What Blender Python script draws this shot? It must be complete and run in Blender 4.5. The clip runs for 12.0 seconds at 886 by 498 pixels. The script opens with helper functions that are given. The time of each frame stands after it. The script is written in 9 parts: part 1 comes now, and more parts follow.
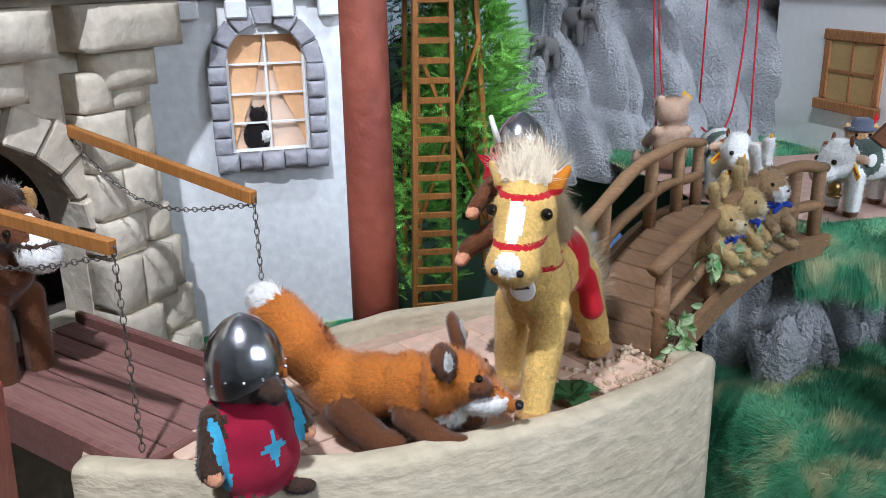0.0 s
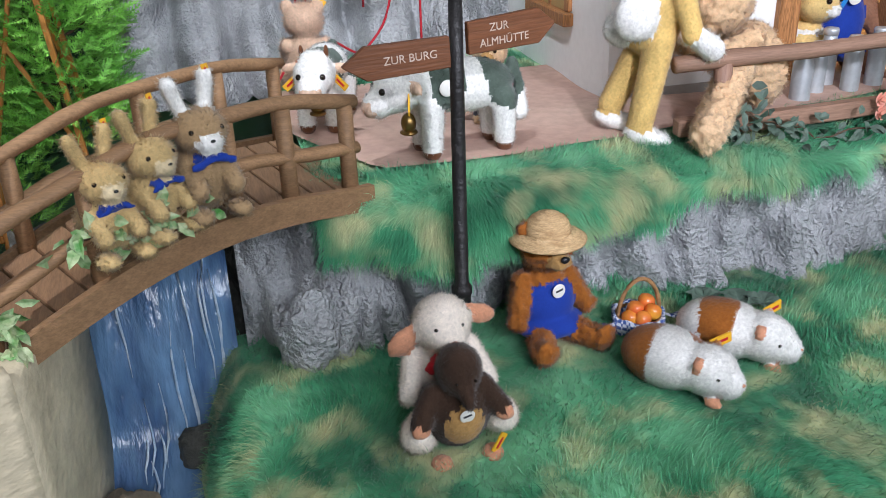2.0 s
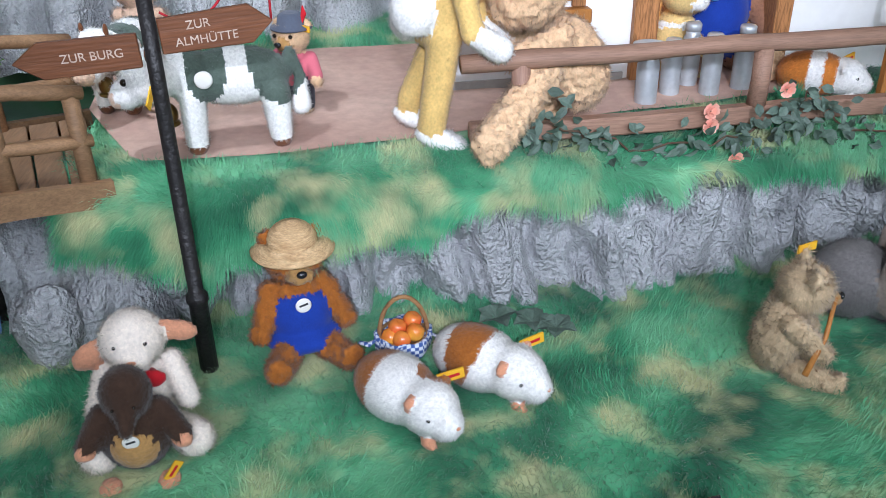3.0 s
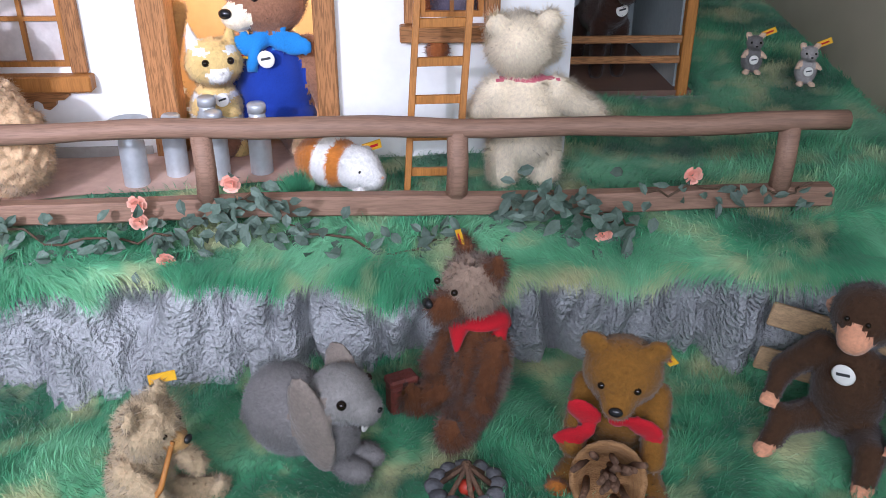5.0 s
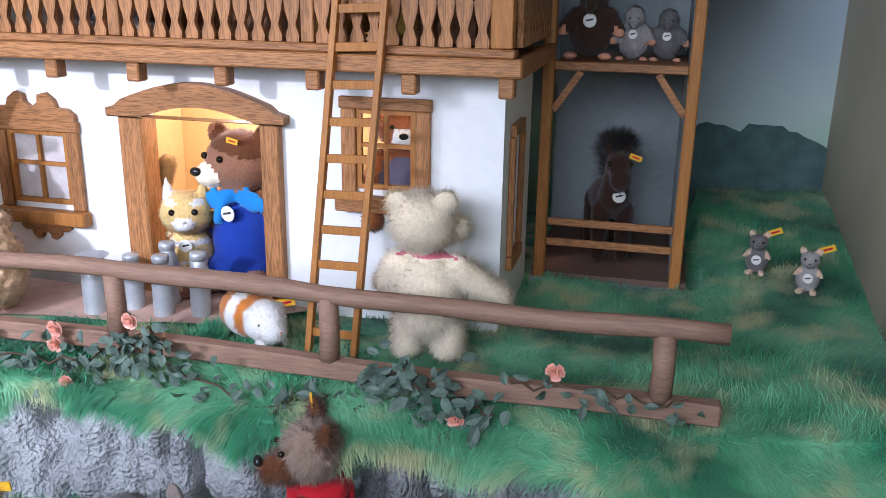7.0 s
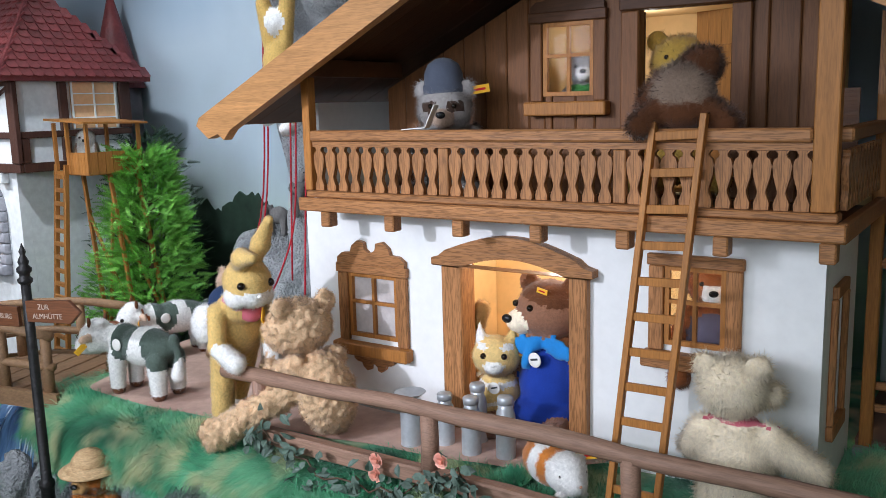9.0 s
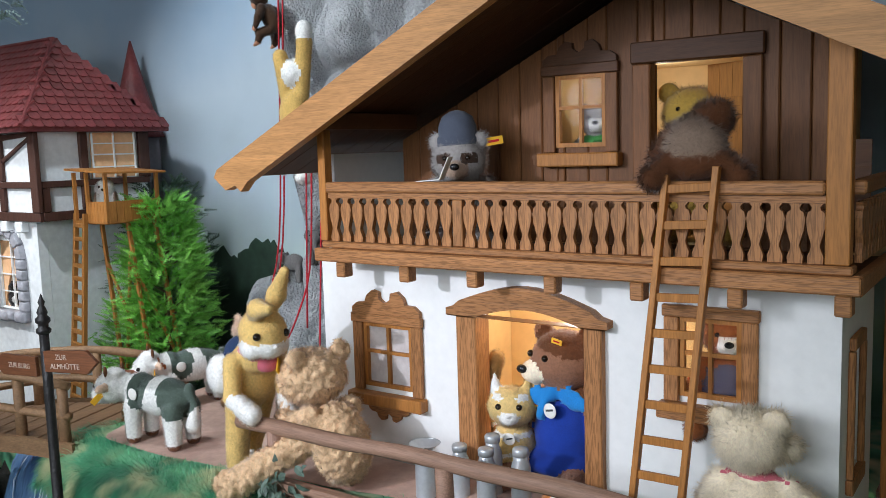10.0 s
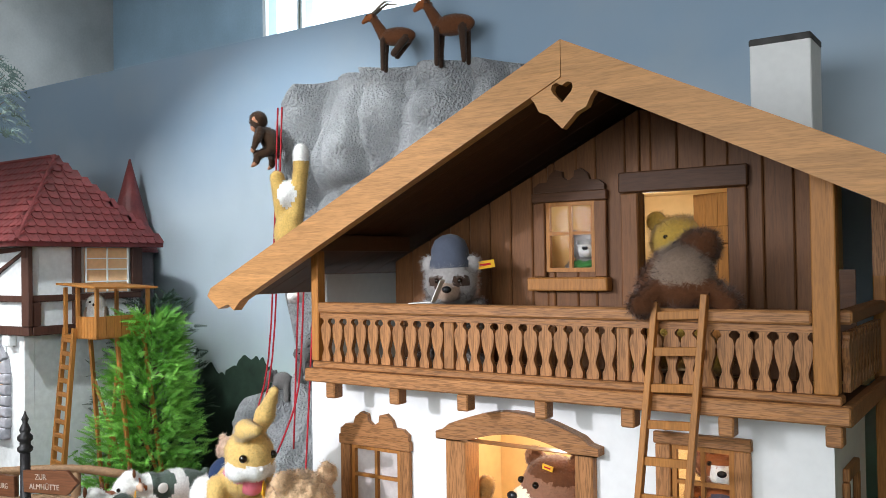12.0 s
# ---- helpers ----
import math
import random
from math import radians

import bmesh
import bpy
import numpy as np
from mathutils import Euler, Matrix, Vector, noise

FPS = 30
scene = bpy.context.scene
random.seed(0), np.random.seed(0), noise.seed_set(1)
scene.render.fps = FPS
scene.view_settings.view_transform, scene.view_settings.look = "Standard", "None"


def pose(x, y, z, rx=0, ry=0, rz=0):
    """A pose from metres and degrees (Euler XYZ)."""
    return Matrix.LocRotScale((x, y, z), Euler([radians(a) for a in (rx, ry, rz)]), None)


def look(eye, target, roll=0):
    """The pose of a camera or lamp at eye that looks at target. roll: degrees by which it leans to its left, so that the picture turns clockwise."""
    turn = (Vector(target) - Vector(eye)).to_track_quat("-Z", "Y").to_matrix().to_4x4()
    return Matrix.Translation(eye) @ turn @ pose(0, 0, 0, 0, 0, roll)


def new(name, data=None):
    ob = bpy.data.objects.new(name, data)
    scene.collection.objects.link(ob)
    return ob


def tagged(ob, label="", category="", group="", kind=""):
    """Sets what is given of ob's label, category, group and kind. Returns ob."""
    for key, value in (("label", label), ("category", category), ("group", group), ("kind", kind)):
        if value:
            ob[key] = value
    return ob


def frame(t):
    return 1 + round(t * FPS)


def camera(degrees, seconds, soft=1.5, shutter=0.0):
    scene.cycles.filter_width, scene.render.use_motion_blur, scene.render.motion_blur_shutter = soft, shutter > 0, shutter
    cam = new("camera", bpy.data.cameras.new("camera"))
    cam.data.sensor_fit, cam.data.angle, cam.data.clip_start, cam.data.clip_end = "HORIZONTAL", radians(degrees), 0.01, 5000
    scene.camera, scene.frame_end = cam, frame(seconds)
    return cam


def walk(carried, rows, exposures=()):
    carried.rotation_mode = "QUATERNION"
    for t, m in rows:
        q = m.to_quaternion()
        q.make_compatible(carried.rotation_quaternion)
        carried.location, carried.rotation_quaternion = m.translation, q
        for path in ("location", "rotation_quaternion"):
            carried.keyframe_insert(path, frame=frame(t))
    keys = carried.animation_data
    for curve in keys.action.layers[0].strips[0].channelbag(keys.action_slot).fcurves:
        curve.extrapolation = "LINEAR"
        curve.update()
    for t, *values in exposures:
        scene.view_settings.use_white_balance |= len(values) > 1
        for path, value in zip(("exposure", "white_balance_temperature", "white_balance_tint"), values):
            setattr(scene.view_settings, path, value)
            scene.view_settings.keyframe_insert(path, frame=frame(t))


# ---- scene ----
cam = camera(54.3, 12.0, soft=0.7)
# seconds, place, yaw, pitch, roll
ROWS = [
    (0.0, 0.080, -0.063, 1.436, -16.40, -18.16, 0.92),
    (0.5, 0.436, -0.073, 1.448, -15.10, -19.03, 0.92),
    (1.0, 0.723, -0.027, 1.407, -15.70, -20.90, 1.21),
    (1.5, 1.008, 0.025, 1.398, -16.38, -22.60, 0.95),
    (2.0, 1.273, 0.057, 1.396, -14.94, -25.31, 1.75),
    (2.5, 1.619, 0.036, 1.433, -11.50, -27.41, 1.36),
    (3.0, 1.910, 0.087, 1.448, -8.59, -29.06, 0.83),
    (3.5, 2.180, 0.173, 1.482, -9.09, -28.84, 0.05),
    (5.5, 3.344, 0.262, 1.458, -1.79, -27.13, -0.32),
    (6.0, 3.524, 0.299, 1.481, -1.10, -27.14, -0.55),
    (6.5, 3.676, 0.303, 1.500, 6.21, -22.37, -0.91),
    (7.0, 3.746, 0.293, 1.507, 14.21, -17.40, -0.87),
    (7.5, 3.759, 0.264, 1.526, 21.80, -13.14, -0.36),
    (7.7, 3.757, 0.251, 1.531, 24.57, -11.55, -0.15),
    (9.5, 3.746, 0.270, 1.605, 34.82, -9.03, 1.80),
    (10.0, 3.751, 0.260, 1.610, 34.83, -6.73, 1.76),
    (10.5, 3.752, 0.248, 1.615, 35.05, -4.24, 1.65),
    (11.0, 3.753, 0.238, 1.619, 35.10, -1.89, 1.33),
    (11.5, 3.752, 0.242, 1.619, 34.82, -0.18, 1.03),
    (12.0, 3.756, 0.241, 1.623, 34.14, 1.01, 0.84),
]
# seconds, stops, kelvin, tint
EXPOSURES = (
    (0.0, -0.2, 5900, 13), (1.0, -0.34, 6450, 15), (1.5, -0.1, 6450, 17), (2.0, 0.02, 6300, 14), (2.5, 0.06, 6000, 13), (3.5, 0.12, 5950, 14),
    (5.5, 0.42, 6000, 21), (6.0, 0.52, 6000, 21), (6.5, 0.50, 5900, 19), (7.0, 0.34, 5800, 18), (7.5, 0.14, 5850, 17), (8.5, -0.02, 6050, 14),
    (9.5, -0.22, 6200, 11), (10.5, -0.14, 6350, 10), (12.0, 0.1, 6600, 10),
)
walk(cam, [(t, pose(x, y, z, 90 + pitch, roll, yaw)) for t, x, y, z, yaw, pitch, roll in ROWS], EXPOSURES)

# ---- world and lamps: a museum room lit by ceiling spots and one window, plus an added fill ----
world = bpy.data.worlds.new("room_sky")
scene.world = world
world.use_nodes = True
wn = world.node_tree.nodes
sky = wn.new("ShaderNodeTexSky")
sky.sky_type = "NISHITA"
sky.sun_disc = False
sky.sun_elevation, sky.sun_rotation = radians(40), radians(20)
wn["Background"].inputs["Strength"].default_value = 0.10
world.node_tree.links.new(sky.outputs["Color"], wn["Background"].inputs["Color"])


def ceiling_spot(eye, target, watts, spread, colour=(1.0, 0.93, 0.83), size=0.04, blend=0.6):
    data = bpy.data.lights.new("spot_lamp", "SPOT")
    data.energy, data.color, data.spot_size, data.spot_blend, data.shadow_soft_size = watts, colour, radians(spread), blend, size
    ob = new("spot_lamp", data)
    ob.matrix_world = look(eye, target)
    return ob


def soft_panel(eye, target, watts, sx, sy, colour=(0.93, 0.97, 1.0)):
    data = bpy.data.lights.new("ceiling_panel_lamp", "AREA")
    data.shape, data.size, data.size_y, data.energy, data.color = "RECTANGLE", sx, sy, watts, colour
    ob = new("ceiling_panel_lamp", data)
    ob.matrix_world = look(eye, target)
    return ob


ceiling_spot((-0.35, 0.25, 2.95), (-0.25, 1.65, 0.95), 300, 70, (0.96, 0.97, 1.0))
ceiling_spot((1.4, -0.2, 2.95), (2.0, 1.6, 0.8), 32, 66, (0.95, 0.97, 1.0))
ceiling_spot((1.8, -1.2, 2.25), (2.30, 1.9, 1.1), 285, 42, (0.88, 0.90, 1.0), blend=1.0)
ceiling_spot((1.2, 1.2, 2.95), (1.2, 2.7, 1.35), 130, 80, (0.88, 0.95, 1.0))
# unseen soft fill added in front of the display to lift the shade
soft_panel((2.6, -1.4, 2.2), (2.7, 1.6, 1.1), 92, 3.2, 1.0, (0.86, 0.93, 1.0))
# area lamp added at the back window, standing in for its daylight
soft_panel((0.2, 4.50, 3.43), (0.3, 3.2, 2.6), 110, 0.9, 0.5, (0.80, 0.92, 1.0))


# ---- materials ----
def lin(r, g, b):
    return tuple((c / 255 / 12.92) if c / 255 < 0.04045 else ((c / 255 + 0.055) / 1.055) ** 2.4 for c in (r, g, b))


def shade(c, k):
    return tuple(min(1.0, v * k) for v in c)


def surface(name, colour, rough=0.7, second=None, scale=8.0, mix=0.5, bump=0.15, fine=60.0, metal=0.0, sheen=0.0, stretch=(1, 1, 1), piece=0.0, island=0.0, spec=0.5, distance=0.01, lines=0.0):
    """Colour broken up by broad and fine noise, with a relief; piece and island vary single pieces."""
    m = bpy.data.materials.new(name)
    m.use_nodes = True
    nt = m.node_tree
    n, l = nt.nodes, nt.links
    b = n["Principled BSDF"]
    b.inputs["Roughness"].default_value = rough
    b.inputs["Metallic"].default_value = metal
    b.inputs["Specular IOR Level"].default_value = spec
    if sheen:
        b.inputs["Sheen Weight"].default_value = sheen
        b.inputs["Sheen Roughness"].default_value = 0.5
    tc = n.new("ShaderNodeTexCoord")
    mp = n.new("ShaderNodeMapping")
    mp.inputs["Scale"].default_value = stretch
    l.new(tc.outputs["Object"], mp.inputs["Vector"])
    big, small = n.new("ShaderNodeTexNoise"), n.new("ShaderNodeTexNoise")
    big.inputs["Scale"].default_value, big.inputs["Detail"].default_value = scale, 4
    small.inputs["Scale"].default_value, small.inputs["Detail"].default_value = fine, 3
    for t in (big, small):
        l.new(mp.outputs["Vector"], t.inputs["Vector"])
    ramp = n.new("ShaderNodeValToRGB")
    ramp.color_ramp.elements[0].position, ramp.color_ramp.elements[1].position = 0.5 - mix / 2, 0.5 + mix / 2
    second = second or shade(colour, 0.72)
    ramp.color_ramp.elements[0].color = (*second, 1)
    ramp.color_ramp.elements[1].color = (*colour, 1)
    l.new(big.outputs["Fac"], ramp.inputs["Fac"])
    hsv = n.new("ShaderNodeHueSaturation")
    l.new(ramp.outputs["Color"], hsv.inputs["Color"])
    val = n.new("ShaderNodeMapRange")
    val.inputs["From Min"].default_value, val.inputs["From Max"].default_value = 0.3, 0.7
    grain = min(1.0, 0.15 + 3 * bump)
    val.inputs["To Min"].default_value, val.inputs["To Max"].default_value = 1 - 0.14 * grain, 1 + 0.12 * grain
    l.new(small.outputs["Fac"], val.inputs["Value"])
    last = val.outputs["Result"]
    if lines:
        streak, dark = n.new("ShaderNodeTexNoise"), n.new("ShaderNodeMapRange")
        streak.inputs["Scale"].default_value, streak.inputs["Detail"].default_value, streak.inputs["Distortion"].default_value = fine * 2.4, 1, 0.3
        l.new(mp.outputs["Vector"], streak.inputs["Vector"])
        dark.inputs["From Min"].default_value, dark.inputs["From Max"].default_value = 0.40, 0.52
        dark.inputs["To Min"].default_value, dark.inputs["To Max"].default_value = 1 - lines, 1.0 + 0.25 * lines
        l.new(streak.outputs["Fac"], dark.inputs["Value"])
        both = n.new("ShaderNodeMath")
        both.operation = "MULTIPLY"
        l.new(last, both.inputs[0])
        l.new(dark.outputs["Result"], both.inputs[1])
        last = both.outputs["Value"]
    for amount, node, out in ((piece, "ShaderNodeObjectInfo", "Random"), (island, "ShaderNodeNewGeometry", "Random Per Island")):
        if amount:
            src = n.new(node)
            vary = n.new("ShaderNodeMapRange")
            vary.inputs["To Min"].default_value, vary.inputs["To Max"].default_value = 1 - amount, 1 + amount
            l.new(src.outputs[out], vary.inputs["Value"])
            mul = n.new("ShaderNodeMath")
            mul.operation = "MULTIPLY"
            l.new(last, mul.inputs[0])
            l.new(vary.outputs["Result"], mul.inputs[1])
            last = mul.outputs["Value"]
    l.new(last, hsv.inputs["Value"])
    l.new(hsv.outputs["Color"], b.inputs["Base Color"])
    if bump:
        bp = n.new("ShaderNodeBump")
        bp.inputs["Strength"].default_value, bp.inputs["Distance"].default_value = bump, distance
        add = n.new("ShaderNodeMath")
        add.operation = "ADD"
        l.new(big.outputs["Fac"], add.inputs[0])
        l.new(small.outputs["Fac"], add.inputs[1])
        l.new(add.outputs["Value"], bp.inputs["Height"])
        l.new(bp.outputs["Normal"], b.inputs["Normal"])
    return m


def fur(name, r, g, b, dark=0.74, island=0.16):
    return surface(name, lin(r, g, b), 0.85, shade(lin(r, g, b), dark), 14, 0.6, 0.3, 160, sheen=0.25, island=island, spec=0.2)


def cloth(name, r, g, b, scale=30):
    return surface(name, lin(r, g, b), 0.85, shade(lin(r, g, b), 0.75), scale, 0.7, 0.25, 400, sheen=0.15, spec=0.2, distance=0.002)


def wood(name, r, g, b, axis=0, piece=0.14, rough=0.55, island=0.0, dark=0.7, lines=0.12):
    s = [26, 26, 26]
    s[axis] = 2.0
    return surface(name, lin(r, g, b), rough, shade(lin(r, g, b), dark), 1.6, 0.6, 0.35, 7, stretch=s, piece=piece, island=island, spec=0.3, distance=0.003, lines=lines)


def glow(name, colour, strength):
    m = bpy.data.materials.new(name)
    m.use_nodes = True
    b = m.node_tree.nodes["Principled BSDF"]
    b.inputs["Base Color"].default_value = (*colour, 1)
    b.inputs["Emission Color"].default_value = (*colour, 1)
    b.inputs["Emission Strength"].default_value = strength
    return m


WHITE_WALL = surface("white_plaster", lin(238, 238, 236), 0.8, lin(233, 233, 231), 3, 0.4, 0.012, 50)
TOWER_WALL = surface("tower_plaster", lin(232, 234, 232), 0.8, lin(205, 210, 212), 2.5, 0.8, 0.15, 40)
CASTLE_WALL = surface("rough_cream_plaster", lin(208, 196, 170), 0.85, lin(184, 171, 144), 5, 0.7, 0.55, 28, stretch=(1, 1, 1.8), distance=0.012)
STONE = surface("cream_stone", lin(222, 214, 196), 0.85, lin(178, 168, 148), 6, 0.8, 0.5, 40, piece=0.1)
GREY_STONE = surface("grey_stone", lin(176, 176, 180), 0.85, lin(140, 140, 148), 9, 0.8, 0.5, 50, piece=0.1)
ROCK = surface("painted_rock", lin(208, 209, 211), 0.7, lin(140, 142, 144), 5.5, 0.6, 1.0, 105, distance=0.022)
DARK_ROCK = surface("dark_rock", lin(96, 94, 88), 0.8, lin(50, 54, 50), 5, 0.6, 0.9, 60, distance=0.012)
PATH = surface("pink_path_floor", lin(206, 176, 158), 0.8, lin(176, 140, 126), 4, 0.6, 0.2, 40)
TILE = surface("terracotta_tile", lin(230, 200, 178), 0.75, lin(210, 176, 152), 7, 0.7, 0.2, 50, piece=0.1)
JOINT = surface("tile_joint", lin(204, 176, 154), 0.9, None, 9, 0.5, 0.2, 60)
BRIDGE = wood("weathered_brown_wood", 150, 116, 84, 0, 0.12, 0.6)
BRIDGE_Y = wood("weathered_brown_plank", 140, 108, 80, 1, 0.14, 0.6)
FENCE = wood("fence_wood", 158, 124, 104, 0, 0.08, 0.6)
LADDER = wood("honey_ladder_wood", 186, 124, 62, 2, 0.08, 0.5)
TRIM = wood("carved_trim_wood", 176, 122, 76, 0, 0.1, 0.5, lines=0.34)
TRIM_V = wood("carved_trim_wood_upright", 176, 122, 76, 2, 0.1, 0.5, lines=0.34)
ROOF_WOOD = wood("light_roof_board", 196, 142, 88, 0, 0.05, 0.5)
CLADDING = wood("dark_brown_cladding", 126, 82, 48, 2, 0.16, 0.55)
CLADDING_X = wood("dark_brown_soffit_board", 92, 58, 34, 0, 0.14, 0.55)
COLUMN = surface("red_brown_column_paint", lin(166, 92, 72), 0.6, lin(128, 64, 52), 5, 0.7, 0.5, 30)
DECK = wood("drawbridge_red_brown", 140, 98, 90, 0, 0.12, 0.6)
TIMBER = wood("dark_half_timber", 78, 50, 40, 2, 0.1, 0.6)
BEIGE_ROOM = surface("ochre_room_paint", lin(236, 204, 148), 0.85, lin(228, 194, 136), 2, 0.8, 0.05, 40)
BLACK = surface("black_gloss", (0.01, 0.01, 0.012), 0.25, (0.02, 0.02, 0.02), 30, 0.5, 0.0)
IRON = surface("black_iron", lin(44, 42, 42), 0.5, lin(30, 29, 29), 20, 0.5, 0.3, 120, metal=0.3)
CHAIN = surface("grey_chain_steel", lin(150, 146, 140), 0.4, lin(90, 88, 84), 30, 0.5, 0.1, metal=0.8)
ZINC = surface("zinc_milk_can", lin(206, 210, 212), 0.38, lin(172, 176, 180), 14, 0.6, 0.1, 90, metal=0.4)
ROOM = surface("room_wall_paint", lin(190, 188, 184), 0.85, None, 3, 0.4, 0.05)
FLOOR = surface("dark_room_floor", lin(90, 84, 78), 0.6, None, 6, 0.5, 0.1)
TAG_WHITE = surface("white_card_tag", lin(240, 238, 232), 0.5, lin(225, 222, 214), 20, 0.5, 0.0)
TAG_YELLOW = surface("yellow_cloth_flag", lin(238, 184, 40), 0.7, lin(222, 166, 30), 40, 0.5, 0.1)
INK = surface("dark_print", lin(60, 60, 62), 0.7, None, 40, 0.5, 0.0)
RED_CORD = surface("red_cord", lin(196, 30, 44), 0.8, lin(150, 20, 34), 60, 0.5, 0.4, 300)
LEAF = surface("dark_green_leaf", lin(60, 104, 58), 0.5, lin(36, 74, 40), 30, 0.7, 0.2, 120, island=0.3, piece=0.1)
IVY = surface("ivy_leaf_green", lin(66, 128, 54), 0.5, lin(190, 200, 160), 45, 0.35, 0.2, 120, island=0.25)
GREY_LEAF = surface("grey_green_leaf", lin(98, 116, 104), 0.6, lin(60, 80, 66), 30, 0.7, 0.2, 120, island=0.25)
BUSH = surface("bright_bush_green", lin(158, 220, 98), 0.55, lin(66, 140, 48), 7, 0.7, 0.1, 90, island=0.35)
FIR = surface("dark_fir_needle", lin(44, 78, 50), 0.6, lin(28, 52, 36), 9, 0.7, 0.1, 90, island=0.3)
STEM = surface("brown_stem", lin(86, 66, 48), 0.8)
PETAL = surface("peach_rose_petal", lin(240, 190, 170), 0.6, lin(226, 150, 130), 40, 0.6, 0.1, 200, island=0.15)


def grass_material():
    """Airbrushed pile fabric: green, dark green and straw patches, alike on backing and pile."""
    m = bpy.data.materials.new("airbrushed_green_pile")
    m.use_nodes = True
    nt = m.node_tree
    n, l = nt.nodes, nt.links
    b = n["Principled BSDF"]
    b.inputs["Roughness"].default_value = 0.8
    b.inputs["Specular IOR Level"].default_value = 0.2
    b.inputs["Sheen Weight"].default_value = 0.2
    tc = n.new("ShaderNodeTexCoord")
    one, two, three = [n.new("ShaderNodeTexNoise") for _ in range(3)]
    for t, s, d in ((one, 5.5, 3), (two, 9.0, 2), (three, 70, 2)):
        t.inputs["Scale"].default_value, t.inputs["Detail"].default_value = s, d
        l.new(tc.outputs["Object"], t.inputs["Vector"])
    off = n.new("ShaderNodeVectorMath")
    off.operation = "ADD"
    off.inputs[1].default_value = (7.3, 2.1, 4.4)
    l.new(tc.outputs["Object"], off.inputs[0])
    l.new(off.outputs["Vector"], two.inputs["Vector"])
    r1, r2 = n.new("ShaderNodeValToRGB"), n.new("ShaderNodeValToRGB")
    for r, stops in ((r1, ((0.32, lin(38, 102, 72)), (0.50, lin(74, 156, 112)), (0.66, lin(122, 192, 146)))), (r2, ((0.5, (0, 0, 0)), (0.70, (0.85, 0.85, 0.85))))):
        e = r.color_ramp.elements
        while len(e) < len(stops):
            e.new(0.5)
        for k, (p, c) in zip(e, stops):
            k.position, k.color = p, (*c, 1)
    l.new(one.outputs["Fac"], r1.inputs["Fac"])
    l.new(two.outputs["Fac"], r2.inputs["Fac"])
    mixer = n.new("ShaderNodeMix")
    mixer.data_type = "RGBA"
    l.new(r2.outputs["Color"], mixer.inputs[0])
    l.new(r1.outputs["Color"], mixer.inputs[6])
    mixer.inputs[7].default_value = (*lin(204, 200, 152), 1)
    hsv = n.new("ShaderNodeHueSaturation")
    l.new(mixer.outputs[2], hsv.inputs["Color"])
    geo = n.new("ShaderNodeNewGeometry")
    vary = n.new("ShaderNodeMapRange")
    vary.inputs["To Min"].default_value, vary.inputs["To Max"].default_value = 0.86, 1.14
    l.new(geo.outputs["Random Per Island"], vary.inputs["Value"])
    l.new(vary.outputs["Result"], hsv.inputs["Value"])
    l.new(hsv.outputs["Color"], b.inputs["Base Color"])
    return m


GRASS = grass_material()


# ---- building helpers ----
def mesh_from(name, verts, faces, mats, index=None, smooth=False):
    me = bpy.data.meshes.new(name)
    me.from_pydata([tuple(v) for v in verts], [], [tuple(f) for f in faces])
    for m in mats:
        me.materials.append(m)
    if index is not None:
        me.polygons.foreach_set("material_index", np.asarray(index, dtype=np.int32))
    if smooth:
        me.polygons.foreach_set("use_smooth", np.ones(len(me.polygons), dtype=bool))
    me.update()
    return me


def bm_mesh(name, bm, material, smooth=False):
    me = bpy.data.meshes.new(name)
    bmesh.ops.recalc_face_normals(bm, faces=bm.faces)
    bm.to_mesh(me)
    bm.free()
    for m in (material if isinstance(material, (list, tuple)) else [material]):
        me.materials.append(m)
    if smooth:
        me.polygons.foreach_set("use_smooth", np.ones(len(me.polygons), dtype=bool))
    return me


def part(name, bm, material, parent, label="", smooth=False):
    """One mesh object under a thing or a part; bm is a bmesh or a finished mesh."""
    me = bm if isinstance(bm, bpy.types.Mesh) else bm_mesh(name, bm, material, smooth)
    ob = new(name, me)
    ob.parent = parent
    return tagged(ob, label)


def thing(name, label, category, at=(0, 0, 0), turn=0, group="", kind=""):
    ob = new(name)
    ob.empty_display_size = 0.05
    ob.matrix_world = pose(*at, 0, 0, turn)
    return tagged(ob, label, category, group, kind)


def solo(name, bm, material, label, category, m=None, group="", kind="", smooth=False):
    me = bm if isinstance(bm, bpy.types.Mesh) else bm_mesh(name, bm, material, smooth)
    ob = new(name, me)
    if m is not None:
        ob.matrix_world = m
    return tagged(ob, label, category, group, kind)


def box(bm, lo, hi, m=None, bevel=0.0):
    lo, hi = Vector(lo), Vector(hi)
    r = bmesh.ops.create_cube(bm, size=1.0)
    vs = r["verts"]
    for v in vs:
        v.co = Vector([(lo[i] + hi[i]) / 2 + v.co[i] * (hi[i] - lo[i]) for i in range(3)])
    if bevel:
        es = list({e for v in vs for e in v.link_edges})
        out = bmesh.ops.bevel(bm, geom=es, offset=bevel, segments=1, affect="EDGES", profile=0.5)
        vs = list({v for f in out["faces"] for v in f.verts} | {v for v in vs if v.is_valid})
    if m is not None:
        for v in vs:
            v.co = m @ v.co
    return vs


def boxes(*items, bevel=0.0):
    bm = bmesh.new()
    for lo, hi in items:
        box(bm, lo, hi, None, bevel)
    return bm


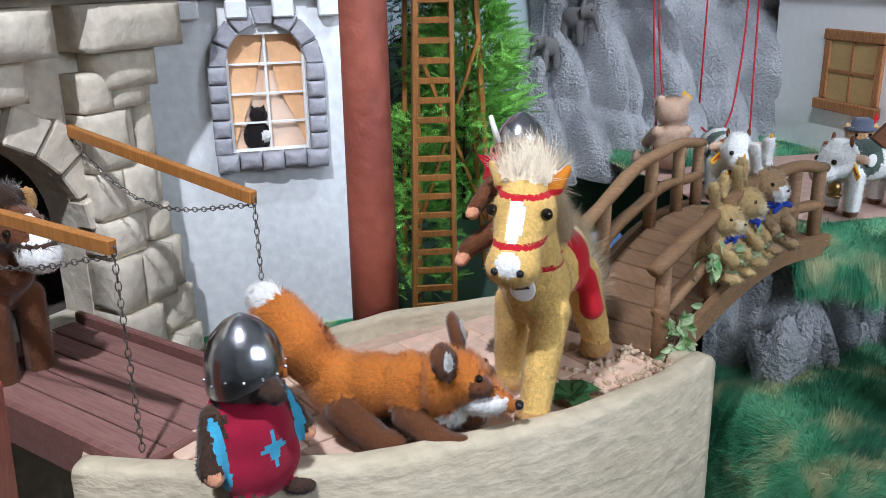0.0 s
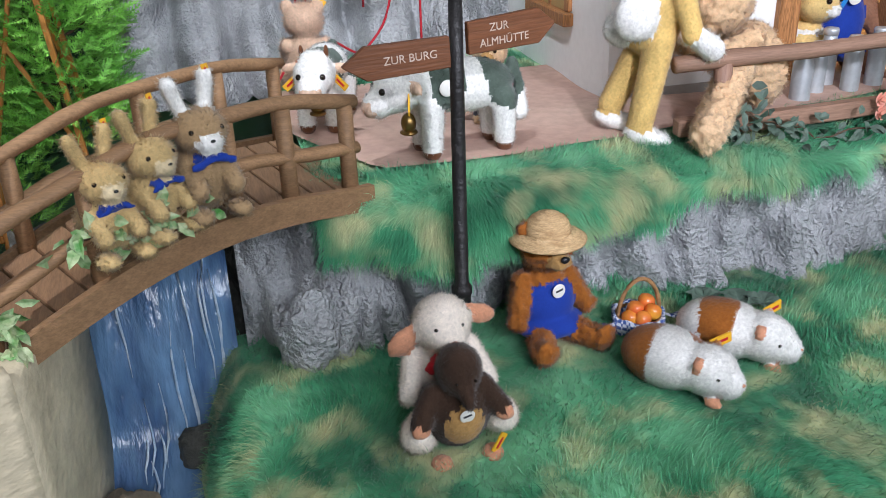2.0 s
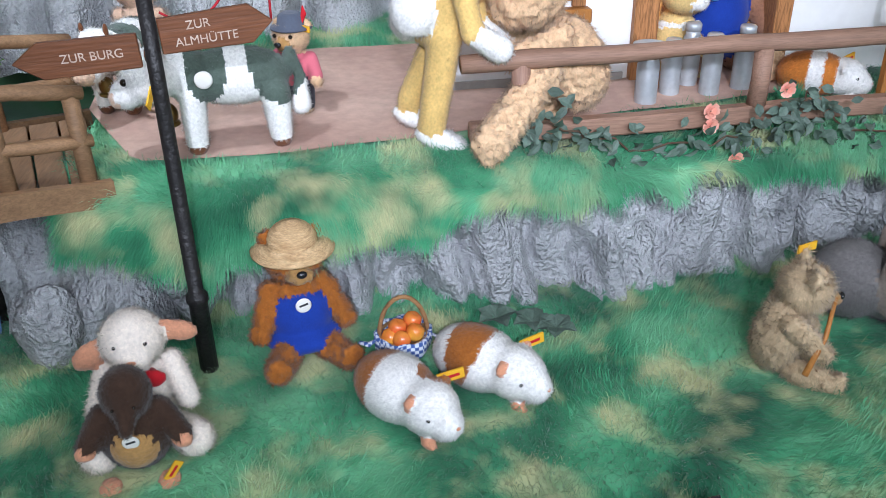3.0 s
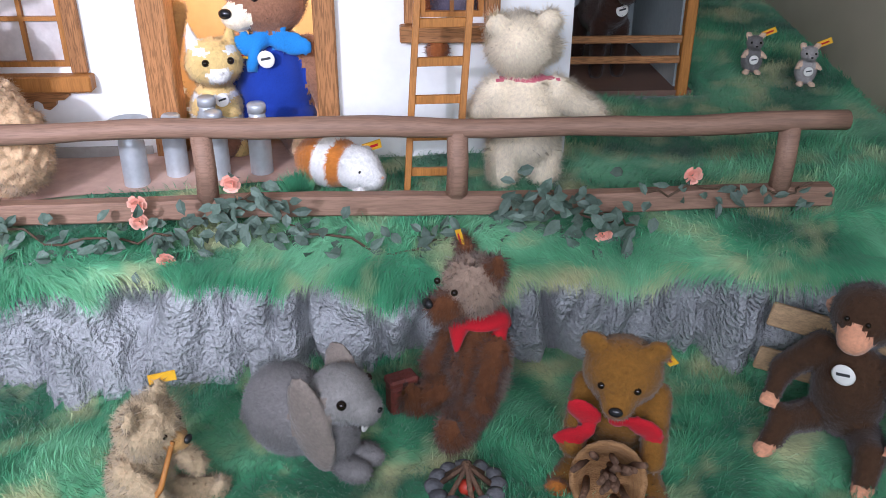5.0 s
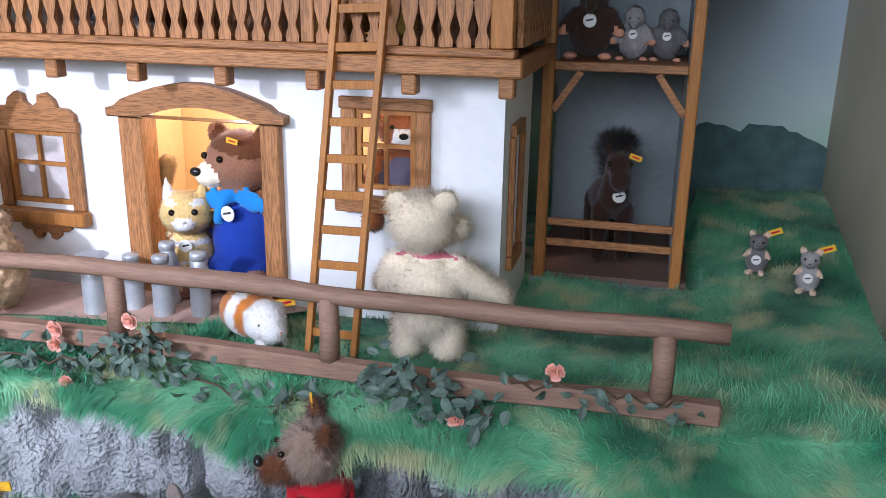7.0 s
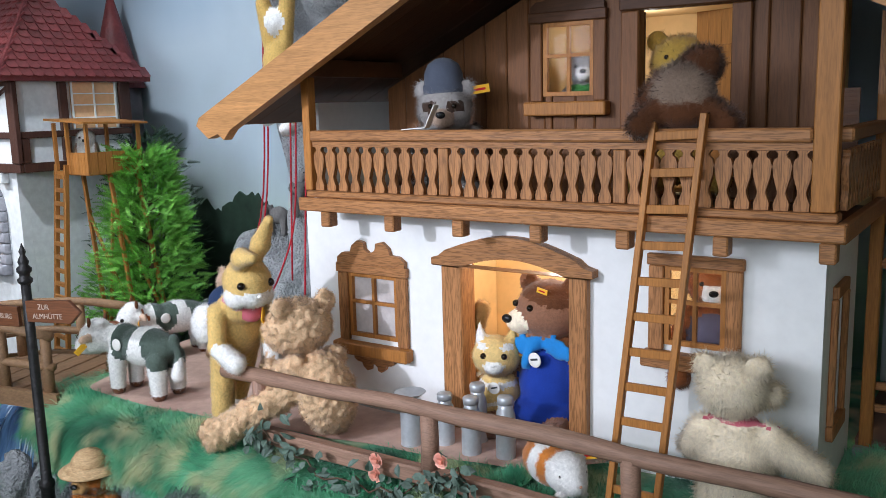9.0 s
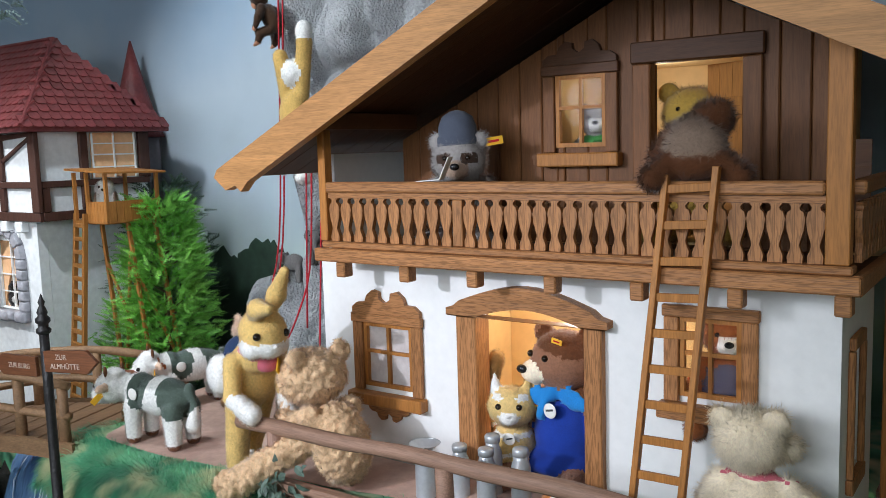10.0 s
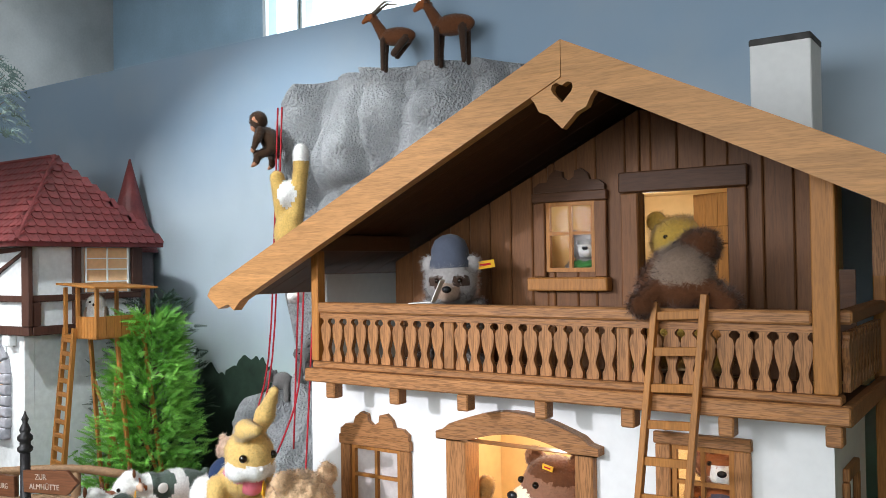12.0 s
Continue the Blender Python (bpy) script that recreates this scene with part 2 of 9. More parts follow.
def tube(bm, points, radii, sides=8, caps=True, flat=1.0):
    """A swept round bar through points; radii: one number or one for each point."""
    pts = [Vector(p) for p in points]
    rs = list(radii) if isinstance(radii, (list, tuple)) else [radii] * len(pts)
    rings = []
    for i, p in enumerate(pts):
        d = (pts[min(i + 1, len(pts) - 1)] - pts[max(i - 1, 0)]).normalized()
        up = Vector((0, 0, 1)) if abs(d.z) < 0.9 else Vector((0, 1, 0))
        a = d.cross(up).normalized()
        b = a.cross(d).normalized()
        rings.append([bm.verts.new(p + (a * math.cos(k * math.tau / sides) + b * flat * math.sin(k * math.tau / sides)) * rs[i]) for k in range(sides)])
    for r0, r1 in zip(rings, rings[1:]):
        for k in range(sides):
            bm.faces.new((r0[k], r0[(k + 1) % sides], r1[(k + 1) % sides], r1[k]))
    if caps:
        bm.faces.new(rings[0][::-1])
        bm.faces.new(rings[-1])
    return rings


def beam(bm, a, b, w, h, bevel=0.002, roll=0):
    """A squared bar from a to b, w wide and h high."""
    a, b = Vector(a), Vector(b)
    d = b - a
    up = Vector((0, 0, 1)) if abs(d.normalized().z) < 0.95 else Vector((0, 1, 0))
    x = d.normalized()
    y = up.cross(x).normalized()
    z = x.cross(y)
    m = Matrix.Translation(a) @ Matrix((x, y, z)).transposed().to_4x4()
    return box(bm, (0, -w / 2, -h / 2), (d.length, w / 2, h / 2), m, bevel)


def lathe(bm, profile, sides=16, centre=(0, 0, 0), m=None):
    """profile: radius and height pairs, from the bottom up."""
    c = Vector(centre)
    rings = [[bm.verts.new(c + Vector((r * math.cos(k * math.tau / sides), r * math.sin(k * math.tau / sides), z))) for k in range(sides)] for r, z in profile]
    for r0, r1 in zip(rings, rings[1:]):
        for k in range(sides):
            bm.faces.new((r0[k], r0[(k + 1) % sides], r1[(k + 1) % sides], r1[k]))
    bm.faces.new(rings[0][::-1])
    bm.faces.new(rings[-1])
    if m is not None:
        for r in rings:
            for v in r:
                v.co = m @ v.co
    return rings


def plate(bm, outline, y0, y1):
    """An outline in x and z, made thick from y0 to y1."""
    f = [bm.verts.new((x, y0, z)) for x, z in outline]
    k = [bm.verts.new((x, y1, z)) for x, z in outline]
    bm.faces.new(f)
    bm.faces.new(k[::-1])
    for i in range(len(f)):
        j = (i + 1) % len(f)
        bm.faces.new((f[j], f[i], k[i], k[j]))


def ring_plate(bm, outer, inner, y0, y1):
    """The band between two outlines of the same length, in x and z, thick from y0 to y1."""
    n = len(outer)
    v = [[bm.verts.new((x, y, z)) for x, z in o] for y in (y0, y1) for o in (outer, inner)]
    for i in range(n):
        j = (i + 1) % n
        bm.faces.new((v[0][i], v[0][j], v[1][j], v[1][i]))
        bm.faces.new((v[2][j], v[2][i], v[3][i], v[3][j]))
        bm.faces.new((v[0][j], v[0][i], v[2][i], v[2][j]))
        bm.faces.new((v[1][i], v[1][j], v[3][j], v[3][i]))


def curve_at(stops, x):
    return float(np.interp(x, [s[0] for s in stops], [s[1] for s in stops]))


def sheet(name, fn, us, vs, material, thick=0.0, smooth=True):
    """A surface fn(u, v) over two rows of parameters."""
    verts = [fn(u, v) for v in vs for u in us]
    n = len(us)
    faces = [(j * n + i, j * n + i + 1, (j + 1) * n + i + 1, (j + 1) * n + i) for j in range(len(vs) - 1) for i in range(n - 1)]
    return mesh_from(name, verts, faces, [material], None, smooth)


def wall_with_holes(x0, x1, z0, z1, y0, y1, holes):
    """A wall in x and z, thick from y0 to y1, cut by rectangular holes (x0, x1, z0, z1)."""
    bm = bmesh.new()
    xs = sorted({x0, x1, *[h[0] for h in holes], *[h[1] for h in holes]})
    zs = sorted({z0, z1, *[h[2] for h in holes], *[h[3] for h in holes]})
    grid = {}
    for y in (y0, y1):
        for x in xs:
            for z in zs:
                grid[x, y, z] = bm.verts.new((x, y, z))
    solid = {}
    for a, b in zip(xs, xs[1:]):
        for c, d in zip(zs, zs[1:]):
            mx, mz = (a + b) / 2, (c + d) / 2
            solid[a, c] = not any(h[0] < mx < h[1] and h[2] < mz < h[3] for h in holes)
    for i, (a, b) in enumerate(zip(xs, xs[1:])):
        for j, (c, d) in enumerate(zip(zs, zs[1:])):
            if not solid[a, c]:
                continue
            for y in (y0, y1):
                bm.faces.new([grid[p] for p in ((a, y, c), (b, y, c), (b, y, d), (a, y, d))])
            for di, dj, e in ((-1, 0, ((a, c), (a, d))), (1, 0, ((b, c), (b, d))), (0, -1, ((a, c), (b, c))), (0, 1, ((a, d), (b, d)))):
                ii, jj = i + di, j + dj
                open_side = not (0 <= ii < len(xs) - 1 and 0 <= jj < len(zs) - 1) or not solid[xs[ii], zs[jj]]
                if open_side:
                    (ea, ec), (eb, ed) = e
                    bm.faces.new([grid[p] for p in ((ea, y0, ec), (eb, y0, ed), (eb, y1, ed), (ea, y1, ec))])
    return bm


# ---- plush toys: one mesh each, shaped from soft-joined rounded masses and covered with pile ----
def mass_field(masses, grid, soft):
    total, nearest, which = None, None, None
    for s in masses:
        if s[0] == "e":
            _, c, r, rot, mat = s
            p = grid - np.array(c)
            if rot:
                R = np.array(Euler([radians(a) for a in rot]).to_matrix())
                p = p @ R
            r = np.array(r)
            k0 = np.linalg.norm(p / r, axis=-1)
            k1 = np.linalg.norm(p / (r * r), axis=-1) + 1e-9
            d = k0 * (k0 - 1) / k1
        else:
            _, a, b, r0, r1, mat = s
            a, b = np.array(a, float), np.array(b, float)
            ba = b - a
            h = np.clip(((grid - a) @ ba) / (ba @ ba + 1e-12), 0, 1)
            d = np.linalg.norm(grid - a - h[..., None] * ba, axis=-1) - (r0 + (r1 - r0) * h)
        if total is None:
            total, nearest, which = d.copy(), d.copy(), np.full(d.shape, mat)
        else:
            h = np.clip(0.5 + 0.5 * (d - total) / soft, 0, 1)
            total = d * (1 - h) + total * h - soft * h * (1 - h)
            closer = d < nearest
            nearest = np.where(closer, d, nearest)
            which = np.where(closer, mat, which)
    return total, which


def soft_body(masses, step, soft):
    """Surface nets over the joined masses: vertices, quads and a material for each quad."""
    lo, hi = np.full(3, 1e9), np.full(3, -1e9)
    for s in masses:
        if s[0] == "e":
            m = max(s[2])
            pts = [np.array(s[1]) - m, np.array(s[1]) + m]
        else:
            m = max(s[3], s[4])
            pts = [np.minimum(s[1], s[2]) - m, np.maximum(s[1], s[2]) + m]
        lo, hi = np.minimum(lo, pts[0]), np.maximum(hi, pts[1])
    lo, hi = lo - 2.5 * step, hi + 2.5 * step
    n = np.ceil((hi - lo) / step).astype(int) + 1
    axes = [lo[i] + step * np.arange(n[i]) for i in range(3)]
    grid = np.stack(np.meshgrid(*axes, indexing="ij"), -1)
    f, which = mass_field(masses, grid, soft)
    inside = f < 0
    corners = [(i, j, k) for i in (0, 1) for j in (0, 1) for k in (0, 1)]

    def cut(a, c):
        return a[c[0]:a.shape[0] - 1 + c[0], c[1]:a.shape[1] - 1 + c[1], c[2]:a.shape[2] - 1 + c[2]]

    count = sum(cut(inside, c).astype(int) for c in corners)
    active = (count > 0) & (count < 8)
    ids = -np.ones(active.shape, int)
    ids[active] = np.arange(active.sum())
    acc, num = np.zeros((active.sum(), 3)), np.zeros(active.sum())
    base = np.argwhere(active)
    for a in corners:
        for b in corners:
            if sum(b) - sum(a) == 1 and all(y >= x for x, y in zip(a, b)):
                fa, fb = cut(f, a)[active], cut(f, b)[active]
                cross = (fa < 0) != (fb < 0)
                t = np.where(cross, fa / np.where(cross, fa - fb, 1), 0)
                p = np.array(a) + t[:, None] * (np.array(b) - np.array(a))
                acc += p * cross[:, None]
                num += cross
    verts = lo + step * (base + acc / num[:, None])
    quads = []
    for ax in range(3):
        o1, o2 = [i for i in range(3) if i != ax]
        sl_a, sl_b = [slice(1, -1)] * 3, [slice(1, -1)] * 3
        sl_a[ax], sl_b[ax] = slice(0, -1), slice(1, None)
        A, B = inside[tuple(sl_a)], inside[tuple(sl_b)]
        for flip, sel in ((False, A & ~B), (True, ~A & B)):
            e = np.argwhere(sel)
            if not len(e):
                continue
            e = e + np.array([0 if i == ax else 1 for i in range(3)])
            d1, d2 = np.zeros(3, int), np.zeros(3, int)
            d1[o1], d2[o2] = 1, 1
            q = [ids[tuple((e - x).T)] for x in (0 * d1, d1, d1 + d2, d2)]
            if (ax == 1) ^ flip:
                q = q[::-1]
            quads.append(np.stack(q, 1))
    quads = np.concatenate(quads)
    centre = verts[quads].mean(1)
    cell = np.clip(np.rint((centre - lo) / step).astype(int), 0, np.array(which.shape) - 1)
    return verts, quads, which[cell[:, 0], cell[:, 1], cell[:, 2]]


def pile(verts, quads, index, rng, count, length, width, comb, lay=0.6, wild=0.5, tufts=None):
    """Combed single-blade hairs over the quads; length is a table by material, 0 for bare; tufts: a comb of their own by material."""
    p = verts[quads]
    nrm = np.cross(p[:, 2] - p[:, 0], p[:, 3] - p[:, 1])
    area = np.linalg.norm(nrm, axis=1)
    nrm = nrm / (area[:, None] + 1e-12)
    L = np.array(length)[index]
    w = area * (L > 0) * (1 + 1.5 * np.isin(index, list(tufts or ())))
    if w.sum() <= 0 or count <= 0:
        return np.zeros((0, 3)), np.zeros((0, 3), int), np.zeros(0, int), np.zeros((0, 3))
    pick = rng.choice(len(quads), int(count), p=w / w.sum())
    u, v = rng.random((2, len(pick)))
    q = p[pick]
    root = (q[:, 0] * ((1 - u) * (1 - v))[:, None] + q[:, 1] * (u * (1 - v))[:, None] + q[:, 2] * (u * v)[:, None] + q[:, 3] * ((1 - u) * v)[:, None])
    N = nrm[pick]
    c = np.tile(np.array(comb, float), (len(pick), 1))
    for slot, way in (tufts or {}).items():
        c[index[pick] == slot] = way
    swirl = np.stack([np.sin(root @ k * 55 + o) for k, o in ((np.array((0.3, 1.0, 0.6)), 0.0), (np.array((1.0, -0.4, 0.5)), 1.7), (np.array((0.6, 0.5, -1.0)), 3.1))], 1)
    c = c + 0.8 * wild * swirl
    c = c - (N * c).sum(1)[:, None] * N
    c /= np.linalg.norm(c, axis=1)[:, None] + 0.15
    d = 0.45 * N + lay * c + wild * 0.7 * rng.normal(size=N.shape)
    out = (d * N).sum(1)
    d += N * np.maximum(0.0, 0.22 - out)[:, None]
    d /= np.linalg.norm(d, axis=1)[:, None] + 1e-9
    side = np.cross(N + 0.15 * rng.normal(size=N.shape), d)
    side /= np.linalg.norm(side, axis=1)[:, None] + 1e-9
    ln = L[pick] * (0.55 + 0.75 * rng.random(len(pick)))
    a, b, t = root + side * width / 2 - N * 0.001, root - side * width / 2 - N * 0.001, root + d * ln[:, None]
    vs = np.stack([a, b, t], 1).reshape(-1, 3)
    face_n = np.cross(b - a, t - a)
    flip = (face_n * N).sum(1) < 0
    fs = np.arange(len(vs)).reshape(-1, 3)
    fs[flip] = fs[flip][:, ::-1]
    soft_n = N + 0.15 * d
    soft_n /= np.linalg.norm(soft_n, axis=1)[:, None] + 1e-9
    return vs, fs, index[pick], np.repeat(soft_n, 3, 0)


def ball(c, r, seg=8, rings=6):
    vs = [(0, 0, -1)]
    for i in range(1, rings):
        a = -math.pi / 2 + math.pi * i / rings
        vs += [(math.cos(a) * math.cos(k * math.tau / seg), math.cos(a) * math.sin(k * math.tau / seg), math.sin(a)) for k in range(seg)]
    vs.append((0, 0, 1))
    fs = [(0, 1 + (k + 1) % seg, 1 + k) for k in range(seg)]
    for i in range(rings - 2):
        o = 1 + i * seg
        fs += [(o + k, o + (k + 1) % seg, o + seg + (k + 1) % seg, o + seg + k) for k in range(seg)]
    o = 1 + (rings - 2) * seg
    fs += [(o + k, o + (k + 1) % seg, len(vs) - 1) for k in range(seg)]
    r = r if isinstance(r, (tuple, list)) else (r, r, r)
    return [tuple(c[i] + v[i] * r[i] for i in range(3)) for v in vs], fs


GARMENT = {"cloth_royal_blue": "apron", "satin_sky_blue": "bow", "cloth_red": "ribbon", "cloth_denim": "rucksack", "cloth_pink_check": "neckerchief", "cloth_green": "scarf", "cloth_dark_check": "shirt", "velvet_crimson": "tabard", "ribbon_cyan": "tabard_trim", "felt_orange": "ear_lining", "cloth_charcoal": "trousers", "old_brass": "bell", "horn_grey": "horn"}


def plush(name, label, category, masses, mats, lengths, at, turn=0, tilt=(0, 0), paint=(), extras=(), size=1.0, step=0.008, soft=0.02, hairs=9000, width=0.0013, comb=(0, 0, -1), lay=0.8, wild=0.45, seed=1, group="", chips=(), curl=0.0, tufts=None):
    """One toy with its furry body, garments, eyes, badge and flag as parts. masses are in units of size; paint: (centre, radii, material)
    recolours; extras: (centre, radii, material) small hard balls; chips: flat cards; curl: depth of knotted curls in the pile."""
    rng = np.random.default_rng(seed)
    sc = []
    for s in masses:
        if s[0] == "e":
            sc.append(("e", tuple(np.array(s[1]) * size), tuple(np.array(s[2]) * size), s[3], s[4]))
        else:
            sc.append(("c", tuple(np.array(s[1]) * size), tuple(np.array(s[2]) * size), s[3] * size, s[4] * size, s[5]))
    v, q, idx = soft_body(sc, step, soft * size)
    cen = v[q].mean(1)
    for c, r, m in paint:
        hit = (((cen - np.array(c) * size) / (np.array(r) * size)) ** 2).sum(1) < 1
        idx = np.where(hit, m, idx)
    if curl:
        p = v[q]
        fn = np.cross(p[:, 2] - p[:, 0], p[:, 3] - p[:, 1])
        vn = np.zeros_like(v)
        furry = np.zeros(len(v))
        for k in range(4):
            np.add.at(vn, q[:, k], fn)
            furry[q[:, k]] = np.array(lengths)[idx] > 0
        vn /= np.linalg.norm(vn, axis=1)[:, None] + 1e-12
        lump = np.array([noise.noise(Vector(x) * 75) + 0.5 * noise.noise(Vector(x) * 150) for x in v])
        v = v + vn * (curl * lump * furry)[:, None]
    hv, hf, hi, hn = pile(v, q, idx, rng, int(hairs * 1.6), lengths, width, comb, lay, wild, tufts)
    ob = thing(name, label, category, at, turn, group)
    ob.matrix_world = pose(*at, 0, 0, turn) @ pose(0, 0, 0, tilt[0], tilt[1], 0)
    worn = [k for k in sorted(set(idx.tolist())) if mats[k].name.split(".")[0] in GARMENT]
    fur_faces = ~np.isin(idx, worn)
    # furry body with its pile
    me = mesh_from("body", np.concatenate([v, hv]), [tuple(x) for x in q[fur_faces]] + [tuple(x) for x in hf + len(v)], mats, list(idx[fur_faces]) + list(hi), True)
    me.normals_split_custom_set_from_vertices(np.concatenate([np.zeros_like(v), hn]).tolist())
    part("body", me, None, ob)
    for k in worn:
        f = q[idx == k]
        used, inv_ = np.unique(f, return_inverse=True)
        me = mesh_from("garment", v[used], inv_.reshape(f.shape).tolist(), [mats[k]], None, True)
        part(GARMENT[mats[k].name.split(".")[0]], me, None, ob)
    badge = None
    for c, r, m in extras:
        bv, bf = ball(np.array(c) * size, tuple(float(a) * size for a in r) if isinstance(r, (tuple, list)) else r * size, 12, 8)
        plain = mats[m].name.split(".")[0]
        kind_ = {7: "badge", 11: "eye", 12: "nose"}.get(m) or GARMENT.get(plain, "nose")
        o = part(kind_, mesh_from(kind_, bv, bf, [mats[m]], None, True), None, ob, "round white card badge" if m == 7 else "")
        badge = o if m == 7 else badge
    flag_ = None
    for c, h, turn_, m in chips:
        mm = Euler([radians(a) for a in turn_]).to_matrix()
        cc = Vector(c) * size
        bv = [cc + mm @ Vector((x * h[0] * size, y * h[1] * size, z * h[2] * size)) for x in (-1, 1) for y in (-1, 1) for z in (-1, 1)]
        me = mesh_from("card", bv, ((0, 1, 3, 2), (4, 6, 7, 5), (0, 4, 5, 1), (2, 3, 7, 6), (0, 2, 6, 4), (1, 5, 7, 3)), [mats[m]])
        if m == 8:
            flag_ = part("ear_flag", me, None, ob, "small yellow cloth flag")
        else:
            part("print", me, None, (flag_ if m == 10 else badge) or ob)
    return ob


# ---- the room round the display ----
def structure(name, bm, material, label, category, smooth=False):
    return solo(name, bm, material, label, category, None, "", "structure", smooth)


structure("floor", boxes(((-2.6, -3.2, -0.1), (4.6, 6.0, 0.0))), FLOOR, "dark plain museum floor", "floor")
structure("wall_south", boxes(((-2.6, -3.2, 0.0), (4.6, -3.05, 3.9))), ROOM, "plain grey room wall behind the visitors", "wall")
structure("wall_west", boxes(((-2.6, -3.05, 0.0), (-2.45, 6.0, 3.9))), ROOM, "plain grey side wall of the room", "wall")
structure("ceiling", boxes(((-2.6, -3.2, 3.9), (4.6, 6.0, 4.0))), ROOM, "plain pale room ceiling", "ceiling")


def scene_paint(name, sky_top, sky_low, far, mid, low, base_z, tall, hills):
    """Hand-painted wall: sky, mist, pale mountains and green hills, by height over a wavering line."""
    m = bpy.data.materials.new(name)
    m.use_nodes = True
    nt = m.node_tree
    n, l = nt.nodes, nt.links
    b = n["Principled BSDF"]
    b.inputs["Roughness"].default_value = 0.85
    tc = n.new("ShaderNodeTexCoord")
    sep = n.new("ShaderNodeSeparateXYZ")
    l.new(tc.outputs["Object"], sep.inputs["Vector"])
    wave = n.new("ShaderNodeTexNoise")
    wave.inputs["Scale"].default_value, wave.inputs["Detail"].default_value = 1.7, 4
    cloud = n.new("ShaderNodeTexNoise")
    cloud.inputs["Scale"].default_value, cloud.inputs["Detail"].default_value = 3.2, 5
    for t in (wave, cloud):
        l.new(tc.outputs["Object"], t.inputs["Vector"])
    add = n.new("ShaderNodeMath")
    add.operation = "MULTIPLY_ADD"
    l.new(wave.outputs["Fac"], add.inputs[0])
    add.inputs[1].default_value = hills
    l.new(sep.outputs["Z"], add.inputs[2])
    fac = n.new("ShaderNodeMapRange")
    fac.inputs["From Min"].default_value, fac.inputs["From Max"].default_value = base_z + hills / 2, base_z + tall + hills / 2
    l.new(add.outputs["Value"], fac.inputs["Value"])
    ramp = n.new("ShaderNodeValToRGB")
    e = ramp.color_ramp.elements
    stops = ((0.0, low), (0.16, mid), (0.22, far), (0.42, sky_low), (0.75, sky_low), (1.0, sky_top))
    while len(e) < len(stops):
        e.new(0.5)
    for k, (p, c) in zip(e, stops):
        k.position, k.color = p, (*c, 1)
    l.new(fac.outputs["Result"], ramp.inputs["Fac"])
    mixer = n.new("ShaderNodeMix")
    mixer.data_type = "RGBA"
    mixer.inputs[7].default_value = (*shade(sky_low, 0.8), 1)
    cr = n.new("ShaderNodeMapRange")
    cr.inputs["From Min"].default_value, cr.inputs["From Max"].default_value, cr.inputs["To Max"].default_value = 0.45, 0.75, 0.45
    l.new(cloud.outputs["Fac"], cr.inputs["Value"])
    l.new(cr.outputs["Result"], mixer.inputs[0])
    l.new(ramp.outputs["Color"], mixer.inputs[6])
    l.new(mixer.outputs[2], b.inputs["Base Color"])
    return m


MURAL = scene_paint("painted_mountain_mural", lin(150, 172, 192), lin(186, 200, 210), lin(190, 206, 200), lin(176, 208, 176), lin(84, 128, 92), 0.80, 1.5, 0.5)
SIDE_MURAL = scene_paint("painted_forest_mural", lin(172, 162, 142), lin(200, 188, 164), lin(156, 146, 124), lin(84, 104, 84), lin(48, 88, 64), 0.66, 1.2, 0.5)
structure("wall_north", boxes(((-2.45, 2.95, 0.0), (4.3, 3.05, 2.64))), MURAL, "painted mountain and sky mural wall behind the display", "wall")
structure("wall_east", boxes(((4.22, 0.6, 0.0), (4.32, 2.949, 2.64))), SIDE_MURAL, "painted brown and green forest side wall", "wall")
structure("wall_east_front", boxes(((4.45, -3.05, 0.0), (4.6, 6.0, 3.9))), ROOM, "plain room wall beside the display", "wall")

# clerestory room behind the mural, with its bright window
DAY = glow("bright_window_daylight", (0.85, 0.94, 1.0), 3.0)
PANES = ((-0.31, 0.70, 3.12, 3.75), (-0.66, -0.36, 3.12, 3.75))
back = wall_with_holes(-2.45, 4.45, 0.0, 3.9, 4.6, 4.75, list(PANES))
structure("wall_back_room", back, surface("blue_grey_room_paint", lin(176, 200, 216), 0.85, None, 2, 0.5, 0.05), "pale blue wall of the room behind the mural", "wall")
w = thing("window_1", "bright daylight window in the back room wall", "window", (0, 0, 0), kind="structure")
for x0, x1, z0, z1 in PANES:
    part("pane", boxes(((x0, 4.68, z0), (x1, 4.70, z1))), DAY, w)
    part("window_frame", boxes(((x0 - 0.03, 4.57, z0 - 0.03), (x1 + 0.03, 4.60, z0)), ((x0 - 0.03, 4.57, z0), (x0, 4.60, z1)), ((x1, 4.57, z0), (x1 + 0.03, 4.60, z1))), WHITE_WALL, w)

# ---- ground: lower meadow, cliff, upper terrace ----
LIP = [(1.25, 1.66), (1.40, 1.585), (1.6, 1.55), (1.83, 1.53), (2.2, 1.53), (2.7, 1.58), (3.23, 1.54), (3.5, 1.56), (3.77, 1.53), (4.25, 1.53)]
BASE = [(1.25, 1.60), (1.40, 1.52), (1.50, 1.56), (1.72, 1.635), (2.15, 1.60), (2.6, 1.58), (2.85, 1.625), (3.0, 1.655), (3.6, 1.67), (4.25, 1.62)]


def bump(x, y, s, seed=0.0):
    return noise.noise(Vector((x * s + seed, y * s, seed)))


def lower_z(x, y):
    z = 0.47 + 0.018 * bump(x, y, 3.0) + 0.01 * bump(x, y, 9.0, 3.0)
    z -= 0.5 * max(0.0, 1.0 - y) ** 1.4
    left = 1.14 + 0.10 * (1.4 - y) + 0.03 * bump(y, 0, 6.0)
    z -= 5.0 * max(0.0, left + 0.12 - x) ** 1.5
    return z


